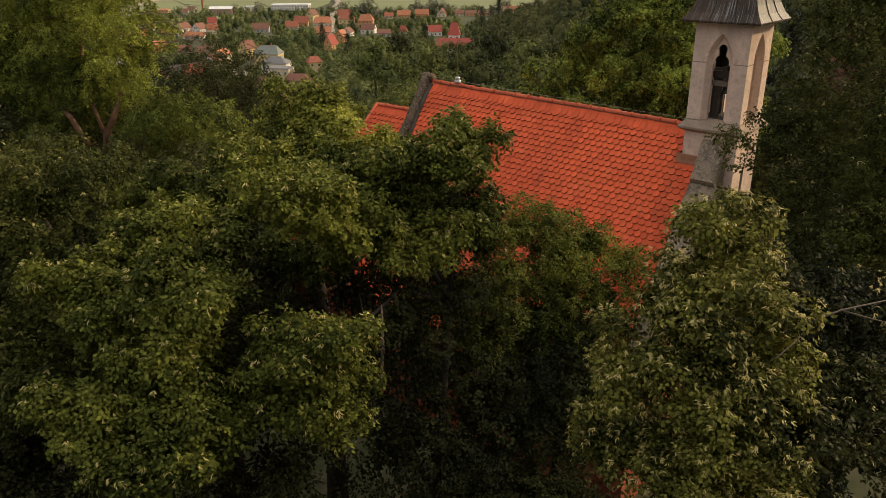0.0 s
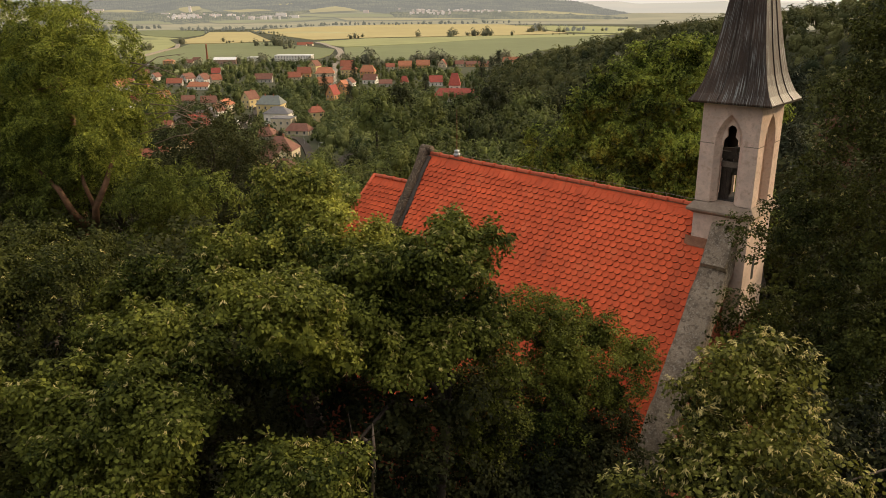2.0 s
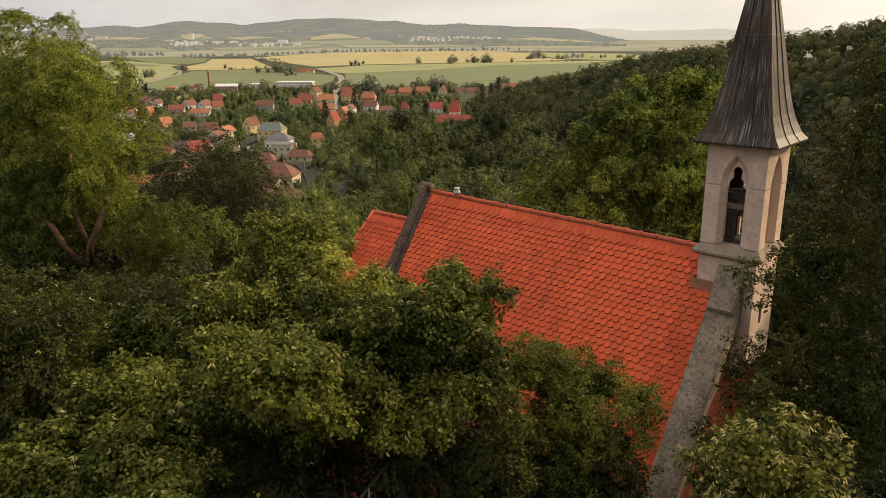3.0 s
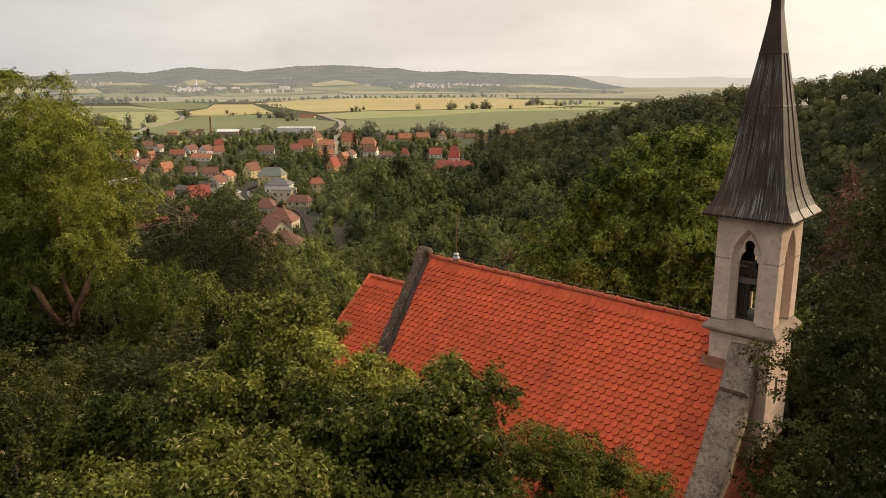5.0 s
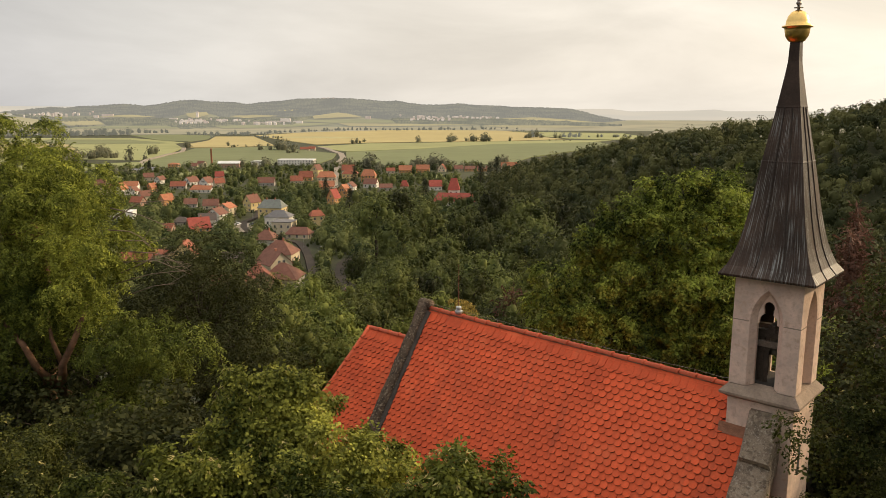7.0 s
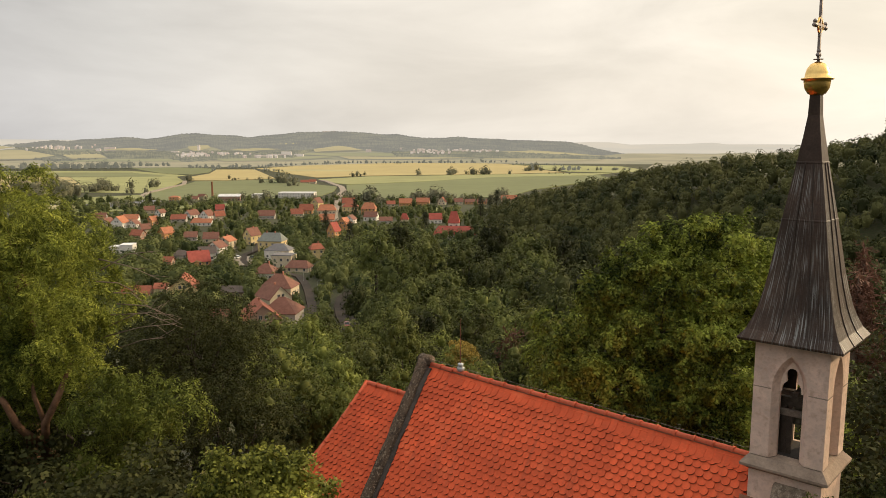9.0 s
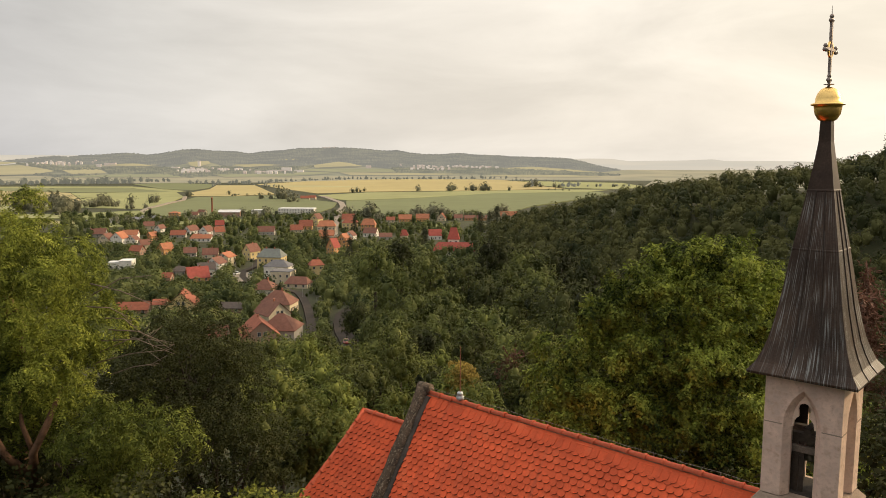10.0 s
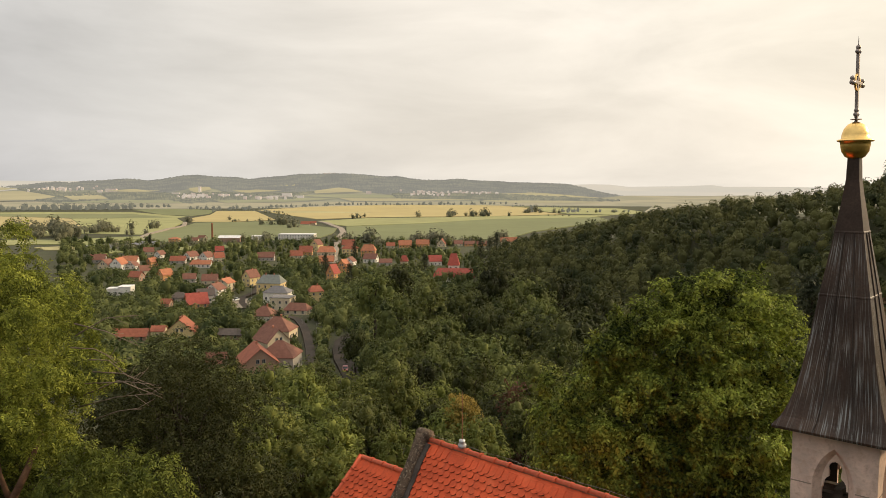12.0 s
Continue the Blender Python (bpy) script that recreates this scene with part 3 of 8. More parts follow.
# ---- chapel ----
AXIS_X, AXIS_Y = Vector((-0.749, 0.6626, 0)), Vector((-0.6626, -0.749, 0))
CHAPEL = Matrix.Translation((6.83, 17.82, 0)) @ Matrix(((AXIS_X.x, AXIS_Y.x, 0, 0), (AXIS_X.y, AXIS_Y.y, 0, 0), (0, 0, 1, 0), (0, 0, 0, 1)))
SLOPE = radians(55)
CS, SN = math.cos(SLOPE), math.sin(SLOPE)
EAVE = 7.15


def ridge_at(x):
    return 0.07 + 0.0235 * x, 8.87 + 0.025 * (x - 0.94)


def on_roof(x, s, up=0.0, back=1):
    """A place on the nave roof: metres along the axis, down the slope, and out from it."""
    y, z = ridge_at(x)
    return Vector((x, y + back * (s * CS + up * SN), z - s * SN + up * CS))


def on_apse(x, s, up=0.0, back=1):
    return Vector((x, 0.33 + back * (s * CS + up * SN), 8.06 - s * SN + up * CS))


chapel = thing("chapel", CHAPEL, "small chapel with red beaver-tail tile roof and plastered bell tower", "chapel")

# walls
front, rear = on_roof(4, EAVE - 0.35).y, on_roof(4, EAVE - 0.35, back=-1).y
wall = Shape()
wall.box((0.1, front - 0.5, -0.6), (9.3, front, 3.35)).box((0.1, rear, -0.6), (9.3, rear + 0.5, 3.35))
part("nave_wall", wall, M_RED_WALL, chapel, "red plastered wall")
for x0, x1, name in ((-0.28, 0.16, "west_gable"), (9.22, 9.5, "east_gable")):
    ry, rz = ridge_at(x0)
    g = Shape()
    outline = [(rear, -0.6), (front, -0.6), (front, 3.2), (ry, rz - 0.1), (rear, 3.2)]
    n = len(outline)
    g.add([(x0, y, z) for y, z in outline] + [(x1, y, z) for y, z in outline], [tuple(range(n)), tuple(range(n, 2 * n))[::-1]] + [(i, n + i, n + (i + 1) % n, (i + 1) % n) for i in range(n)])
    part(name, g, M_RED_WALL, chapel, "red plastered gable wall")

# roof slabs, tiles upon them
def slab(place, x0, x1, s0, s1, thick):
    g = Shape()
    corners = [place(x, s, u) for u in (-thick, 0) for x, s in ((x0, s0), (x1, s0), (x1, s1), (x0, s1))]
    return g.add(corners, [(0, 1, 2, 3), (7, 6, 5, 4), (0, 4, 5, 1), (1, 5, 6, 2), (2, 6, 7, 3), (3, 7, 4, 0)])


def stained(m):
    """Sooty run-off below the ridge and patches of darker tiles, laid out along the roof."""
    n, l = m.node_tree.nodes, m.node_tree.links
    bsdf = next(k for k in n if k.type == "BSDF_PRINCIPLED")
    colour, co = bsdf.inputs["Base Color"].links[0].from_socket, n.new("ShaderNodeTexCoord")
    co.object = chapel
    for stretch, lo, hi, most, tint in (((5.5, 0.5, 0.35), 0.57, 0.74, 0.36, (0.24, 0.065, 0.035)), ((1.1, 0.9, 0.7), 0.50, 0.70, 0.30, (0.42, 0.055, 0.02)), ((2.6, 2.2, 1.6), 0.58, 0.70, 0.28, (0.80, 0.19, 0.075))):
        mp, tex, edge, mix = n.new("ShaderNodeMapping"), n.new("ShaderNodeTexNoise"), n.new("ShaderNodeMapRange"), n.new("ShaderNodeMixRGB")
        mp.inputs["Scale"].default_value = stretch
        l.new(co.outputs["Object"], mp.inputs[0])
        tex.inputs["Scale"].default_value, tex.inputs["Detail"].default_value = 1.0, 4.0
        l.new(mp.outputs[0], tex.inputs["Vector"])
        edge.inputs[1].default_value, edge.inputs[2].default_value, edge.inputs[4].default_value = lo, hi, most
        l.new(tex.outputs["Fac"], edge.inputs[0])
        l.new(edge.outputs[0], mix.inputs[0])
        l.new(colour, mix.inputs[1])
        mix.inputs[2].default_value = rgb(tint)
        colour = mix.outputs[0]
    l.new(colour, bsdf.inputs["Base Color"])


for clay_roof in (M_TILE, M_TILE_PIECE):
    stained(clay_roof)
nave_roof = part("nave_roof", slab(on_roof, 0.18, 9.24, 0.0, EAVE, 0.14), M_DECK, chapel, "red clay tile roof")
part("rear_roof", slab(lambda x, s, u: on_roof(x, s, u, -1), 0.18, 9.24, 0.0, EAVE, 0.14), M_TILE, chapel)

TILE_W, TILE_STEP = 0.180, 0.158


def tile_outline(w, length):
    """A beaver-tail: straight sides and a rounded lower end, from the upper edge down."""
    r = w / 2
    arc = [(r * math.sin(radians(a)), -length + r * 0.80 * (1 - math.cos(radians(a)))) for a in (-90, -62, -36, -12, 12, 36, 62, 90)]
    return [(-r, 0), *arc, (r, 0)]


tile_mesh = Shape().prism(tile_outline(TILE_W - 0.004, 0.30), 0.028).edged("tile", M_TILE_PIECE, M_SOOT_SHADE)
rng = random.Random(4)


def tile_pose(place, x, s):
    """The pose of a tile whose rounded end lies s down the slope."""
    a, b = place(x, s - 0.30, 0.002), place(x, s, 0.054)
    down = (b - a).normalized()
    side = (place(x + 1, s) - place(x, s)).normalized()
    out = side.cross(-down)
    if out.z < 0:
        side, out = -side, -out
    m = Matrix((side, -down, out)).transposed().to_4x4()
    m.translation = a
    return m @ pose(rng.uniform(-0.004, 0.004), rng.uniform(-0.008, 0.008), rng.uniform(0, 0.006), rng.uniform(-0.6, 0.6), rng.uniform(-1.2, 1.2), rng.uniform(-0.9, 0.9))


rows_down = [0.36, 0.415] + [0.415 + TILE_STEP * k for k in range(1, 45)]
loose_tiles, joined = [], Shape()
for k, s in enumerate(rows_down):
    if s > EAVE:
        break
    shift = 0.5 * TILE_W * (k % 2)
    x = 0.13 + shift
    while x < 9.24:
        if x > 0.74 or s > 1.10:
            m = tile_pose(on_roof, x, s)
            if 0.9 < x < 3.5 and 0.5 < s < 3.6:
                loose_tiles.append((m, x, s))
            else:
                long_one = k < 2
                outline = tile_outline(TILE_W - (0.016 if k == 0 else 0.004), 0.40 if long_one else 0.30)
                joined.prism(outline, 0.028, m @ pose(0, 0.10 if long_one else 0, 0))
        x += TILE_W
for m, x, s in loose_tiles[296:]:
    joined.prism(tile_outline(TILE_W - 0.004, 0.30), 0.028, m)
loose_tiles = loose_tiles[:296]
part("tile_field", joined.edged("tile_field", M_TILE, M_SOOT_SHADE), M_TILE, nave_roof)["kind"] = "stuff"

# ridge caps with collars, bedded in mortar
bed = Shape()
bed.tube([on_roof(0.7, 0.0, 0.0) + Vector((0, 0, 0.0)), on_roof(9.2, 0.0, 0.0)], [0.062, 0.062], 8)
part("ridge_mortar", bed, M_MORTAR, chapel, "grey mortar bed")


def cap_shape(length, r=0.082):
    """A half-round ridge cap with a thicker collar at one end."""
    g = Shape()
    prof = [(0.0, r * 1.20), (0.05, r * 1.22), (0.06, r), (length + 0.03, r * 0.93)]
    n = 9
    for x, rr in prof:
        g.v += [(x, rr * math.cos(math.pi * k / (n - 1)), rr * 0.85 * math.sin(math.pi * k / (n - 1)) - 0.03) for k in range(n)]
    for x, rr in prof:
        g.v += [(x, (rr - 0.02) * math.cos(math.pi * k / (n - 1)), (rr - 0.02) * 0.85 * math.sin(math.pi * k / (n - 1)) - 0.03) for k in range(n)]
    m = len(prof)
    for i in range(m - 1):
        for k in range(n - 1):
            g.f.append((i * n + k, (i + 1) * n + k, (i + 1) * n + k + 1, i * n + k + 1))
            o = m * n
            g.f.append((o + i * n + k, o + i * n + k + 1, o + (i + 1) * n + k + 1, o + (i + 1) * n + k))
    for k in range(n - 1):
        g.f.append((k, k + 1, m * n + k + 1, m * n + k))
        g.f.append(((m - 1) * n + k, 2 * m * n - n + k, 2 * m * n - n + k + 1, (m - 1) * n + k + 1))
    return g


def along(a, b):
    """A pose at a with its x axis towards b and z up."""
    x = (b - a).normalized()
    y = Vector((0, 0, 1)).cross(x).normalized()
    m = Matrix((x, y, x.cross(y))).transposed().to_4x4()
    m.translation = a
    return m


cap_mesh = cap_shape(0.40).mesh("ridge_cap", M_RIDGE, True)
for k in range(21):
    a, b = on_roof(0.72 + 0.405 * k, 0, 0.03), on_roof(1.12 + 0.405 * k, 0, 0.03)
    a.z, b.z, a.y, b.y = a.z + 0.02, b.z + 0.02, ridge_at(a.x)[0], ridge_at(b.x)[0]
    part("ridge_cap", cap_mesh, M_RIDGE, nave_roof, at=along(a, b) @ pose(0, rng.uniform(-0.008, 0.008), rng.uniform(0, 0.01), rng.uniform(-3, 3), rng.uniform(-1, 1), rng.uniform(-1, 1)))


# rough stone copings over both gables
def coping(x0, x1, s0, s1, low, high, back, seed, rounded):
    g = Shape()
    n = max(2, int((s1 - s0) / 0.16))
    across = [(0.0, low), (0.0, high - rounded), (0.16, high - rounded * 0.25), (0.5, high), (0.84, high - rounded * 0.25), (1.0, high - rounded), (1.0, low)]
    for i in range(n + 1):
        s = s0 + (s1 - s0) * i / n
        for u, up in across:
            wob = noise.noise(Vector((u * 3 + seed, s * 2.1, up))) * 0.028
            g.v.append(tuple(on_roof(x0 + (x1 - x0) * u + wob, s, up + wob, back)))
    k = len(across)
    for i in range(n):
        for j in range(k - 1):
            g.f.append((i * k + j, i * k + j + 1, (i + 1) * k + j + 1, (i + 1) * k + j))
    g.f += [tuple(range(k))[::-1], tuple(range(n * k, n * k + k))]
    return g


head = Shape()
for x in (-0.43, -0.40, 0.15, 0.18):
    inset = 0.0 if -0.42 < x < 0.16 else 0.04
    head.v += [(x, 0.60, 7.7), (x, 0.60, 8.73 - inset), (x, 0.72 - inset, 8.71 - inset), (x, 1.00 - inset, 8.13 - inset), (x, 1.16 - inset, 7.86 - inset), (x, 1.00, 7.6)]
head.f = [(6 * i + k, 6 * i + 6 + k, 6 * i + 6 + (k + 1) % 6, 6 * i + (k + 1) % 6) for i in range(3) for k in range(6)] + [(5, 4, 3, 2, 1, 0)[::-1], (18, 19, 20, 21, 22, 23)[::-1]]
part("coping_head", head, M_STONE, chapel, "steep weathered head stone of the coping")
part("west_coping", coping(-0.45, 0.22, 0.66, EAVE + 0.1, -0.12, 0.20, 1, 1.0, 0.05), M_STONE, chapel, "lichen-covered stone coping", smooth=True)
# the rear side has its shade painted in as a darker stone
part("west_coping", coping(-0.45, 0.20, 0.62, EAVE + 0.1, -0.12, 0.20, -1, 5.0, 0.05), M_COPING_SHADE, chapel, "weathered coping, its shade painted dark", smooth=True)
part("east_coping", coping(9.245, 9.56, -0.06, EAVE, -0.2, 0.22, 1, 9.0, 0.09), M_STONE2, chapel, "dark weathered stone coping", smooth=True)
part("east_coping", coping(9.245, 9.56, -0.06, EAVE, -0.2, 0.22, -1, 13.0, 0.09), M_STONE2, chapel, "dark weathered stone coping", smooth=True)
# a dark strip painted where the coping's shadow gap lies
part("coping_shade_strip", coping(9.11, 9.25, 0.10, EAVE, -0.1, 0.105, 1, 21.0, 0.01), M_COPING_SHADE, chapel, "dark strip painting the shadow gap beside the coping")
knob = Shape().tube([on_roof(9.20, 0.0) + Vector((0, 0, 0.11)), on_roof(9.57, 0.0) + Vector((0, 0, 0.11))], [0.15, 0.15], 12)
part("coping_apex", knob, M_STONE2, chapel, "weathered apex stone", smooth=True)

# apse, lower and hipped
HIP = 0.29
apse_wall = Shape()
wy = on_apse(10, 5.6).y
plan = [(9.5, wy), (13.0, wy), (14.9, 1.4), (14.9, -0.8), (13.0, 0.66 - wy), (9.5, 0.66 - wy)]
apse_wall.prism(plan[::-1], 4.2, pose(0, 0, -0.6))
part("apse_wall", apse_wall, M_RED_WALL, chapel, "red plastered apse wall")
A_EAVE = 6.0
tip = on_apse(11.65, 0)
fr, bk = on_apse(11.65 + HIP * A_EAVE, A_EAVE), on_apse(11.65 + HIP * A_EAVE, A_EAVE, back=-1)
low1, low2 = Vector((15.3, 1.6, fr.z)), Vector((15.3, -0.94, fr.z))
r0, f0, b0 = on_apse(9.4, 0), on_apse(9.4, A_EAVE), on_apse(9.4, A_EAVE, back=-1)
deck = Shape().add([r0, tip, fr, f0, bk, b0, low1, low2], [(0, 3, 2, 1), (0, 1, 4, 5), (1, 2, 6), (1, 6, 7), (1, 7, 4), (3, 5, 4, 7, 6, 2)])
apse_roof = part("apse_roof", deck, M_TILE, chapel, "hipped red clay tile roof of the apse")
apse_tiles = Shape()
for k, s in enumerate([0.34, 0.395] + [0.395 + TILE_STEP * j for j in range(1, 37)]):
    if s > A_EAVE:
        break
    x = 9.55 + 0.5 * TILE_W * (k % 2)
    while x < 11.65 + HIP * s - 0.02:
        apse_tiles.prism(tile_outline(TILE_W - 0.004, 0.40 if k < 2 else 0.30), 0.028, tile_pose(on_apse, x, s) @ pose(0, 0.10 if k < 2 else 0, 0))
        x += TILE_W
part("tile_field", apse_tiles.edged("tile_field", M_TILE, M_SOOT_SHADE), M_TILE, apse_roof)["kind"] = "stuff"
for k in range(5):
    part("ridge_cap", cap_mesh, M_RIDGE, apse_roof, at=along(Vector((9.55 + 0.42 * k, 0.33, 8.10)), Vector((9.95 + 0.42 * k, 0.33, 8.10))))
hip_run = fr - tip
steps = int(hip_run.length / 0.40)
for k in range(steps):
    a = tip + hip_run * ((k + 1) / steps) + Vector((0.02, 0.02, 0.05))
    part("hip_cap", cap_mesh, M_RIDGE, apse_roof, at=along(a, a - hip_run) @ pose(0, 0, 0, rng.uniform(-3, 3), 0, rng.uniform(-1.5, 1.5)))

# tower
T = 0.65
SILL, TOP = 9.16, 11.42


def arch(half, spring, tip_z, n=7):
    """A pointed arch from the lower left over the tip to the lower right, as (across, z)."""
    h = tip_z - spring
    r = (h * h + half * half) / (2 * half)
    end = math.asin(min(1.0, h / r))
    left = [(-half + r - r * math.cos(end * i / n), spring + r * math.sin(end * i / n)) for i in range(n + 1)]
    return left + [(-x, z) for x, z in left[-2::-1]]


def window_wall():
    """One side of the belfry, seen along -y from outside, with a splayed pointed opening right through it."""
    outer = [(-0.315, SILL)] + arch(0.315, 10.50, 11.17) + [(0.315, SILL)]
    inner = [(-0.205, SILL + 0.02)] + arch(0.205, 10.52, 11.05) + [(0.205, SILL + 0.02)]
    n = len(outer)
    border = []
    for i, (x, z) in enumerate(outer):
        u = i / (n - 1)
        if u < 0.34:
            border.append((-T, SILL + (TOP - SILL) * u / 0.34))
        elif u > 0.66:
            border.append((T, SILL + (TOP - SILL) * (1 - u) / 0.34))
        else:
            border.append((-T + 2 * T * (u - 0.34) / 0.32, TOP))
    border[[i for i, b in enumerate(border) if b[1] == TOP][0]] = (-T, TOP)
    border[[i for i, b in enumerate(border) if b[1] == TOP][-1]] = (T, TOP)
    g = Shape()
    for ring, depth in ((border, 0.0), (outer, 0.0), (inner, 0.13), (inner, 0.21), (border, 0.21)):
        g.v += [(x, T - depth, z) for x, z in ring]
    for r in range(4):
        for i in range(n - 1):
            g.f.append((r * n + i, r * n + i + 1, (r + 1) * n + i + 1, (r + 1) * n + i))
    return g


def tracery():
    """The pierced head of the window: a round eye over two cusps."""
    out = [(-0.205, 10.46)] + arch(0.205, 10.52, 11.05) + [(0.205, 10.46)]
    n = len(out)
    hole = []
    for i in range(n):
        u = i / (n - 1)
        if u < 0.2:
            hole.append((-0.175 + 0.10 * (u / 0.2) ** 2, 10.46 + 0.21 * (u / 0.2) ** 0.6))
        elif u > 0.8:
            w = (1 - u) / 0.2
            hole.append((0.175 - 0.10 * w ** 2, 10.46 + 0.21 * w ** 0.6))
        else:
            a = radians(-125 - (u - 0.2) / 0.6 * 290)
            hole.append((0.105 * math.cos(a), 10.80 + 0.115 * math.sin(a)))
    g = Shape()
    for ring, depth in ((out, 0.12), (hole, 0.115), (hole, 0.17), (out, 0.18)):
        g.v += [(x, T - depth, z) for x, z in ring]
    for r in range(3):
        for i in range(n - 1):
            g.f.append((r * n + i, r * n + i + 1, (r + 1) * n + i + 1, (r + 1) * n + i))
    return g


side_mesh = window_wall().mesh("belfry_wall", M_PLASTER)
side_mesh.materials.append(M_INSIDE)
for poly in side_mesh.polygons:
    if all(abs(side_mesh.vertices[v].co.y - (T - 0.21)) < 1e-4 for v in poly.vertices):
        poly.material_index = 1
tracery_mesh = tracery().mesh("tracery", M_PLASTER)
for k in range(4):
    w = part("belfry_wall", side_mesh, M_PLASTER, chapel, at=pose(0, 0, 0, 0, 0, 90 * k))
    part("tracery", tracery_mesh, M_PLASTER, w)
# the shaft grows out of the gable wall on a slanting corbel
lower = Shape()
for z, inset in ((SILL - 0.12, 0.0), (6.42, 0.0), (6.36, 0.03), (5.9, 0.36)):
    lower.v += [(-T + inset, -T, z), (T, -T, z), (T, T - inset * 0.4, z), (-T + inset, T - inset * 0.4, z)]
for i in range(3):
    lower.f += [(4 * i + (k + 1) % 4, 4 * i + k, 4 * i + 4 + k, 4 * i + 4 + (k + 1) % 4) for k in range(4)]
lower.f += [(0, 1, 2, 3), (15, 14, 13, 12)]
part("tower_shaft", lower, M_PLASTER, chapel, "beige plastered tower shaft")
lip = Shape()
levels = [(T + 0.005, SILL - 0.30), (T + 0.05, SILL - 0.27), (T + 0.135, SILL - 0.22), (T + 0.14, SILL - 0.17), (T + 0.01, SILL - 0.02), (T - 0.23, SILL + 0.03)]
for r, z in levels:
    lip.v += [(-r, -r, z), (r, -r, z), (r, r, z), (-r, r, z)]
for i in range(len(levels) - 1):
    lip.f += [(4 * i + k, 4 * i + (k + 1) % 4, 4 * i + 4 + (k + 1) % 4, 4 * i + 4 + k) for k in range(4)]
lip.f.append(tuple(range(4 * len(levels) - 4, 4 * len(levels))))
part("sill_ledge", lip, M_PLASTER_DARK, chapel, "weathered sloping sill ledge")
for k in range(4):
    for x0, x1 in ((-T - 0.006, -0.33), (0.33, T + 0.006)):
        part("joint_line", Shape().box((x0, T + 0.001, 10.49), (x1, T + 0.007, 10.51), pose(0, 0, 0, 0, 0, 90 * k)), M_PLASTER_DARK, chapel)
slot = Shape().box((-T - 0.004, 0.02, 7.36), (-T + 0.05, 0.16, 7.95))
part("slit_window", slot, M_INSIDE, chapel, "narrow dark slit window")
flash = Shape().add([on_roof(0.16, 0.80, 0.05), on_roof(0.78, 0.80, 0.05), on_roof(0.78, 1.02, 0.07), on_roof(0.16, 1.02, 0.07), on_roof(0.16, 0.80, 0.16), on_roof(0.78, 0.80, 0.16)],
                    [(0, 3, 2, 1), (4, 5, 2, 3), (0, 1, 5, 4), (0, 4, 3), (1, 2, 5)])
part("flashing", flash, M_MORTAR, chapel, "mortar fillet at the tower foot")

# belfry inside: floor, frame and bell
part("belfry_floor", Shape().box((-0.44, -0.44, 9.0), (0.44, 0.44, SILL + 0.035)), M_INSIDE, chapel)
for x in (-0.2, 0.2):
    for y in (-0.22, 0.22):
        part("belfry_post", Shape().box((x - 0.05, y - 0.05, 9.19), (x + 0.05, y + 0.05, 10.25)), M_DARK_WOOD, chapel)
for y in (-0.22, 0.22):
    part("belfry_beam", Shape().box((-0.44, y - 0.06, 10.12), (0.44, y + 0.06, 10.28)), M_DARK_WOOD, chapel)
for k, x in enumerate((0.02, 0.115)):
    part("belfry_board", Shape().box((x, 0.28, 9.19), (x + 0.085, 0.305, 10.06 - 0.05 * k)), M_DARK_WOOD, chapel)
part("belfry_rail", Shape().box((-0.44, 0.26, 9.94), (0.44, 0.34, 10.06)), M_WEATHERED, chapel, "grey weathered cross rail")
part("belfry_ceiling", Shape().box((-0.44, -0.44, 11.2), (0.44, 0.44, 11.3)), M_DARK_WOOD, chapel)
part("bell_yoke", Shape().box((-0.06, -0.30, 10.22), (0.06, 0.30, 10.38)), M_DARK_WOOD, chapel)
part("bell", Shape().lathe([(0.0, 10.2), (0.07, 10.18), (0.10, 10.10), (0.115, 9.95), (0.15, 9.82), (0.19, 9.76), (0.185, 9.75), (0.0, 9.90)], 20), M_BRONZE, chapel, "dark bronze bell", smooth=True)

# spire: a square pyramid with flared eaves
SPIRE = [(0.905, 11.40), (0.915, 11.445), (0.80, 11.60), (0.715, 11.80), (0.645, 12.02), (0.585, 12.30), (0.525, 12.62), (0.378, 13.63), (0.215, 14.66), (0.135, 15.22), (0.100, 15.50), (0.088, 15.86)]
sp = Shape()
for r, z in SPIRE:
    sp.v += [(-r, -r, z), (r, -r, z), (r, r, z), (-r, r, z)]
for i in range(len(SPIRE) - 1):
    sp.f += [(4 * i + k, 4 * i + (k + 1) % 4, 4 * i + 4 + (k + 1) % 4, 4 * i + 4 + k) for k in range(4)]
sp.f.append((3, 2, 1, 0))


def lean(g):
    """The old spire leans a little off plumb."""
    g.v = [(x + 0.012 * (z - 11.4), y + 0.0105 * (z - 11.4), z) for x, y, z in g.v]
    return g


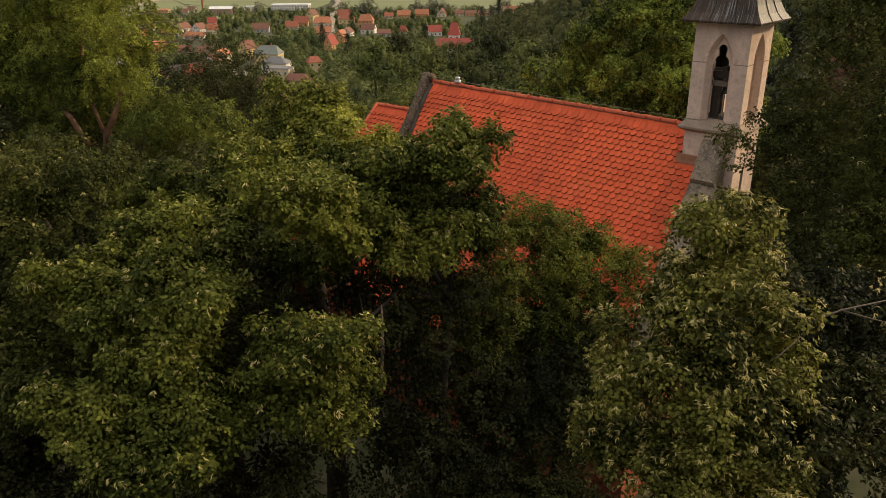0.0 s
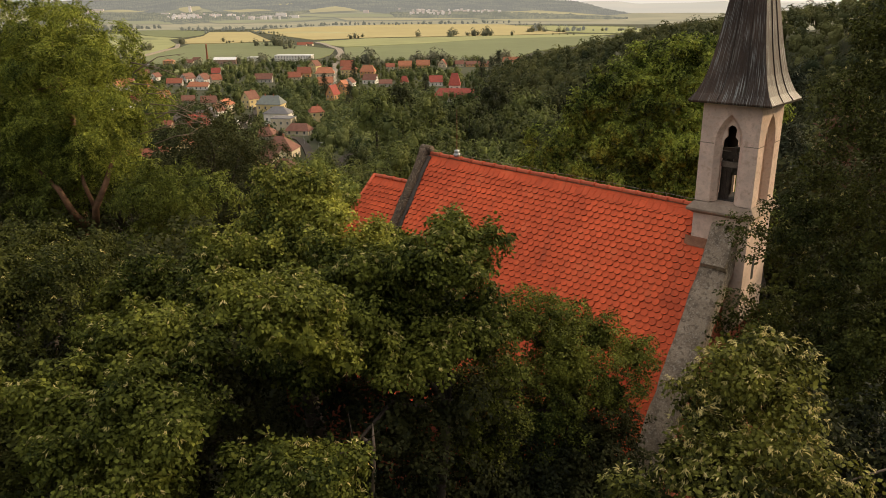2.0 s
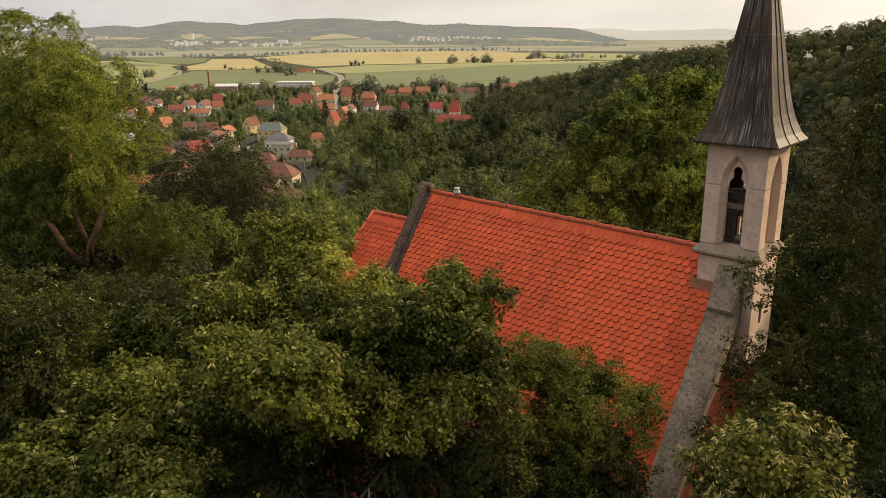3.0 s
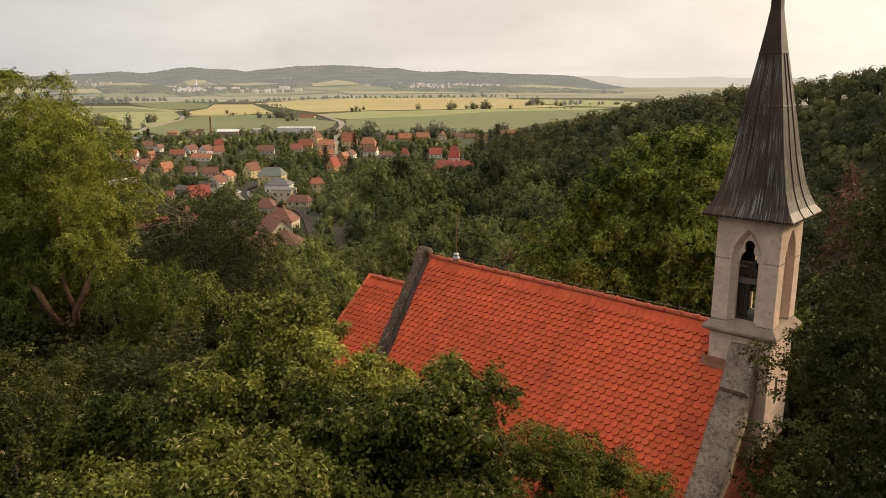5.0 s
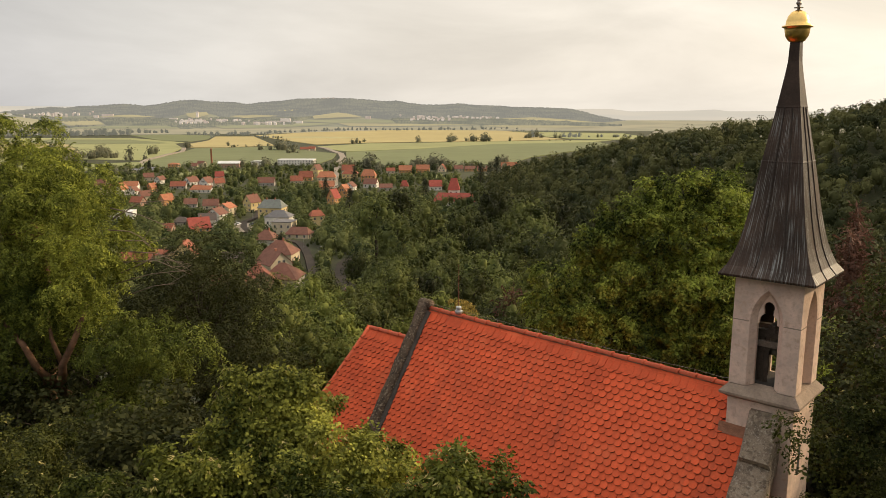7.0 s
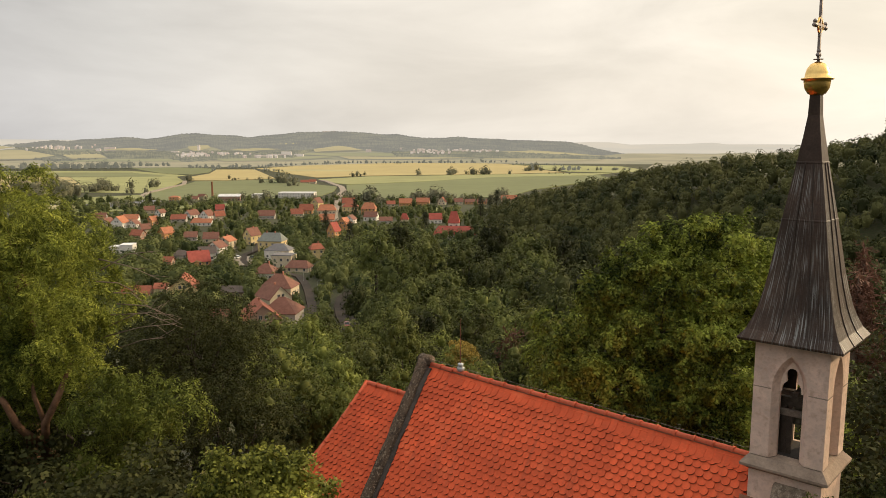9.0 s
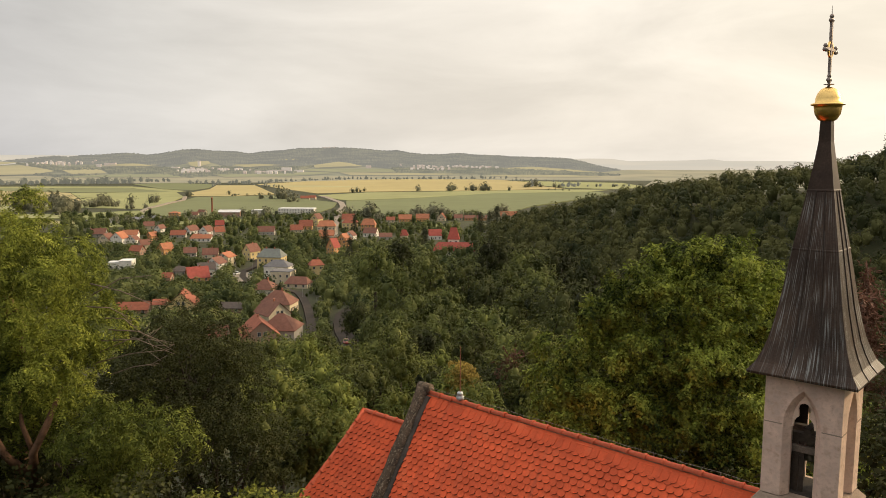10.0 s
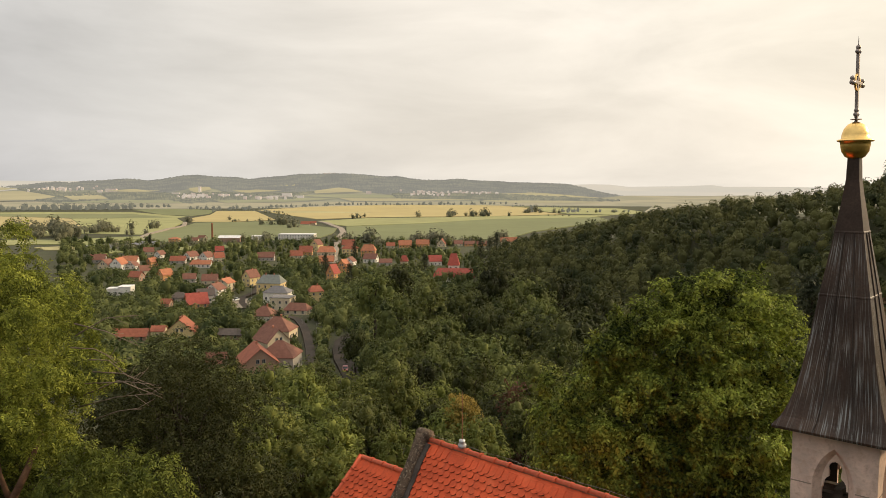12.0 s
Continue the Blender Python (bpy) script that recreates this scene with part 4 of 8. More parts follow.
def streaked_copper():
    """Brown-black sheet copper with pale streaks that run down it."""
    m = surface("sheet_copper", (0.062, 0.038, 0.025), 0.5, 0.5, 1.2, 30, 0.10, metal=0.0, specular=0.2)
    n, l = m.node_tree.nodes, m.node_tree.links
    bsdf = [x for x in n if x.type == "BSDF_PRINCIPLED"][0]
    co, sep = n.new("ShaderNodeTexCoord"), n.new("ShaderNodeSeparateXYZ")

    def calc(kind, a, b):
        k = n.new("ShaderNodeMath")
        k.operation = kind
        for slot, v in ((0, a), (1, b)):
            if isinstance(v, float):
                k.inputs[slot].default_value = v
            else:
                l.new(v, k.inputs[slot])
        return k.outputs[0]

    l.new(co.outputs["Object"], sep.inputs[0])
    left = calc("SUBTRACT", 16.7, sep.outputs[2])
    face = n.new("ShaderNodeSeparateXYZ")
    l.new(co.outputs["Normal"], face.inputs[0])
    nx, ny = calc("ABSOLUTE", face.outputs[0], 0.0), calc("ABSOLUTE", face.outputs[1], 0.0)
    across = calc("DIVIDE", calc("ADD", calc("MULTIPLY", sep.outputs[0], ny), calc("MULTIPLY", sep.outputs[1], nx)), calc("ADD", calc("ADD", nx, ny), 0.001))
    colour = bsdf.inputs["Base Color"].links[0].from_socket
    # runs gather in uneven patches and start below the upper cross seam
    spot, spread, begin, flat = n.new("ShaderNodeTexNoise"), n.new("ShaderNodeMapRange"), n.new("ShaderNodeMapRange"), n.new("ShaderNodeMapping")
    flat.inputs["Scale"].default_value = (3.2, 3.2, 1.1)
    l.new(co.outputs["Object"], flat.inputs[0])
    l.new(flat.outputs[0], spot.inputs["Vector"])
    spot.inputs["Scale"].default_value, spot.inputs["Detail"].default_value = 1.0, 3.0
    spread.inputs[1].default_value, spread.inputs[2].default_value, spread.inputs[3].default_value = 0.40, 0.58, 0.25
    l.new(spot.outputs["Fac"], spread.inputs[0])
    begin.inputs[1].default_value, begin.inputs[2].default_value = 14.7, 14.45
    l.new(sep.outputs[2], begin.inputs[0])
    where = calc("MULTIPLY", spread.outputs[0], begin.outputs[0])
    # the runs follow the faces, which draw together towards the tip; broad dull ones under thin bright ones
    for count, fall, lo, hi, most, tint in ((120.0, 0.22, 0.47, 0.72, 0.24, (0.19, 0.18, 0.16, 1)), (230.0, 1.5, 0.52, 0.68, 0.8, (0.33, 0.34, 0.32, 1))):
        com, tex, edge, mix = n.new("ShaderNodeCombineXYZ"), n.new("ShaderNodeTexNoise"), n.new("ShaderNodeMapRange"), n.new("ShaderNodeMixRGB")
        l.new(calc("MULTIPLY", calc("DIVIDE", across, left), count), com.inputs[0])
        l.new(calc("MULTIPLY", nx, 17.0), com.inputs[1])
        l.new(calc("MULTIPLY", sep.outputs[2], fall), com.inputs[2])
        tex.inputs["Scale"].default_value, tex.inputs["Detail"].default_value = 1.0, 3.0
        l.new(com.outputs[0], tex.inputs["Vector"])
        edge.inputs[1].default_value, edge.inputs[2].default_value, edge.inputs[4].default_value = lo, hi, most
        l.new(tex.outputs["Fac"], edge.inputs[0])
        l.new(calc("MULTIPLY", edge.outputs[0], where), mix.inputs[0])
        l.new(colour, mix.inputs[1])
        mix.inputs[2].default_value = tint
        colour = mix.outputs[0]
    l.new(colour, bsdf.inputs["Base Color"])
    return m


M_SPIRE = streaked_copper()
spire = part("spire", lean(sp), M_SPIRE, chapel, "dark copper spire with pale run-off streaks")
seam = Shape()
for k in range(4):
    turn = pose(0, 0, 0, 0, 0, 90 * k)
    for share in (-0.36, 0.30):
        for (r0_, z0), (r1_, z1) in zip(SPIRE[1:8], SPIRE[2:9]):
            seam.add([(share * r0_ - 0.008, r0_, z0), (share * r0_ + 0.008, r0_, z0), (share * r0_ + 0.006, r0_ + 0.018, z0), (share * r0_ - 0.006, r0_ + 0.018, z0),
                      (share * r1_ - 0.008, r1_, z1), (share * r1_ + 0.008, r1_, z1), (share * r1_ + 0.006, r1_ + 0.018, z1), (share * r1_ - 0.006, r1_ + 0.018, z1)],
                     [(0, 1, 5, 4), (1, 2, 6, 5), (2, 3, 7, 6), (3, 0, 4, 7)], turn)
part("standing_seam", lean(seam), M_COPPER, spire, "dark standing seams")
for r, z in ((0.378, 13.63), (0.215, 14.66)):
    hoop = Shape()
    for rr, zz in ((r + 0.005, z - 0.016), (r + 0.009, z - 0.010), (r + 0.006, z + 0.010), (r - 0.006, z + 0.024)):
        hoop.v += [(-rr, -rr, zz), (rr, -rr, zz), (rr, rr, zz), (-rr, rr, zz)]
    for i in range(3):
        hoop.f += [(4 * i + k, 4 * i + (k + 1) % 4, 4 * i + 4 + (k + 1) % 4, 4 * i + 4 + k) for k in range(4)]
    part("cross_seam", lean(hoop), M_SPIRE, spire)
ball = Shape().lathe([(0.0, 15.82), (0.075, 15.84), (0.15, 15.88), (0.205, 15.97), (0.222, 16.07), (0.225, 16.115), (0.268, 16.125), (0.275, 16.14), (0.265, 16.155), (0.212, 16.165), (0.205, 16.24),
                      (0.175, 16.33), (0.12, 16.40), (0.05, 16.435), (0.0, 16.44)], 32)
part("gilded_ball", lean(ball), M_GOLD, chapel, "gilded ball with a projecting rim", smooth=True)
foot = Shape().lathe([(0.0, 16.43), (0.035, 16.43), (0.02, 16.47), (0.085, 16.475), (0.085, 16.485), (0.02, 16.49), (0.016, 16.52)], 16)
part("cross_foot", lean(foot), M_IRON, chapel)
cross = Shape()
cross.box((-0.022, -0.026, 16.50), (0.022, 0.026, 17.56)).box((-0.02, -0.27, 17.045), (0.02, 0.27, 17.09))
cross_ob = part("cross", lean(cross), M_IRON, chapel, "wrought metal cross with trefoil ends")


def bead(r, m):
    return Shape().lathe([(0.0, -r), (r * 0.7, -r * 0.7), (r, 0), (r * 0.7, r * 0.7), (0.0, r)], 10, m)


for y, z in ((0.0, 17.58), (0.0, 16.58), (-0.29, 17.067), (0.29, 17.067)):
    ends = Shape()
    for a in (0, 120, 240):
        b = bead(0.04, pose(0, y + 0.045 * math.cos(radians(a + 90)), z + 0.045 * math.sin(radians(a + 90))))
        ends.add(b.v, b.f)
    part("trefoil_end", lean(ends), M_IRON, cross_ob, smooth=True)
ring = Shape()
for i in range(24):
    a = 2 * math.pi * i / 24
    for rr, x in ((0.12, -0.014), (0.145, -0.014), (0.145, 0.014), (0.12, 0.014)):
        ring.v.append((x, rr * math.cos(a), 17.067 + rr * math.sin(a)))
ring.f = [(4 * i + k, 4 * ((i + 1) % 24) + k, 4 * ((i + 1) % 24) + (k + 1) % 4, 4 * i + (k + 1) % 4) for i in range(24) for k in range(4)]
part("halo_ring", lean(ring), M_GOLD, cross_ob, "gilded ring at the crossing")
part("cross_tip", lean(Shape().tube([(0, 0, 17.6), (0, 0, 17.80)], [0.010, 0.003], 6)), M_IRON, cross_ob)

M_CHIMNEY_RUST = surface("rusty_rod", (0.28, 0.10, 0.06), 0.8, 0.3, 6, 40, 0.1)
# lightning conductor: rod on a white holder and a wire over clips
iso = on_roof(8.2, 0, 0)
iso.y = ridge_at(8.2)[0]
conductor = thing("lightning_conductor", CHAPEL, "lightning rod and thin wire along the tiled ridge", "conductor")
holder = Shape().lathe([(0.0, 0.06), (0.06, 0.06), (0.10, 0.10), (0.105, 0.16), (0.06, 0.19), (0.075, 0.21), (0.075, 0.27), (0.0, 0.28)], 14, Matrix.Translation(iso))
part("holder", holder, M_ZINC, conductor, "pale grey rod holder", smooth=True)
part("rod", Shape().tube([iso + Vector((0, 0, 0.25)), iso + Vector((0, 0, 1.45))], [0.011, 0.006], 6), M_CHIMNEY_RUST, conductor, "rusty red rod")
wire = [Vector((0.68, ridge_at(0.68)[0], ridge_at(0.68)[1] + 0.22))]
for x in (1.6, 3.0, 4.3, 5.6, 6.9, 8.2, 9.2):
    y, z = ridge_at(x)
    wire += [Vector((x - 0.65, ridge_at(x - 0.65)[0], z + 0.125)), Vector((x, y, z + 0.165))]
    part("clip", Shape().tube([(x, y, z + 0.09), (x, y, z + 0.17)], [0.006, 0.005], 5), M_IRON, conductor)
part("wire", Shape().tube(wire, [0.0045] * len(wire), 5), M_IRON, conductor, "thin grey wire")


# ---- trees ----
def leaf(x, y, z, size, yaw, pitch, roll, narrow=0.47):
    """One leaf: four corners, bent along the midrib."""
    c = [(0, 0, 0), (-narrow, 0.42, 0.10), (0, 1, -0.06), (narrow, 0.42, 0.10)]
    m = pose(x, y, z, pitch, roll, yaw) @ Matrix.Scale(size, 4)
    return [tuple(m @ Vector(p)) for p in c], [(0, 3, 2, 1)]


def spray_of(leaves):
    corners, faces = [], []
    for one in leaves:
        c, f = leaf(*one)
        faces += [tuple(i + len(corners) for i in q) for q in f]
        corners += c
    return np.array(corners), np.array(faces)


def linden_spray(r, n=9):
    """A twig with alternate broad leaves that hang a little."""
    out = []
    for i in range(n):
        side = 1 if i % 2 else -1
        out.append((side * r.uniform(0.0, 0.05), 0.05 + 0.30 * i / n + r.uniform(-0.02, 0.02), r.uniform(-0.05, 0.02), r.uniform(0.080, 0.115), -side * r.uniform(20, 80), r.uniform(-50, 14), r.uniform(-34, 34), 0.36))
    return spray_of(out)


def bract_spray(r, n=5):
    """Pale narrow bracts hanging in a small fan from one twig."""
    out = []
    x = r.uniform(-0.05, 0.05)
    for i in range(n):
        out.append((x + r.uniform(-0.04, 0.04), r.uniform(-0.02, 0.04), r.uniform(0.0, 0.05), r.uniform(0.075, 0.11), -35 + 70 * i / (n - 1) + r.uniform(-12, 12), r.uniform(-15, 15), r.uniform(-50, 50), 0.10))
    return spray_of(out)


def pinnate_spray(r, n=11, length=0.55, leaflet=0.15, narrow=0.2):
    """A long compound leaf with paired narrow leaflets, drooping at the end."""
    out = []
    for i in range(n):
        u = (i + 0.5) / n
        side = 1 if i % 2 else -1
        out.append((0, u * length, -0.18 * u * u * length, r.uniform(0.8, 1.15) * leaflet, -side * r.uniform(45, 70), r.uniform(-40, -5), r.uniform(-20, 20), narrow))
    return spray_of(out)


def clump_spray(r, n=6, size=0.5, spread=0.45, tilt=1.0):
    """A handful of leaf tufts, for trees farther away."""
    out = []
    for i in range(n):
        out.append((r.uniform(-spread, spread), r.uniform(-0.2, spread), r.uniform(-spread, spread) * 0.5 * tilt, r.uniform(0.7, 1.2) * size, r.uniform(0, 360), r.uniform(-45, 35) * tilt, r.uniform(-40, 40) * tilt, 0.45))
    return spray_of(out)


def flat_spray(r, n=4, size=1.0, spread=1.0):
    """Plain four-cornered tufts, for trees very far away."""
    corners, faces = [], []
    for i in range(n):
        m = pose(r.uniform(-spread, spread), r.uniform(-spread, spread), r.uniform(-spread, spread) * 0.10, r.uniform(-9, 9), r.uniform(-9, 9), r.uniform(0, 360)) @ Matrix.Scale(size * r.uniform(0.7, 1.2), 4)
        corners += [tuple(m @ Vector(c)) for c in ((-0.5, -0.35, 0), (0.35, -0.5, 0), (0.5, 0.35, 0), (-0.3, 0.5, 0))]
        faces.append((4 * i, 4 * i + 1, 4 * i + 2, 4 * i + 3))
    return np.array(corners), np.array(faces)


def needle_spray(r, n=6, size=0.6):
    out = []
    for i in range(n):
        out.append((r.uniform(-0.2, 0.2), 0.25 * i, -0.05 * i, r.uniform(0.7, 1.1) * size, r.uniform(-60, 60), r.uniform(-50, -10), r.uniform(-30, 30), 0.14))
    return spray_of(out)


def place_sprays(points, ways, kinds, sizes, gen, droop=0.4, up=0.42, order=None, jitter=0.40):
    """Sets a spray at every point, its leaves facing out and up, and joins them."""
    n = len(points)
    out = ways / np.linalg.norm(ways, axis=1, keepdims=True)
    u = out * 0.85 + np.array([0.0, 0.0, up]) + gen.normal(0, jitter, (n, 3))
    u /= np.linalg.norm(u, axis=1, keepdims=True)
    f = gen.normal(0, 0.8, (n, 3)) + out * 0.7
    f[:, 2] -= droop
    f -= u * (f * u).sum(1, keepdims=True)
    f /= np.linalg.norm(f, axis=1, keepdims=True) + 1e-9
    r = np.cross(f, u)
    pick = gen.integers(0, len(kinds), n)
    corners, faces, base = [], [], 0
    for k, (c, q) in enumerate(kinds):
        sel = np.where(pick == k)[0]
        if not len(sel):
            continue
        s = sizes[sel][:, None, None]
        v = points[sel][:, None, :] + s * (c[None, :, 0:1] * r[sel][:, None, :] + c[None, :, 1:2] * f[sel][:, None, :] + c[None, :, 2:3] * u[sel][:, None, :])
        corners.append(v.reshape(-1, 3))
        faces.append((q[None] + (np.arange(len(sel)) * len(c))[:, None, None] + base).reshape(-1, 4))
        base += len(sel) * len(c)
        if order is not None:
            order.append(np.repeat(sel, len(c)))
    return np.concatenate(corners), np.concatenate(faces)


def crown_points(lobes, n, gen, inner=0.80, thick=0.25):
    """Places in the outer shell of a crown of overlapping lobes, with the way out from it."""
    lobes = np.array(lobes, dtype=float)
    area = lobes[:, 3] * lobes[:, 5]
    pick = gen.choice(len(lobes), n * 3, p=area / area.sum())
    d = gen.normal(0, 1, (n * 3, 3))
    d /= np.linalg.norm(d, axis=1, keepdims=True)
    rad = 1.04 - thick * gen.random(n * 3) ** 1.5
    c, r = lobes[pick, :3], lobes[pick, 3:6]
    p = c + d * r * rad[:, None]
    keep = np.ones(len(p), bool)
    for k in range(len(lobes)):
        inside = (((p - lobes[k, :3]) / lobes[k, 3:6]) ** 2).sum(1) < inner ** 2
        keep &= ~(inside & (pick != k))
    keep &= d[:, 2] > -0.45
    p, d = p[keep][:n], (d / r)[keep][:n]
    return p, d


def clumped(lobes, n, gen, size=0.30, gap=1.25, peak=0.0):
    """Leaf places on rounded bunches that sit side by side on the crown, with dark creases between."""
    cand, out = crown_points(lobes, 2600, gen, 0.90, 0.16)
    out = out / np.linalg.norm(out, axis=1, keepdims=True)
    c, d, r = [], [], []
    for p, o in zip(cand, out):
        own = size * (gen.uniform(0.55, 1.6) if peak else gen.uniform(0.75, 1.3))
        p = p + o * own * gen.uniform(-0.5, 0.7) * min(1.0, 1.4 * peak)
        if not c or (np.linalg.norm(np.array(c) - p, axis=1) > gap * 0.5 * (np.array(r) + own)).all():
            c.append(p)
            d.append(o)
            r.append(own)
    c, d, r = np.array(c), np.array(d), np.array(r)
    idx = gen.choice(len(c), n, p=r ** 2 / (r ** 2).sum())
    way = gen.normal(0, 1, (n, 3)) + d[idx] * 0.9
    way[:, 2] += 0.45
    way /= np.linalg.norm(way, axis=1, keepdims=True)
    rad = r[idx] * (1.04 - 0.30 * gen.random(n) ** 2)
    # a bunch tapers along an axis of its own, out and up from the crown
    axis = d * 0.75 + np.array([0.0, 0.0, 0.45]) + gen.normal(0, 0.38, d.shape)
    axis /= np.linalg.norm(axis, axis=1, keepdims=True)
    axis = axis[idx]
    high = (way * axis).sum(1)
    slim = (1.0 - 0.60 * peak * np.maximum(0.0, high))[:, None]
    p = c[idx] + rad[:, None] * (way * np.array([1.0, 1.0, 0.85]) * slim + axis * (peak * 1.15 * np.maximum(-0.2, high))[:, None])
    return p, way


def inside_points(lobes, n, gen, outer):
    """Places within the lobes, for the larger inner leaves that close a crown."""
    lobes = np.array(lobes, dtype=float)
    area = lobes[:, 3] * lobes[:, 5]
    k = gen.choice(len(lobes), n, p=area / area.sum())
    d = gen.normal(0, 1, (n, 3))
    d /= np.linalg.norm(d, axis=1, keepdims=True)
    deep = np.where(lobes[k, 3] < outer, gen.uniform(0.1, 0.60, n), gen.uniform(0.3, 0.75, n))
    return lobes[k, :3] + d * lobes[k, 3:6] * deep[:, None], d


def balls(flat, *rows):
    """Lobes from rows of x, y, z and radius."""
    return [(x, y, z, r, r, r * flat) for x, y, z, r in rows]


def uneven(lobes, seed, count=3, main=0.84):
    """Every lobe with smaller ones budding from its upper side."""
    q = random.Random(seed)
    out = []
    for x, y, z, r, _, h in lobes:
        out.append((x, y, z, r * main, r * main, h * main))
        for k in range(count):
            a, up, s = q.uniform(0, 6.28), q.uniform(-0.35, 0.75), q.uniform(0.40, 0.62)
            out.append((x + 0.80 * r * math.cos(a), y + 0.80 * r * math.sin(a), z + 0.75 * h * up, r * s, r * s, h * s))
    return out


def make_lobes(c, r, count, seed, size=(0.30, 0.46), flat=0.8):
    """Lobes spread over an uneven crown with centre c and half sizes r."""
    q = random.Random(seed)
    out = [(c[0], c[1], c[2] - 0.1 * r[2], r[0] * 0.62, r[1] * 0.62, r[2] * 0.66)]
    for i in range(count):
        z = 1 - 1.55 * (i + 0.5) / count
        a = i * 2.39996 + q.uniform(-0.4, 0.4)
        h = math.sqrt(max(0.0, 1 - z * z))
        k, s = q.uniform(0.60, 0.80), q.uniform(*size)
        out.append((c[0] + r[0] * k * h * math.cos(a), c[1] + r[1] * k * h * math.sin(a), c[2] + r[2] * k * z, r[0] * s, r[1] * s, r[2] * s * flat))
    return out


def trunk_shape(x, y, z0, lobes, girth, seed, bends=0.25, limbs=12):
    """A tapered trunk that forks into limbs reaching the lobes."""
    q = random.Random(seed)
    cz = sum(l[2] for l in lobes) / len(lobes)
    lowest = min(l[2] - l[5] for l in lobes)
    fork = max(z0 + 1.2, min(lowest + 0.6, cz - 1.0))
    g = Shape()
    mids = [Vector((x + q.uniform(-bends, bends) * u, y + q.uniform(-bends, bends) * u, z0 - 0.4 + (fork - z0 + 0.4) * u)) for u in (0, 0.25, 0.5, 0.75, 1)]
    g.tube(mids, [girth * 1.35, girth * 1.05, girth * 0.95, girth * 0.88, girth * 0.8], 9)
    top = mids[-1]
    for l in sorted(lobes, key=lambda l: -l[3])[:limbs]:
        end = Vector(l[:3])
        a = top + (end - top) * 0.35 + Vector((q.uniform(-bends, bends), q.uniform(-bends, bends), 0.25))
        b = top + (end - top) * 0.7 + Vector((q.uniform(-bends, bends), q.uniform(-bends, bends), 0.2))
        g.tube([top - Vector((0, 0, 0.2)), a, b, end], [girth * 0.55, girth * 0.36, girth * 0.22, girth * 0.06], 6)
        for t in range(3):
            way = Vector((q.uniform(-1, 1), q.uniform(-1, 1), q.uniform(-0.2, 0.8))).normalized()
            g.tube([b, b + way * l[3] * 0.5, b + way * l[3] * 0.95 + Vector((0, 0, 0.1))], [girth * 0.14, girth * 0.08, girth * 0.02], 5)
    return g


def broad_tree(name, x, y, lobes, kinds, count, size, material, label, category="tree", girth=0.22, seed=1, bark=None, droop=0.35, extra=None, group="", clump=0.32, tight=0.80, filling=6, outer=1.15, gap=1.25, skin=0.0, limbs=12, coarse=1.5, peak=0.0):
    """A tree with a forked trunk and a leafy crown."""
    gen = np.random.default_rng(seed)
    z0 = ground_height(x, y)
    lobes = [(*l[:3], *(max(0.35 * k, k * tight - skin) for k in l[3:6])) for l in lobes]
    ob = thing(name, pose(0, 0, 0), label, category, group)
    part("trunk", trunk_shape(x, y, z0, lobes, girth, seed, 0.25, limbs), bark or M_BARK, ob, smooth=True)
    p, d = clumped([l for l in lobes if l[3] < outer] or lobes, count, gen, clump, gap, peak)
    way = d
    inner, inner_way = inside_points(lobes, count // filling, gen, outer)
    sizes = np.concatenate([size * gen.uniform(0.75, 1.25, len(p)), size * coarse * gen.uniform(0.8, 1.2, len(inner))])
    corners, faces = place_sprays(np.concatenate([p, inner]), np.concatenate([way, inner_way]), kinds, sizes, gen, droop)
    crown = part("crown", bulk_mesh("crown", corners, faces, material), material, ob)
    if extra:
        kinds2, share, mat2, lab2 = extra
        sel = gen.random(len(p)) < share
        c2, f2 = place_sprays(p[sel] + way[sel] * 0.07, way[sel], kinds2, size * 1.3 * gen.uniform(0.8, 1.2, sel.sum()), gen, 6.0)
        part("blossom", bulk_mesh("blossom", c2, f2, mat2), mat2, crown, lab2)
    return ob


pick = random.Random(11)
LINDEN = [linden_spray(pick, 9) for _ in range(6)]
BRACTS = [bract_spray(pick, 5) for _ in range(5)]
ASH = [pinnate_spray(pick, 11, 0.55, 0.17, 0.17) for _ in range(5)]
WALNUT = [pinnate_spray(pick, 9, 0.55, 0.20, 0.26) for _ in range(5)]
MAPLE = [linden_spray(pick, 8) for _ in range(5)]
CLUMP = [clump_spray(pick, 6) for _ in range(6)]
NEEDLE = [needle_spray(pick) for _ in range(4)]

bloom = (BRACTS, 0.34, M_BRACT, "pale yellow linden bracts and blossom")
some_bloom = (BRACTS, 0.09, M_BRACT, "pale yellow linden bracts")

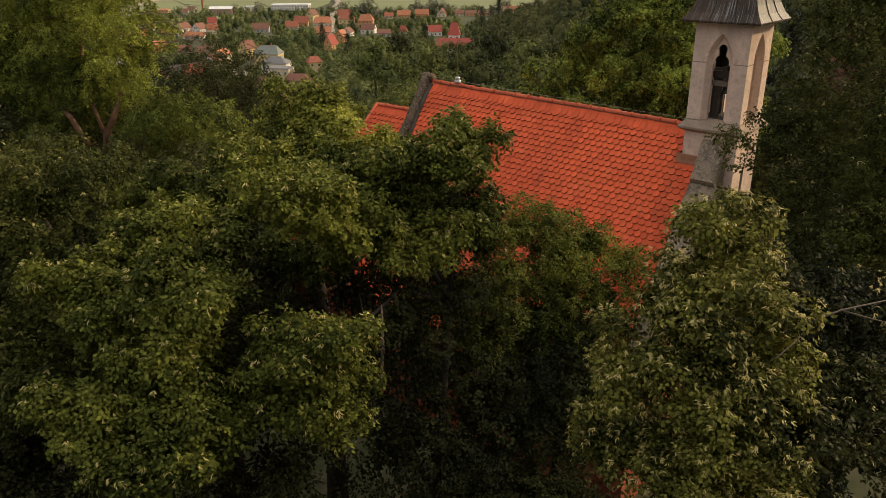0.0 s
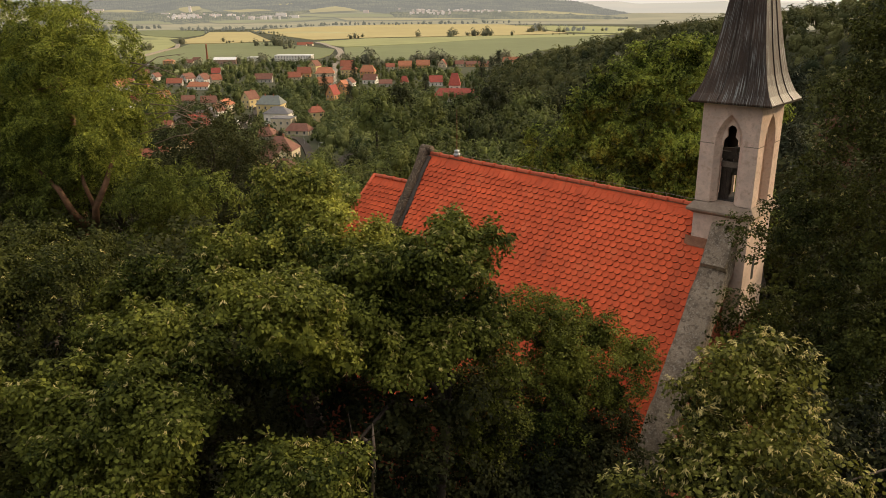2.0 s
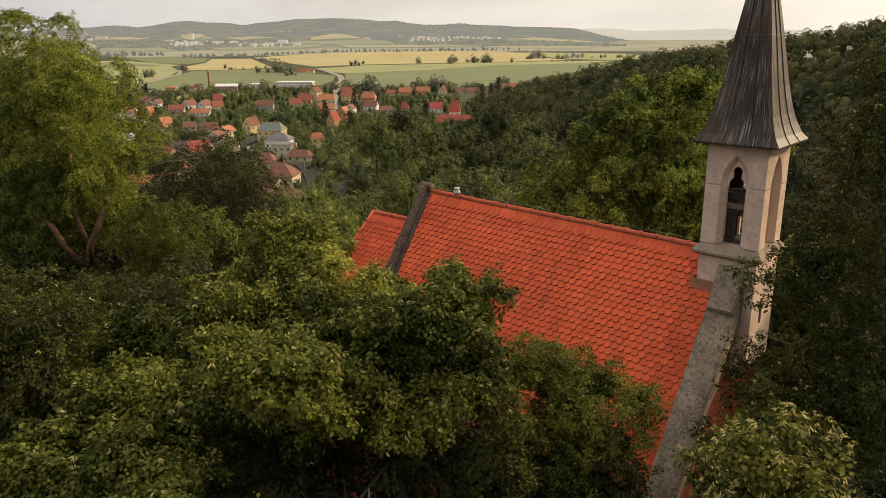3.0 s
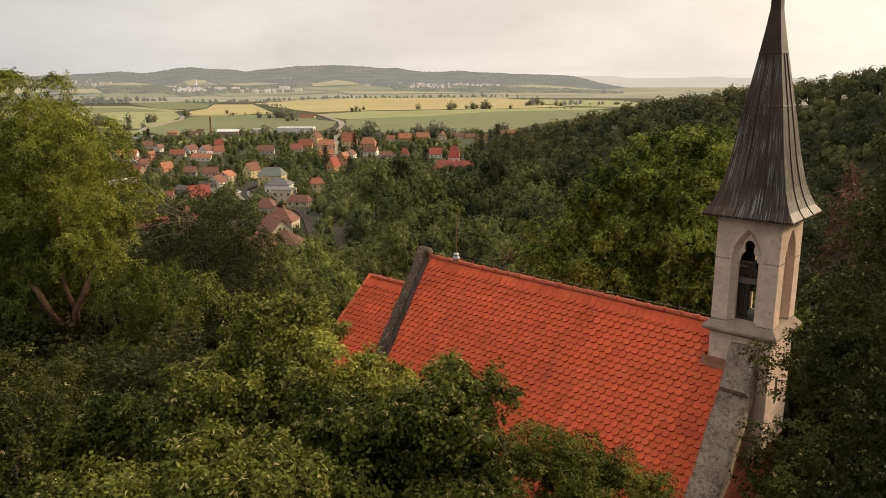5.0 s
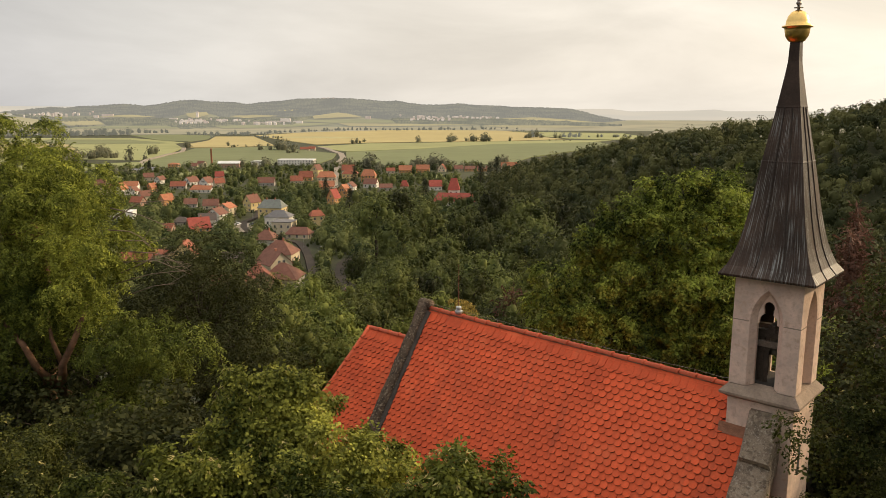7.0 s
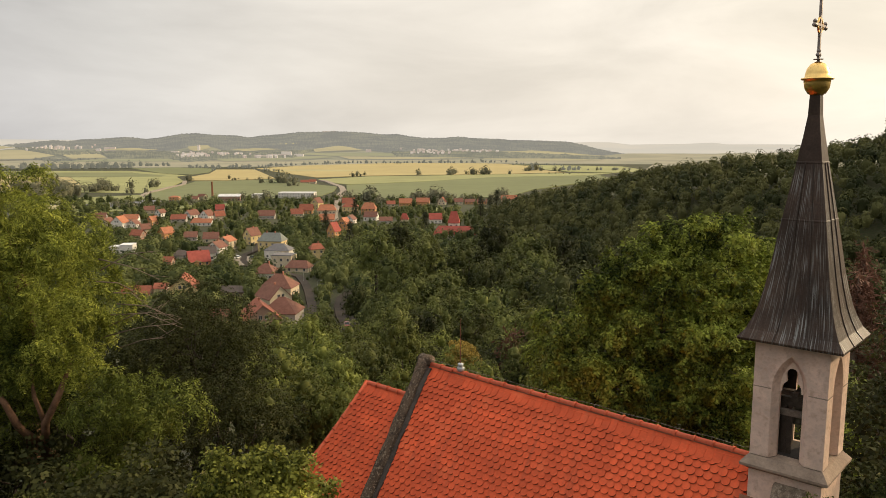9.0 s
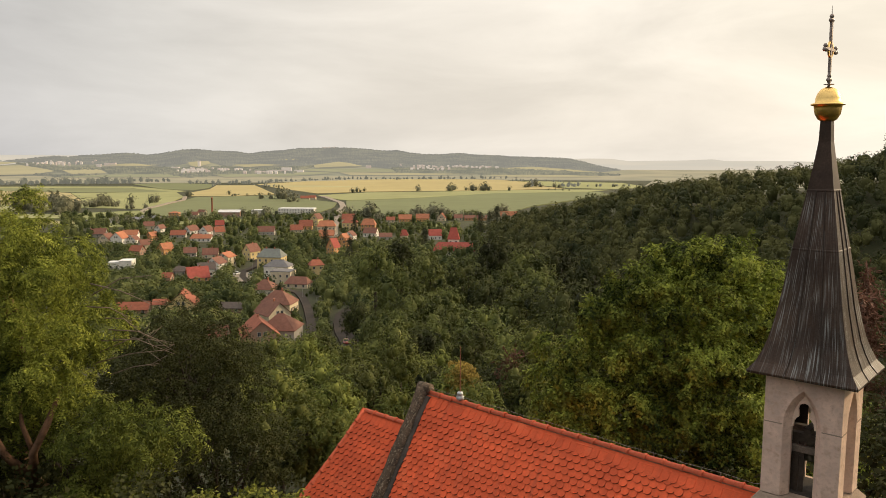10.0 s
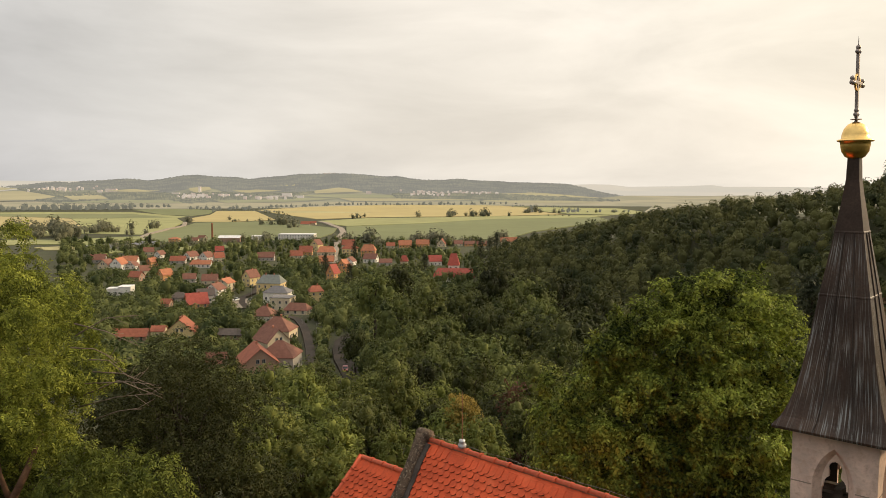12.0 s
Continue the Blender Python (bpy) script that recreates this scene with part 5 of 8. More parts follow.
# flowering linden right beside the camera's way
near_lobes = balls(0.85, (2.87, 6.90, 10.40, 0.33), (3.26, 7.00, 10.30, 0.34), (3.07, 6.60, 10.04, 0.37), (2.28, 6.50, 9.73, 0.30), (2.63, 6.30, 9.73, 0.35), (3.35, 6.50, 9.67, 0.36), (1.87, 6.30, 9.15, 0.34),
                   (2.22, 6.10, 9.26, 0.32), (2.69, 6.00, 9.40, 0.34), (3.33, 6.20, 9.28, 0.35), (2.42, 5.80, 8.97, 0.34), (2.99, 5.80, 9.00, 0.35), (1.95, 6.10, 8.83, 0.26))
near_lobes += balls(0.85, (3.09, 5.60, 8.70, 0.32), (2.63, 5.50, 8.65, 0.34), (2.3, 5.6, 8.2, 0.4), (3.2, 5.5, 8.0, 0.4), (3.3, 6.9, 8.9, 0.5), (3.0, 6.3, 8.0, 0.6), (3.15, 8.20, 9.10, 0.35), (2.89, 8.40, 9.33, 0.22), (2.75, 7.40, 8.94, 0.34), (1.95, 6.80, 7.79, 0.40), (2.26, 6.40, 8.03, 0.38))
far_side = balls(0.85, (3.77, 7.20, 9.75, 0.30), (4.31, 7.40, 9.6, 0.33), (4.07, 7.20, 9.40, 0.30), (4.40, 7.10, 9.27, 0.38), (3.96, 6.80, 9.21, 0.30), (4.14, 6.60, 8.72, 0.40), (4.60, 6.60, 8.63, 0.41), (3.81, 5.90, 8.45, 0.35),
                 (4.99, 7.60, 9.25, 0.36), (4.94, 7.20, 8.90, 0.36), (4.60, 6.30, 8.17, 0.41), (4.2, 7.2, 8.1, 0.7), (5.2, 7.6, 8.2, 0.7), (3.7, 6.2, 7.8, 0.6))
broad_tree("linden_tree", 3.9, 7.5, near_lobes, LINDEN, 6500, 0.46, M_LINDEN_NEAR, "flowering linden tree with pale bracts beside the chapel", seed=21, peak=0.75, extra=bloom, droop=0.5, tight=1.0, skin=0.15, clump=0.13, outer=9, filling=5, gap=1.3, girth=0.12, limbs=5, coarse=1.5)
# far side of the same linden, its shade painted with the dark leaf
broad_tree("linden_tree", 5.0, 8.0, far_side, LINDEN, 4200, 0.48, M_SHADE_LEAF, "linden side with a few bracts, its shade painted dark", seed=210, peak=0.75, extra=(BRACTS, 0.07, M_BRACT, "pale yellow linden bracts"), droop=0.5, tight=1.0, skin=0.15, clump=0.14, outer=9, filling=5, gap=1.3, girth=0.12, limbs=5, coarse=1.5)
for k, way in enumerate([((3.5, 6.9, 9.0), (4.2, 6.6, 9.55), (4.75, 6.5, 9.75)), ((3.6, 6.8, 8.4), (4.3, 6.2, 8.55), (5.0, 6.1, 8.5)), ((3.1, 6.4, 8.9), (3.25, 6.0, 9.25), (3.5, 5.95, 9.6))]):
    whole("branch", Shape().tube([Vector(p) for p in way], [0.016, 0.010, 0.004], 6).tube([Vector(way[1]), (Vector(way[1]) + Vector(way[2])) * 0.5 + Vector((0.05, 0, -0.18)), Vector(way[2]) + Vector((0.1, 0, -0.35))], [0.008, 0.005, 0.002], 5), M_DEADWOOD, "thin bare grey branch of the linden", "branch", smooth=True)

# the group of lindens before the nave
lobes_a = balls(0.85, (-0.71, 12.20, 8.52, 0.50), (-0.17, 12.40, 8.55, 0.45), (-2.16, 11.00, 8.36, 0.50), (-1.10, 11.60, 8.81, 0.50), (-0.61, 12.00, 8.77, 0.50), (-1.78, 9.90, 9.61, 0.74), (0.23, 11.20, 9.97, 0.72), (-0.63, 11.50, 9.39, 0.66), (-0.17, 10.90, 8.62, 0.66), (0.62, 12.00, 8.87, 0.57), (-1.18, 11.80, 9.54, 0.58), (-1.74, 8.90, 7.82, 0.71), (-1.62, 8.60, 7.02, 0.58), (-1.43, 10.20, 8.99, 0.46), (-0.75, 11.00, 8.66, 0.45), (0.83, 12.20, 8.17, 0.49))
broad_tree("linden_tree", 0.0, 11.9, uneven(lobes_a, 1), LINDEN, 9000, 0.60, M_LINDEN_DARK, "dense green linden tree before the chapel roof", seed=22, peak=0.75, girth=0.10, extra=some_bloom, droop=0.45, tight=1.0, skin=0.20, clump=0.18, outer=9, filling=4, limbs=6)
# dark leaf masses that paint the shade in the gaps between the lindens
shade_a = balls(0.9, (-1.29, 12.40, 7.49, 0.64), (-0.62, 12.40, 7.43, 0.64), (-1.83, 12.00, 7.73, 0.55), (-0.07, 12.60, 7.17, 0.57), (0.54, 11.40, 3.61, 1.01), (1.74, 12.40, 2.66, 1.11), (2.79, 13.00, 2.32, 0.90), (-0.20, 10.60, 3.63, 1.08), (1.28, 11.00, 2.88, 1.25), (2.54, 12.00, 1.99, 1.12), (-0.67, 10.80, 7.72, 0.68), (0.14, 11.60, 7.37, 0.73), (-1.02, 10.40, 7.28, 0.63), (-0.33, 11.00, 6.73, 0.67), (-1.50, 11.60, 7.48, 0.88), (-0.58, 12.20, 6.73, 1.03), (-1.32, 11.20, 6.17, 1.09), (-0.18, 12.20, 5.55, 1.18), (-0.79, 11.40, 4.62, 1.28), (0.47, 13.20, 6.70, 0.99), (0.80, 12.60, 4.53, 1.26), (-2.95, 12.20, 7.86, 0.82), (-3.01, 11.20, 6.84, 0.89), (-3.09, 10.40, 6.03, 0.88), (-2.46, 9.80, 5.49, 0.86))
broad_tree("dark_leaf_tree", 0.4, 12.6, shade_a, MAPLE, 4200, 0.72, M_SHADE_LEAF, "dark leaf fill painting the shade between the lindens", seed=222, droop=0.4, tight=1.0, skin=0.3, clump=0.34, outer=9, filling=2, limbs=5)
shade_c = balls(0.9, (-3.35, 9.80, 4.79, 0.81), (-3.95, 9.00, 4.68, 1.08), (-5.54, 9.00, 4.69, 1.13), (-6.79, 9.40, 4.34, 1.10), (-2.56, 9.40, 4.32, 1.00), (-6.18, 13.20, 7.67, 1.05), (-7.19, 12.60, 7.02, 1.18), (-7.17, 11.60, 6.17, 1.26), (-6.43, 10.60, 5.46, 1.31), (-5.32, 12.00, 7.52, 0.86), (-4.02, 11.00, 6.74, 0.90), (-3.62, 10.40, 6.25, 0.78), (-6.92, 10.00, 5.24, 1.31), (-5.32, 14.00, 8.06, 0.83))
broad_tree("dark_leaf_tree", -4.6, 13.0, shade_c, MAPLE, 4200, 0.72, M_SHADE_LEAF, "dark leaf fill painting the shade between the lindens", seed=223, droop=0.4, tight=1.0, skin=0.3, clump=0.34, outer=9, filling=2, limbs=5)
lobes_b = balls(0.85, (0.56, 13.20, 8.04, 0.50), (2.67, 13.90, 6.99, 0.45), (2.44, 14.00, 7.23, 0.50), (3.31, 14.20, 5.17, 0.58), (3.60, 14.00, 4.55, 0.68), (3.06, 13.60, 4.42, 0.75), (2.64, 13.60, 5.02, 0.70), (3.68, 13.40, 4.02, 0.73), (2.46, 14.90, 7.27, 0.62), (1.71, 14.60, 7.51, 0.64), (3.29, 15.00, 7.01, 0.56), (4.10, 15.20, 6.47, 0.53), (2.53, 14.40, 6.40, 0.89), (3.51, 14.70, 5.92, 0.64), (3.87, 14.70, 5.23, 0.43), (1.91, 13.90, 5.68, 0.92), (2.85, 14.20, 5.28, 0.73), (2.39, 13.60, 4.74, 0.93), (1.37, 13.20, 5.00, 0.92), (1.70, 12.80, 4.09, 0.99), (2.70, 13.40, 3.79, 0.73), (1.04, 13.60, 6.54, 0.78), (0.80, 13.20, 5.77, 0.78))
broad_tree("dark_leaf_tree", 3.0, 14.3, [l for l in lobes_b if l[2] > 5.4], MAPLE, 6500, 0.52, M_LINDEN_DARK, "low dark green maple tree against the tiled roof", seed=23, peak=0.75, girth=0.15, droop=0.25, tight=1.0, skin=0.2, clump=0.20, outer=9, filling=2, limbs=6)
# low boughs of that maple, deep shade painted by a darker leaf
broad_tree("dark_leaf_tree", 2.4, 13.4, [l for l in lobes_b if l[2] <= 5.4], MAPLE, 4200, 0.66, M_SHADE_LEAF, "lower maple boughs below the tiled roof, shade painted dark", seed=232, peak=0.6, girth=0.12, droop=0.3, tight=1.0, skin=0.15, clump=0.26, outer=9, filling=2, limbs=6)
lobes_c = balls(0.85, (-3.53, 13.00, 9.14, 0.78), (-4.99, 13.40, 8.62, 0.62), (-5.69, 13.20, 8.50, 0.45), (-3.93, 10.80, 8.76, 0.80), (-3.53, 12.20, 8.97, 0.52), (-5.05, 9.60, 8.47, 0.55), (-4.57, 9.20, 8.13, 0.62), (-3.74, 9.20, 8.53, 0.64), (-3.22, 9.80, 8.36, 0.45), (-3.81, 8.60, 7.75, 0.54), (-4.59, 8.20, 7.15, 0.66), (-3.34, 8.20, 7.28, 0.50), (-3.95, 8.30, 7.33, 0.43), (-3.29, 7.90, 6.83, 0.48), (-2.83, 8.40, 6.94, 0.38), (-4.06, 7.80, 6.78, 0.49), (-4.99, 11.40, 8.52, 0.60))
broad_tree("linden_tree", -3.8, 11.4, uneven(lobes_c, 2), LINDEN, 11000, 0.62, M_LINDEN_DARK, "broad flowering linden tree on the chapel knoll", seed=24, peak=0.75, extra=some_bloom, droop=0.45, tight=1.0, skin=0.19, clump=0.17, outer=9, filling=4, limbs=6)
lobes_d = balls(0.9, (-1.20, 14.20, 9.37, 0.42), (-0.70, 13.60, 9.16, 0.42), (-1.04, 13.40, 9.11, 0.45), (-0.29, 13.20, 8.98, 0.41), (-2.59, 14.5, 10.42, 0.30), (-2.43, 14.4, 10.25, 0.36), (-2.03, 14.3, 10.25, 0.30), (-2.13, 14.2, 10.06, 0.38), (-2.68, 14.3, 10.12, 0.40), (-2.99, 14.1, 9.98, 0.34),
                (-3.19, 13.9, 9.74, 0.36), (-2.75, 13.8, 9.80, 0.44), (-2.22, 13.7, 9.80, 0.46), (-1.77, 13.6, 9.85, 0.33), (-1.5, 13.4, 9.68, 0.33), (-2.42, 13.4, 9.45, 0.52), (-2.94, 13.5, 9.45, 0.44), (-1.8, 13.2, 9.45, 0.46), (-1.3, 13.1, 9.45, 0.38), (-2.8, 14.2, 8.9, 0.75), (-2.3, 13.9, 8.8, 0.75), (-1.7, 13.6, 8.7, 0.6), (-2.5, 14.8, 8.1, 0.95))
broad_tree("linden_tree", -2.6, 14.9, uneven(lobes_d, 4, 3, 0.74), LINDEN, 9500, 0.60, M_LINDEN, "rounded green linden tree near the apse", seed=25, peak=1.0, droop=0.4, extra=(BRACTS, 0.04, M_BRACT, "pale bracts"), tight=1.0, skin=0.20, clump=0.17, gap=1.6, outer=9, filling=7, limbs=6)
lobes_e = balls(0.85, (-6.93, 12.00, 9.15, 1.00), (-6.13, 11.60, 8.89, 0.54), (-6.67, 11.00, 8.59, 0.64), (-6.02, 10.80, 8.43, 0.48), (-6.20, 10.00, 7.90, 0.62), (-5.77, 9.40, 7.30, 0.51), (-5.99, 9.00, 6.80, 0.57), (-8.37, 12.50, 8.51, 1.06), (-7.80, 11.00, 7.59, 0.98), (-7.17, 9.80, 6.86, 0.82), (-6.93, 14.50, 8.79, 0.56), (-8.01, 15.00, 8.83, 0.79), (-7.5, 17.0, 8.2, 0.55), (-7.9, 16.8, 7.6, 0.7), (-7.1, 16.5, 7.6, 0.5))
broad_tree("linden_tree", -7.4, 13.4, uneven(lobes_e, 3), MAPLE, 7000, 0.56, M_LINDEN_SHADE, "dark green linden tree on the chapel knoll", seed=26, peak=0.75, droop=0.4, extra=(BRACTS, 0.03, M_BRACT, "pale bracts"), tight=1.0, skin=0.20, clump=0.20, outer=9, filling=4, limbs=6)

# added bushes whose dark leaf paints the black shade under the lindens
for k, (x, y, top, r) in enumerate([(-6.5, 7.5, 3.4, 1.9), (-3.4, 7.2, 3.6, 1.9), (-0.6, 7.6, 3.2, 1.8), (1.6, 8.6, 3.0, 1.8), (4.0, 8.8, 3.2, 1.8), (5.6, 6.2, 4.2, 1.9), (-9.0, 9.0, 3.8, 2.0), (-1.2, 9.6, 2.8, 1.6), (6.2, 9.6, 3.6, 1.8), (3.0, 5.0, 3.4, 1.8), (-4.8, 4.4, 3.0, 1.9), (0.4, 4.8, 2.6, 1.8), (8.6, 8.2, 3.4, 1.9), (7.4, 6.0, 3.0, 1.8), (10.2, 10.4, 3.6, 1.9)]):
    broad_tree("shade_bush", x, y, make_lobes((x, y, top - 1.4), (r, r, 1.6), 12, 700 + k, (0.34, 0.48)), MAPLE, 1300, 1.1, M_SHADE_LEAF, "dark bush added to paint the shade under the lindens", category="bush", seed=720 + k, group="hazel bushes", clump=0.4, outer=9, tight=1.0, girth=0.06, filling=3, limbs=6)

# tree hiding the tower's foot
lobes_f = balls(0.85, (5.92, 14.8, 9.35, 0.40), (6.35, 14.5, 9.40, 0.44), (6.2, 14.5, 8.95, 0.42), (6.75, 14.4, 9.25, 0.55), (6.75, 14.4, 9.75, 0.46), (7.35, 14.4, 9.85, 0.65), (7.2, 14.5, 10.35, 0.50), (7.9, 14.4, 11.2, 0.8), (7.5, 14.6, 11.9, 0.6), (8.3, 14.8, 12.2, 0.8), (8.2, 15.0, 13.1, 0.7),
                (8.9, 15.2, 13.1, 0.85), (9.4, 15.4, 13.9, 0.8), (7.5, 13.9, 9.0, 0.8), (8.7, 14.2, 10.0, 1.1), (9.6, 15.0, 11.6, 1.3), (10.4, 15.6, 13.4, 1.2))
lobes_f += balls(0.85, (6.04, 14.90, 7.52, 0.45), (6.49, 14.80, 7.68, 0.50), (6.83, 14.60, 7.51, 0.50), (6.27, 14.60, 7.01, 0.50), (5.81, 14.60, 7.00, 0.42),  (6.9, 14.0, 8.35, 0.6), (8.2, 13.4, 7.8, 1.1), (9.8, 14.0, 8.6, 1.5), (6.2, 13.4, 7.1, 0.75), (7.0, 13.2, 7.2, 0.8), (5.6, 13.4, 6.55, 0.62), (8.8, 13.6, 6.2, 1.6), (6.4, 13.2, 6.2, 0.9), (5.5, 13.2, 5.7, 0.8), (7.4, 13.0, 6.4, 0.9), (5.2, 13.0, 4.9, 0.9), (6.3, 12.8, 5.1, 1.0))
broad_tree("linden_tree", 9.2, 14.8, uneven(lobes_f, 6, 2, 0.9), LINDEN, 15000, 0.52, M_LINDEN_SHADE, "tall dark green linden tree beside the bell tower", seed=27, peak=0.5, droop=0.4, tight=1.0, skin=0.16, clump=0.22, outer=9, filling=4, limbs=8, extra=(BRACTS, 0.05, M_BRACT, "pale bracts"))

# light green ash with bare reddish limbs
ash_lobes = balls(0.85, (-11.97, 26.50, 13.2, 1.05), (-10.86, 26.00, 12.9, 0.87), (-9.84, 25.60, 12.5, 0.74), (-11.37, 25.60, 12.2, 1.04), (-10.12, 25.20, 11.9, 0.97), (-9.35, 25.40, 11.9, 0.56), (-10.79, 25.00, 11.2, 1.01),
                  (-9.67, 24.80, 11.0, 0.95), (-9.14, 25.20, 11.0, 0.59), (-11.04, 24.80, 10.1, 1.02), (-9.90, 24.60, 10.1, 0.86), (-9.35, 25.00, 10.3, 0.56), (-10.83, 24.80, 9.2, 0.70), (-9.70, 24.40, 9.3, 0.69))
ash_lobes += balls(0.85, (-8.99, 24.00, 7.95, 0.70), (-8.12, 24.00, 8.0, 0.62), (-7.5, 24.20, 7.8, 0.45), (-13.57, 27.00, 12.9, 1.43), (-13.20, 26.00, 11.1, 1.38),
                   (-12.85, 25.40, 9.5, 1.30), (-15.45, 27.50, 11.5, 1.62), (-15.06, 26.50, 9.4, 1.58), (-8.6, 25.2, 6.9, 0.8), (-9.3, 24.6, 6.0, 0.9))
ash_lobes += balls(0.85, (-10.14, 25.6, 10.5, 1.03), (-9.60, 24.80, 8.9, 0.70), (-12.4, 28.2, 11.6, 1.5), (-14.6, 29.0, 9.6, 1.8), (-16.6, 27.4, 8.6, 1.5), (-11.9, 25.2, 8.3, 1.0), (-12.6, 25.0, 7.2, 1.2), (-13.2, 25.6, 8.5, 1.1))
broad_tree("ash_tree", -12.6, 26.6, [(l[0] - 0.95, l[1], l[2] - 0.42, *l[3:]) for l in ash_lobes if l[2] > 8.7], ASH, 11500, 0.62, M_ASH, "tall light green ash tree with reddish limbs", seed=28, outer=9, tight=0.92, girth=0.26, clump=0.46, filling=12, bark=M_BARK_RED, droop=0.6, gap=1.5, limbs=9, peak=0.5)
# the low lobes of the ash, with shade painted by a darker leaf
broad_tree("ash_lower_boughs", -10.6, 25.6, [l for l in ash_lobes if l[2] <= 8.7], ASH, 3600, 0.74, M_ASH_SHADE, "lower ash boughs, their shade painted a darker green", seed=128, outer=9, tight=0.9, girth=0.16, clump=0.40, filling=10, droop=0.6, gap=1.4, limbs=5, peak=0.55)
limb = Shape().tube([Vector((-11.43, 25.60, 5.58)), Vector((-11.64, 24.00, 7.25)), Vector((-11.85, 23.80, 8.01)), Vector((-12.86, 24.60, 8.49))], [0.16, 0.11, 0.09, 0.05], 8)
limb.tube([Vector((-11.82, 25.60, 5.38)), Vector((-10.89, 24.00, 7.34)), Vector((-10.37, 23.80, 8.18)), Vector((-10.31, 24.60, 9.01))], [0.16, 0.11, 0.09, 0.05], 8)
limb.tube([Vector((-10.89, 24.00, 7.34)), Vector((-11.08, 23.90, 8.16)), Vector((-11.49, 24.60, 8.84))], [0.08, 0.06, 0.03], 7)
whole("branch", limb, M_BARK_RED, "reddish bare limbs of the ash tree", "branch", smooth=True)
twigs = Shape()
q = random.Random(77)
for k in range(9):
    base = Vector((-9.3 + q.uniform(-0.4, 0.3), 25.0, 9.2 + 0.32 * k))
    tip = base + Vector((q.uniform(1.0, 2.4), q.uniform(-0.5, 0.3), q.uniform(-0.5, 0.6)))
    mid = (base + tip) * 0.5 + Vector((0, 0, q.uniform(0.05, 0.25)))
    twigs.tube([base, mid, tip], [0.022, 0.014, 0.005], 5)
    for j in range(3):
        a = mid + (tip - mid) * (0.2 + 0.25 * j)
        twigs.tube([a, a + Vector((q.uniform(0.2, 0.6), q.uniform(-0.2, 0.2), q.uniform(-0.4, 0.35)))], [0.010, 0.004], 4)
whole("branch", twigs, M_DEADWOOD, "bare dead twigs beside the ash crown", "branch", smooth=True)
# yellow-green walnut behind the nave
wal_lobes = balls(0.85, (9.61, 34.00, 10.5, 0.95), (11.23, 34.00, 10.6, 0.92), (12.39, 34.00, 9.8, 1.05), (12.99, 34.00, 8.4, 1.00), (7.75, 33.40, 9.8, 0.92), (6.51, 33.00, 8.8, 0.86), (5.31, 32.60, 7.7, 0.89), (4.47, 32.40, 6.5, 0.89),
                  (8.68, 33.00, 9.2, 1.20), (10.55, 33.00, 9.2, 1.34), (11.55, 32.80, 7.8, 1.25), (9.8, 35.6, 9.6, 1.6), (7.6, 35.4, 8.2, 1.6), (11.6, 35.8, 8.4, 1.6))
wal_lobes += balls(1.0, (8.9, 34.0, 11.3, 0.40), (10.4, 34.0, 11.5, 0.35), (11.6, 34.2, 11.4, 0.40), (12.8, 34.0, 10.6, 0.42), (7.2, 33.4, 10.6, 0.40), (13.7, 34.0, 9.1, 0.42), (6.0, 33.0, 9.6, 0.36), (13.9, 34.0, 7.6, 0.4))
wal_lobes += balls(0.85, (6.86, 32.20, 7.6, 1.06), (8.42, 32.00, 7.5, 1.18), (10.03, 32.00, 7.5, 1.20), (5.58, 31.80, 6.5, 1.05), (7.14, 31.60, 6.2, 1.06), (8.74, 31.60, 6.0, 1.08), (10.61, 31.80, 6.0, 1.22), (12.51, 33.00, 6.7, 1.17),
                   (4.60, 31.80, 5.4, 0.95), (6.13, 31.40, 4.9, 1.06), (12.62, 32.60, 4.9, 1.17), (9.32, 31.40, 4.5, 0.99), (7.72, 31.40, 4.7, 0.97), (10.99, 31.60, 4.4, 1.13), (8.9, 34.0, 5.6, 2.2), (6.4, 33.4, 4.4, 1.8), (11.0, 33.6, 3.8, 1.9))
broad_tree("walnut_tree", 9.0, 34.4, wal_lobes, WALNUT, 9500, 0.74, M_WALNUT, "yellow-green walnut tree lit by the low sun", seed=29, outer=1.4, tight=0.95, girth=0.3, clump=0.44, filling=9, droop=0.5, gap=1.35, peak=0.4)
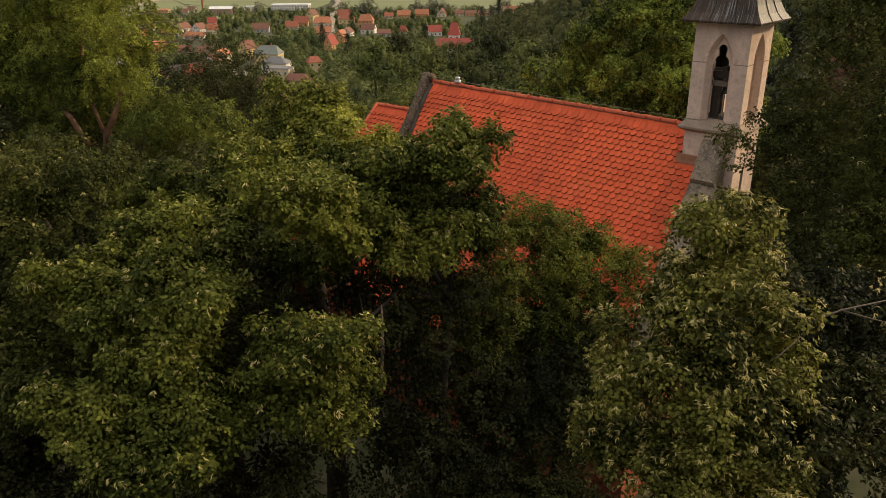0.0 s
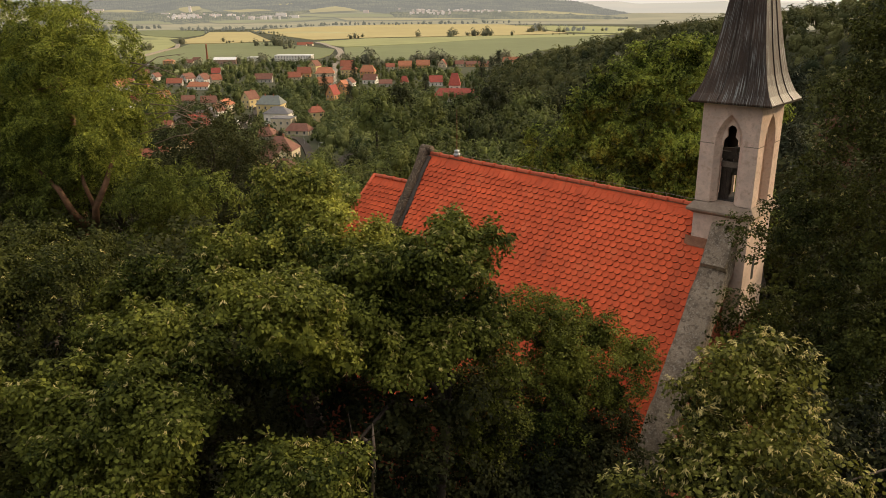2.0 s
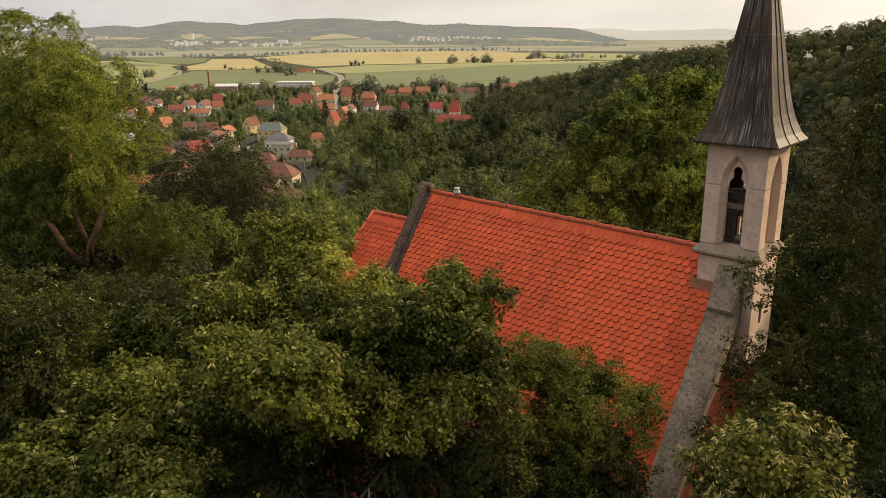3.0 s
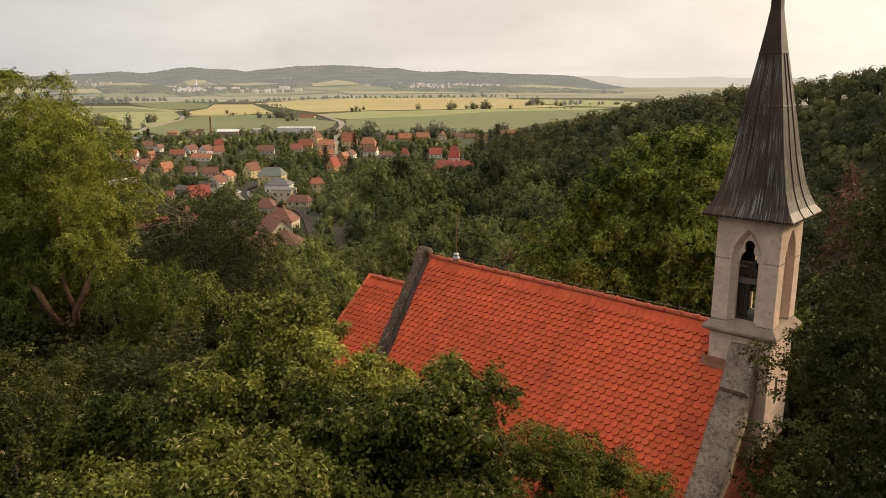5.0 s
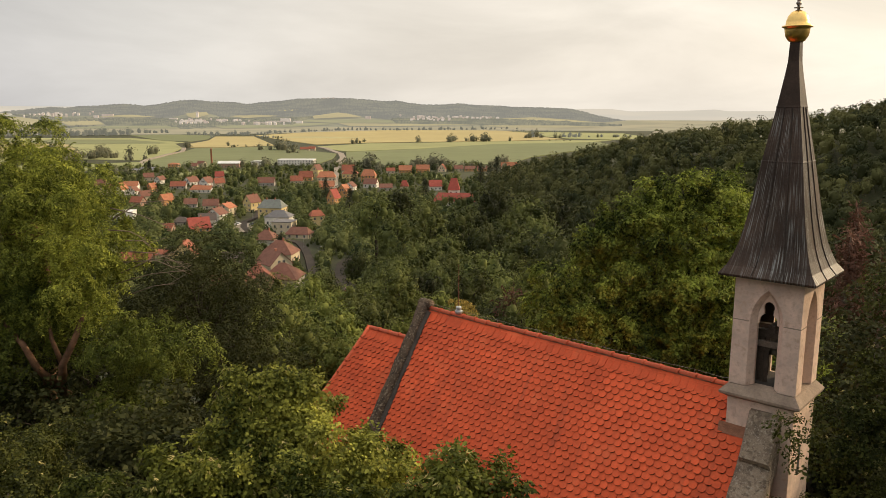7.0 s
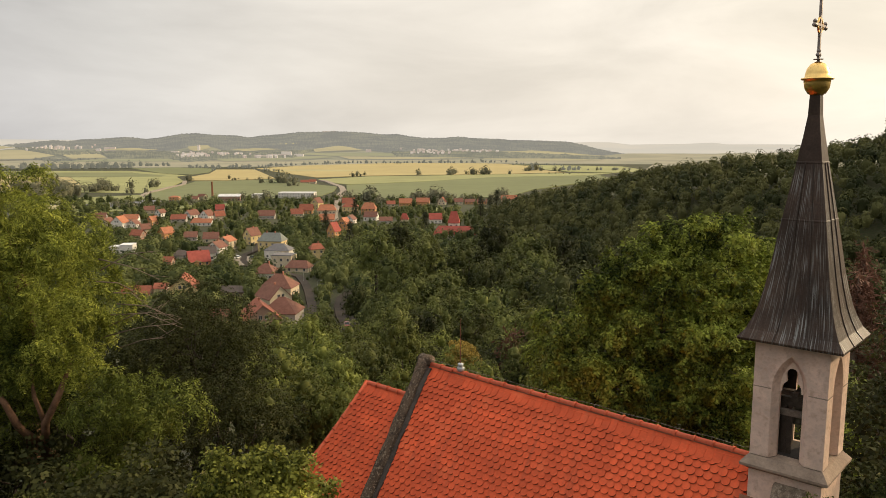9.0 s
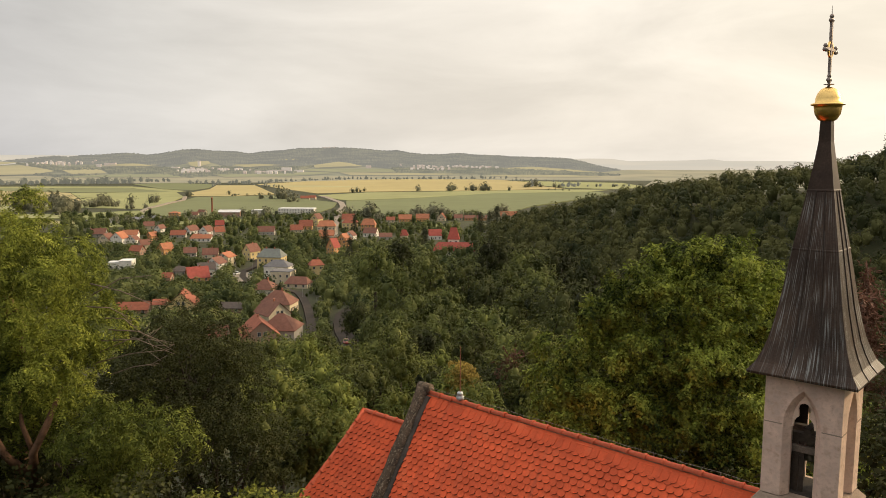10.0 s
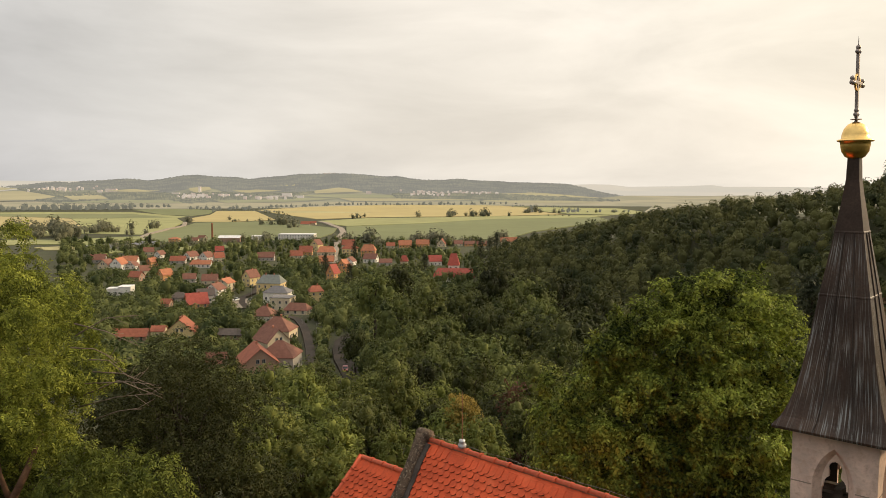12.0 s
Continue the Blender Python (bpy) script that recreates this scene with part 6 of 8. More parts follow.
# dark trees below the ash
# one by the tower is added, two raised, to keep sun off the gable
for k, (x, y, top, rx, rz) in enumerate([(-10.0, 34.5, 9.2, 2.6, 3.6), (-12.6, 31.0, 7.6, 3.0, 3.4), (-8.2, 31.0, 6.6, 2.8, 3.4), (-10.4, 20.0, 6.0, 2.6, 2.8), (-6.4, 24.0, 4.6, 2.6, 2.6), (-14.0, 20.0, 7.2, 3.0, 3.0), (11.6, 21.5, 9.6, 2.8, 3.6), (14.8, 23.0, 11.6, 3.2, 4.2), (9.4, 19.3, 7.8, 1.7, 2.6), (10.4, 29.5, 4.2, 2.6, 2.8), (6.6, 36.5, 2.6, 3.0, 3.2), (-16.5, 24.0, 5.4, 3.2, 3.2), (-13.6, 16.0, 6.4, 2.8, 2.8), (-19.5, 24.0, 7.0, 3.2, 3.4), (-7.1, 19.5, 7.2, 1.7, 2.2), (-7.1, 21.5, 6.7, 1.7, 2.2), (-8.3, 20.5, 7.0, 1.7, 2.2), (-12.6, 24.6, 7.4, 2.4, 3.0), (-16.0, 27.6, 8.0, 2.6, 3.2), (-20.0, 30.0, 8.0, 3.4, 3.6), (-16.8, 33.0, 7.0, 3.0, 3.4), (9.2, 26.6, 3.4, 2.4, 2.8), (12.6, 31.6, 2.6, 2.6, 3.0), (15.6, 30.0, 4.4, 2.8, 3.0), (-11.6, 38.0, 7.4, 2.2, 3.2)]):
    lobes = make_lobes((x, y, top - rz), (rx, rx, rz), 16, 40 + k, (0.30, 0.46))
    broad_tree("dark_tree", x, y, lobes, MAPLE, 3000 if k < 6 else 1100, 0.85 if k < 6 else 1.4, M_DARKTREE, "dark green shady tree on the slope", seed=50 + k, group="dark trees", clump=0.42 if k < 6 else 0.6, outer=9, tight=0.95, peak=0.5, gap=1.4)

bush = make_lobes((12.6, 28.5, 3.0), (2.4, 2.4, 2.4), 14, 95, (0.3, 0.44))
broad_tree("walnut_tree", 12.6, 28.5, bush, WALNUT, 2600, 0.9, M_WALNUT, "bright yellow-green young walnut behind the tower", seed=96, clump=0.5, outer=9)

# dead branch standing out of the linden
snag = Shape().tube([(-0.93, 10.0, 6.6), (-0.87, 10.0, 7.2), (-0.86, 9.98, 7.62), (-0.86, 9.98, 8.0)], [0.032, 0.028, 0.026, 0.010], 7)
snag.tube([(-0.865, 9.98, 7.60), (-0.93, 9.97, 7.72), (-1.02, 9.96, 7.80)], [0.024, 0.022, 0.018], 6)
whole("dead_branch", snag, M_DEADWOOD, "bare grey broken branch among the linden leaves", "branch", smooth=True)


# ---- wood between the chapel and the village ----
def unit_tree(name, seed, kinds, count, size, material, label, tall=1.0, lobes=15):
    """A tree with a crown of half width 1 whose top is at z = 0, to be copied at its true size."""
    gen = np.random.default_rng(seed)
    ls = make_lobes((0, 0, -tall), (1, 1, tall), lobes, seed, (0.24, 0.42), 0.9)
    ob = thing(name, pose(0, 0, 0), label, "tree", "wood below the chapel")
    g = Shape().tube([(0, 0, -8.5), (0.03, 0.0, -2.6), (0.0, 0.02, -1.3)], [0.10, 0.075, 0.05], 7)
    for l in ls[1:9]:
        g.tube([(0, 0, -1.6), tuple(l[:3])], [0.045, 0.012], 5)
    part("trunk", g, M_BARK, ob, smooth=True)
    p, d = clumped(ls, count, gen, 0.19, 1.25)
    inner, inner_way = inside_points(ls, count // 6, gen, 9)
    # leafy body of every bough
    cols, turns = 10, (0.3, 0.8, 1.3, 1.8, 2.4)
    ball = np.array([(math.cos(6.283 * i / cols) * math.sin(a), math.sin(6.283 * i / cols) * math.sin(a), math.cos(a)) for a in turns for i in range(cols)])
    quads = np.array([(b * cols + i, (b + 1) * cols + i, (b + 1) * cols + (i + 1) % cols, b * cols + (i + 1) % cols) for b in range(len(turns) - 1) for i in range(cols)])
    rounds = np.concatenate([np.array(l[:3]) + ball * np.array(l[3:6]) * gen.uniform(0.46, 0.68, (len(ball), 1)) for l in ls])
    round_faces = np.concatenate([quads + k * len(ball) for k in range(len(ls))])
    c, f = place_sprays(np.concatenate([p, inner]), np.concatenate([d, inner_way]), kinds, size * np.concatenate([gen.uniform(0.7, 1.3, len(p)), gen.uniform(2.0, 3.2, len(inner))]), gen, 0.4, 0.45, None, 0.22)
    c, f = np.concatenate([c, rounds]), np.concatenate([f, round_faces + len(c)])
    part("crown", bulk_mesh("crown", c, f, material), material, ob)
    return ob


small_tufts = [clump_spray(pick, 4, 0.60, 0.42, 0.4) for _ in range(6)]
LIGHT_MID = foliage("young_wood_leaf", (0.032, 0.050, 0.009), (0.205, 0.230, 0.040), 0.18, 1.4, 0.10, 0.32, 0.70, grain=0.05, vary=0.35)
BRIGHT_MID = foliage("bright_wood_leaf", (0.042, 0.066, 0.011), (0.235, 0.275, 0.046), 0.18, 1.4, 0.10, 0.32, 0.70, grain=0.05, vary=0.35)
SPREAD_MID = foliage("spreading_tree_leaf", (0.018, 0.029, 0.006), (0.150, 0.176, 0.035), 0.12, 1.6, 0.10, 0.34, 0.70, grain=0.05, vary=0.5)
DEEP_MID = foliage("deep_wood_leaf", (0.009, 0.014, 0.004), (0.072, 0.084, 0.019), 0.12, 1.6, 0.10, 0.34, 0.70, grain=0.05, vary=0.45)
WOOD_KINDS = [unit_tree("wood_tree", 71, small_tufts, 1800, 0.085, M_MID, "green deciduous tree in the wood below", 1.5),
              unit_tree("wood_tree", 72, small_tufts, 1800, 0.085, LIGHT_MID, "light green young tree in the wood below", 1.6),
              unit_tree("wood_tree", 73, small_tufts, 1800, 0.085, BRIGHT_MID, "bright green bushy tree in the wood below", 1.4),
              unit_tree("wood_tree", 74, small_tufts, 1800, 0.085, SPREAD_MID, "large spreading tree beside the village road", 1.4, 20),
              unit_tree("wood_tree", 75, small_tufts, 1800, 0.085, DEEP_MID, "dark green tree in the shaded wood", 1.5)]
own_place = {}


def plant(*rows):
    """Trees of the wood: x, y, top, half width of the crown, kind."""
    for x, y, top, r, k in rows:
        m = pose(x, y, top, 0, 0, (x * 37 + y * 11) % 360) @ Matrix.Diagonal((r, r, r * 1.05, 1))
        if k in own_place:
            copy_thing(WOOD_KINDS[k], m)
        else:
            own_place[k] = m


plant((-14.6, 61.1, 1.2, 1.9, 0), (-12.9, 63.0, 1.2, 1.7, 1), (-10.0, 59.1, 2.2, 1.8, 2), (-10.9, 71.2, -0.2, 1.9, 0), (-7.6, 61.0, 1.1, 1.6, 1), (-6.6, 66.9, -0.5, 1.6, 2), (-4.4, 63.2, 2.2, 2.0, 0), (-2.6, 50.7, 4.0, 1.2, 1))
plant((-6.7, 46.1, 3.9, 1.8, 2), (-4.8, 45.0, 4.0, 1.7, 0), (-8.4, 43.0, 4.4, 1.7, 1), (-9.5, 40.9, 4.6, 1.5, 2), (-3.4, 42.9, 4.3, 1.5, 0), (-5.5, 34.8, 5.3, 1.4, 1), (-3.8, 33.7, 5.3, 1.2, 2), (-7.0, 33.8, 5.2, 1.3, 0))
plant((-12.7, 48.9, 3.2, 1.5, 1), (-2.0, 38.7, 4.5, 1.1, 2), (-10.7, 38.9, 4.5, 1.5, 0), (-16.0, 47.0, 5.2, 1.6, 4), (-16.4, 43.0, 5.2, 1.6, 4), (-20.1, 76.1, -1.9, 1.9, 1), (-5.1, 52.8, 2.1, 1.4, 1), (-3.7, 117.8, -5.0, 4.6, 3))
plant((-9.2, 153.0, -6.3, 5.1, 3), (-3.3, 183.1, -8.0, 5.1, 0), (4.8, 153.0, -5.4, 5.1, 3), (5.3, 102.6, -4.1, 4.4, 3), (1.1, 106.9, -5.5, 3.1, 0), (12.4, 122.5, -5.2, 4.2, 3), (17.6, 113.2, -2.8, 5.3, 4), (21.2, 193.9, -7.9, 6.5, 3))
plant((29.6, 203.3, -9.5, 5.4, 4), (33.6, 173.5, -7.5, 5.9, 4), (-20.9, 233.7, -12.0, 6.2, 3), (-27.0, 236.0, -30.0, 4.6, 4), (-15.2, 263.4, -13.4, 5.6, 4), (16.9, 263.9, -13.0, 6.6, 4), (14.0, 173.1, -9.3, 5.2, 3), (27.4, 122.2, -5.2, 3.7, 3))
plant((2.6, 76.4, -1.3, 2.3, 0), (6.6, 79.5, -2.1, 2.6, 3), (7.0, 59.2, 2.8, 2.1, 1), (7.5, 50.9, 3.0, 1.4, 2), (-1.3, 96.8, -4.9, 3.0, 3), (-6.7, 112.0, -6.6, 3.3, 3), (5.2, 52.9, 1.9, 1.6, 0), (2.0, 45.9, 2.7, 1.5, 2))
plant((0.1, 44.7, 2.2, 1.2, 0), (5.6, 42.9, 3.7, 1.5, 1), (12.6, 67.2, 0.9, 2.1, 3), (-2.5, 81.3, -2.5, 2.2, 4), (-9.9, 121.5, -8.7, 2.5, 3), (23.2, 96.8, -3.4, 3.1, 4))
plant((33.8, 122.4, -5.2, 4.0, 4), (40.2, 112.7, -3.4, 4.5, 4), (42.5, 97.4, -0.7, 4.0, 4), (39.9, 82.4, -0.3, 4.1, 4), (46.1, 87.4, 1.1, 4.1, 4), (27.2, 86.9, -2.5, 3.1, 3), (23.4, 53.5, 2.1, 2.5, 4), (22.7, 46.3, 2.3, 2.2, 2))
plant((0.4, 127.1, -6.1, 3.5, 3), (8.5, 142.4, -7.3, 4.0, 4), (19.5, 157.7, -8.2, 4.4, 3), (14.4, 96.8, -3.4, 3.0, 3), (23.1, 111.9, -5.8, 3.2, 4), (-2.7, 63.0, -0.4, 1.7, 2), (-5.1, 40.7, 4.5, 1.2, 2))
plant((3.5, 60.0, -0.5, 2.0, 4), (5.5, 66.0, -1.5, 2.2, 4), (0.5, 56.0, 0.5, 1.8, 2), (8.5, 70.0, -1.0, 2.4, 4), (-0.5, 72.0, -2.5, 2.0, 2), (4.5, 72.0, -2.4, 2.0, 0), (9.8, 58.0, 2.0, 2.0, 1), (11.5, 62.0, 1.5, 2.2, 4), (1.6, 64.0, -2.4, 1.6, 1))
plant((-1.0, 60.0, -0.6, 1.5, 4), (3.0, 52.0, 0.9, 1.5, 4), (-8.6, 52.0, 1.4, 1.8, 4), (-11.6, 55.0, 1.0, 1.9, 4), (-8.0, 68.0, -1.8, 2.0, 4), (14.0, 76.0, -0.6, 2.6, 4), (10.0, 88.0, -3.4, 2.8, 4), (17.5, 84.0, -2.0, 2.6, 0))
plant((7.0, 60.0, 2.2, 2.0, 2), (7.9, 52.0, 2.6, 1.7, 1), (-4.2, 70.0, -0.6, 2.0, 2), (-6.4, 62.0, 0.4, 1.8, 1), (-1.2, 66.0, -1.5, 1.7, 0))
for k, m in own_place.items():
    WOOD_KINDS[k].matrix_world = m



def conifer(x, y, z0, height, r, material, label, seed, tiers=13, count=420, name="spruce", scale=1.0):
    """A spruce: a straight stem with drooping tiers of needle boughs."""
    gen = np.random.default_rng(seed)
    ob = thing(name, pose(x, y, z0), label, "tree", "conifers")
    g = Shape().tube([(0, 0, -0.5), (0, 0, height * 0.5), (0, 0, height)], [0.022 * height, 0.013 * height, 0.02], 7)
    q = random.Random(seed)
    for i in range(tiers):
        u = 0.12 + 0.85 * i / tiers
        for b in range(4):
            a = q.uniform(0, 6.28)
            l = r * (1 - u) ** 0.8
            g.tube([(0, 0, height * u), (l * math.cos(a), l * math.sin(a), height * u - 0.25 * l)], [0.035, 0.012], 4)
    part("trunk", g, M_DEADWOOD if material is M_BROWN else M_BARK, ob)
    u = gen.random(count) ** 0.8
    a = gen.random(count) * 6.283
    l = r * (1 - u) ** 0.85 * gen.uniform(0.35, 1.05, count) + 0.1
    p = np.stack([l * np.cos(a), l * np.sin(a), height * (0.10 + 0.90 * u) - 0.2 * l], 1)
    way = np.stack([np.cos(a), np.sin(a), -0.45 + 0 * a], 1) + gen.normal(0, 0.25, (count, 3))
    c, f = place_sprays(p, way, NEEDLE, scale * gen.uniform(0.7, 1.2, count), gen)
    part("crown", bulk_mesh("crown", c, f, material), material, ob)
    return ob


for k, (x, y, top, r, mat, label) in enumerate([
        (26.5, 52, 6.6, 2.6, M_BROWN, "dead brown spruce standing behind the tower"), (29.0, 56, 7.6, 2.4, M_BROWN, "dead brown spruce standing behind the tower"), (24.0, 56, 4.6, 2.4, M_CONIFER, "dark spruce behind the tower"),
        (32.0, 54, 7.8, 2.8, M_BROWN, "dead brown spruce standing behind the tower"), (35.0, 60, 9.0, 3.0, M_CONIFER, "dark spruce behind the tower"), (29.5, 66, 8.0, 3.0, M_CONIFER, "dark spruce behind the tower"),
        (37.0, 55, 8.4, 2.6, M_BROWN, "dead brown spruce standing behind the tower"), (27.8, 50, 5.6, 2.2, M_BROWN, "dead brown spruce standing behind the tower"), (30.4, 52, 6.8, 2.3, M_BROWN, "dead brown spruce standing behind the tower"), (33.6, 50, 6.4, 2.4, M_BROWN, "dead brown spruce standing behind the tower"), (4.8, 57, 1.3, 1.7, M_BROWN, "small browning larch in the wood"), (31.0, 49, 4.6, 2.2, M_CONIFER, "dark spruce behind the tower")]):
    z0 = ground_height(x, y)
    conifer(x, y, z0, top - z0, r * (0.75 if mat is M_BROWN else 1.0), mat, label, 300 + k, 34 if mat is M_BROWN else 15, 330 if mat is M_BROWN else 650, "spruce", 0.8 if mat is M_BROWN else 1.0)
for k, (x, y, tall, r) in enumerate([(-69, 321, 9.5, 2.2), (-76, 655, 18, 5.0), (-306, 800, 15, 4.0), (-14, 560, 15, 4.5), (27, 575, 19, 6.0), (33, 560, 17, 5.5), (-84, 545, 17, 4.5), (-58, 470, 17, 4.5), (40, 590, 18, 5.5), (62, 232, 16, 4.0), (70, 262, 16, 4.2), (52, 250, 15, 4.0), (200, 352, 20, 3.6)]):
    conifer(x, y, ground_height(x, y), tall, r, M_CONIFER, "dark spruce standing among the trees", 330 + k, 12, 300, "spruce", 1.6)
golden = make_lobes((1.4, 56.0, -0.9), (1.15, 1.1, 1.9), 12, 91, (0.3, 0.45))
broad_tree("golden_shrub", 1.4, 56.0, golden, CLUMP, 1100, 0.24, M_YELLOW, "small golden-leaved tree in the wood", seed=92, girth=0.10, outer=9, clump=0.3)


# ---- far woods, one mass of crowns each ----
big_tufts = [flat_spray(pick, 4, 0.80, 1.1) for _ in range(8)]


def woods(name, trees, per_tree, material, label, seed, size=1.0, core_size=(0.48, 0.74)):
    """Many far trees as one mass: x, y, top, radius of each."""
    gen = np.random.default_rng(seed)
    t = np.array(trees)
    n = len(t) * per_tree
    idx = np.repeat(np.arange(len(t)), per_tree)
    # every crown has a top and six side bunches
    bunch = gen.integers(0, 8, n)
    turn = bunch * 1.05 + (t[idx, 0] * 7.3 + t[idx, 1] * 3.1) % 6.28
    side = np.where(bunch < 2, 0.18, 0.62 + 0.08 * np.sin(bunch * 2.3 + t[idx, 0]))
    lift = np.where(bunch < 2, 0.55, -0.05 + 0.30 * np.sin(bunch * 1.7 + t[idx, 1]))
    wide = np.where(bunch < 2, 0.55, 0.44)
    d = gen.normal(0, 1, (n, 3))
    d[:, 2] = np.abs(d[:, 2]) - 0.25
    d /= np.linalg.norm(d, axis=1, keepdims=True)
    r = t[idx, 3]
    tall = r * 1.15
    p = np.stack([t[idx, 0] + r * (side * np.cos(turn) + wide * d[:, 0]), t[idx, 1] + r * (side * np.sin(turn) + wide * d[:, 1]), t[idx, 2] - tall + tall * (lift + wide * 0.9 * d[:, 2])], 1)
    d[:, 0] += 0.5 * side * np.cos(turn)
    d[:, 1] += 0.5 * side * np.sin(turn)
    order = []
    c, f = place_sprays(p, d, big_tufts, size * 0.145 * r * gen.uniform(0.7, 1.3, n), gen, 0.4, 0.25, order, 0.13)
    green = gen.random(len(t))
    # a dark lumpy mass within each crown
    cols, bands = 9, 4
    core = np.array([(math.cos(6.283 * i / cols) * math.sin(a), math.sin(6.283 * i / cols) * math.sin(a), math.cos(a) * (0.95 if a < 1.6 else 2.4)) for a in (0.22, 0.75, 1.25, 1.75, 2.3) for i in range(cols)])
    ring_faces = np.array([(b * cols + i, b * cols + (i + 1) % cols, (b + 1) * cols + (i + 1) % cols, (b + 1) * cols + i) for b in range(bands) for i in range(cols)])
    rr = t[:, 3][:, None, None] * gen.uniform(*core_size, (len(t), len(core), 1))
    mass = np.stack([t[:, 0], t[:, 1], t[:, 2] - t[:, 3] * 1.0], 1)[:, None, :] + core[None] * rr
    f2 = (ring_faces[None] + (np.arange(len(t)) * len(core))[:, None, None] + len(c)).reshape(-1, 4)
    c, f = np.concatenate([c, mass.reshape(-1, 3)]), np.concatenate([f, f2])
    mesh = bulk_mesh(name, c, f, material)
    # every tree has a green of its own
    own = mesh.attributes.new("tree", "FLOAT", "POINT")
    own.data.foreach_set("value", np.concatenate([green[idx[np.concatenate(order)]], np.repeat(green, len(core))]).astype(np.float32))
    whole(name, mesh, material, label, "woods", kind="stuff")


q = random.Random(8)
hill, spots = [], np.zeros((0, 3))
for k in range(20000):
    x, y = q.uniform(2, 430), q.uniform(115, 560)
    line = 530 - 0.9 * x
    if y > line + 25 or y < 0.9 * x - 40:
        continue
    if x < 30 and (y > 330 or x < (y - 150) * 0.16 - 12):
        continue
    r = q.uniform(2.6, 5.6)
    if (np.hypot(spots[:, 0] - x, spots[:, 1] - y) < 0.56 * (spots[:, 2] + r)).any():
        continue
    spots = np.vstack([spots, (x, y, r)])
    hill.append((x, y, ground_height(x, y) + q.uniform(9.6, 12.4) + r * 0.65, r))
woods("hill_wood", hill, 78, M_FAR, "dense dark mixed wood covering the hillside", 61, 1.05, (0.40, 0.66))

# unseen wood added behind and beside the camera, to shut out sky and sun there
q = random.Random(28)
behind = []
while len(behind) < 260:
    x, y = q.uniform(-60, 60), q.uniform(-60, 24)
    if y > -7 and -17 < x < 12 or y > -7 and abs(x) < 22 and y > 11:
        continue
    r = q.uniform(2.6, 4.2)
    tall = q.uniform(8.5, 10.5) if x > 0 and y > -8 else q.uniform(14, 19)
    behind.append((x, y, ground_height(x, y) + tall + (6 if y < -12 else 0), r))
woods("unseen_rear_wood", behind, 34, M_FAR, "unseen trees added round the camera to block light", 66, 1.4)


# ---- village ----
def plaster(name, c):
    return surface(name, c, 0.92, 0.15, 0.6, 6, 0.15)


def clay(name, c):
    return surface(name, c, 0.85, 0.22, 0.7, 9, 0.4)


WALLS = {"cream": plaster("cream_wall", (0.62, 0.52, 0.36)), "white": plaster("white_wall", (0.76, 0.71, 0.63)), "yellow": plaster("yellow_wall", (0.66, 0.51, 0.25)), "orange": plaster("orange_wall", (0.60, 0.32, 0.14)),
         "grey": plaster("grey_wall", (0.42, 0.38, 0.33)), "brick": plaster("brick_wall", (0.38, 0.24, 0.17)), "wood": plaster("board_wall", (0.20, 0.14, 0.10))}
ROOFS = {"red": clay("red_roof", (0.31, 0.105, 0.060)), "brown": clay("brown_roof", (0.215, 0.098, 0.066)), "orange": clay("orange_roof", (0.42, 0.165, 0.085)), "crimson": clay("crimson_roof", (0.36, 0.085, 0.060)),
         "grey": clay("grey_roof", (0.18, 0.17, 0.165)), "green": clay("grey_green_roof", (0.20, 0.21, 0.18)), "dark": clay("dark_roof", (0.12, 0.095, 0.08)), "white": clay("white_roof", (0.74, 0.72, 0.68))}
M_PANE = surface("window_glass", (0.03, 0.035, 0.045), 0.15, 0.2, 2, 10, 0.0, specular=0.6)
M_FRAME = surface("window_paint", (0.45, 0.42, 0.37), 0.6, 0.1)
M_CHIMNEY = surface("chimney_brick", (0.40, 0.16, 0.10), 0.9, 0.3, 3, 14, 0.4)
M_ASPHALT = surface("asphalt", (0.070, 0.058, 0.048), 0.98, 0.2, 0.2, 3, 0.3, specular=0.08)
M_VERGE = surface("gravel_verge", (0.30, 0.25, 0.19), 0.95, 0.25, 0.3, 4, 0.4)

win_frame = Shape().box((-0.55, 0, -0.70), (0.55, 0.09, -0.60)).box((-0.55, 0, 0.60), (0.55, 0.09, 0.70)).box((-0.55, 0, -0.6), (-0.46, 0.09, 0.6)).box((0.46, 0, -0.6), (0.55, 0.09, 0.6)).box((-0.035, 0, -0.6), (0.035, 0.08, 0.6)).mesh("window", M_FRAME)
win_pane = Shape().box((-0.47, 0.0, -0.61), (0.47, 0.045, 0.61)).mesh("pane", M_PANE)


def window_at(parent, m):
    w = part("window", win_frame, M_FRAME, parent, at=m)
    part("pane", win_pane, M_PANE, w)


BUILT = []


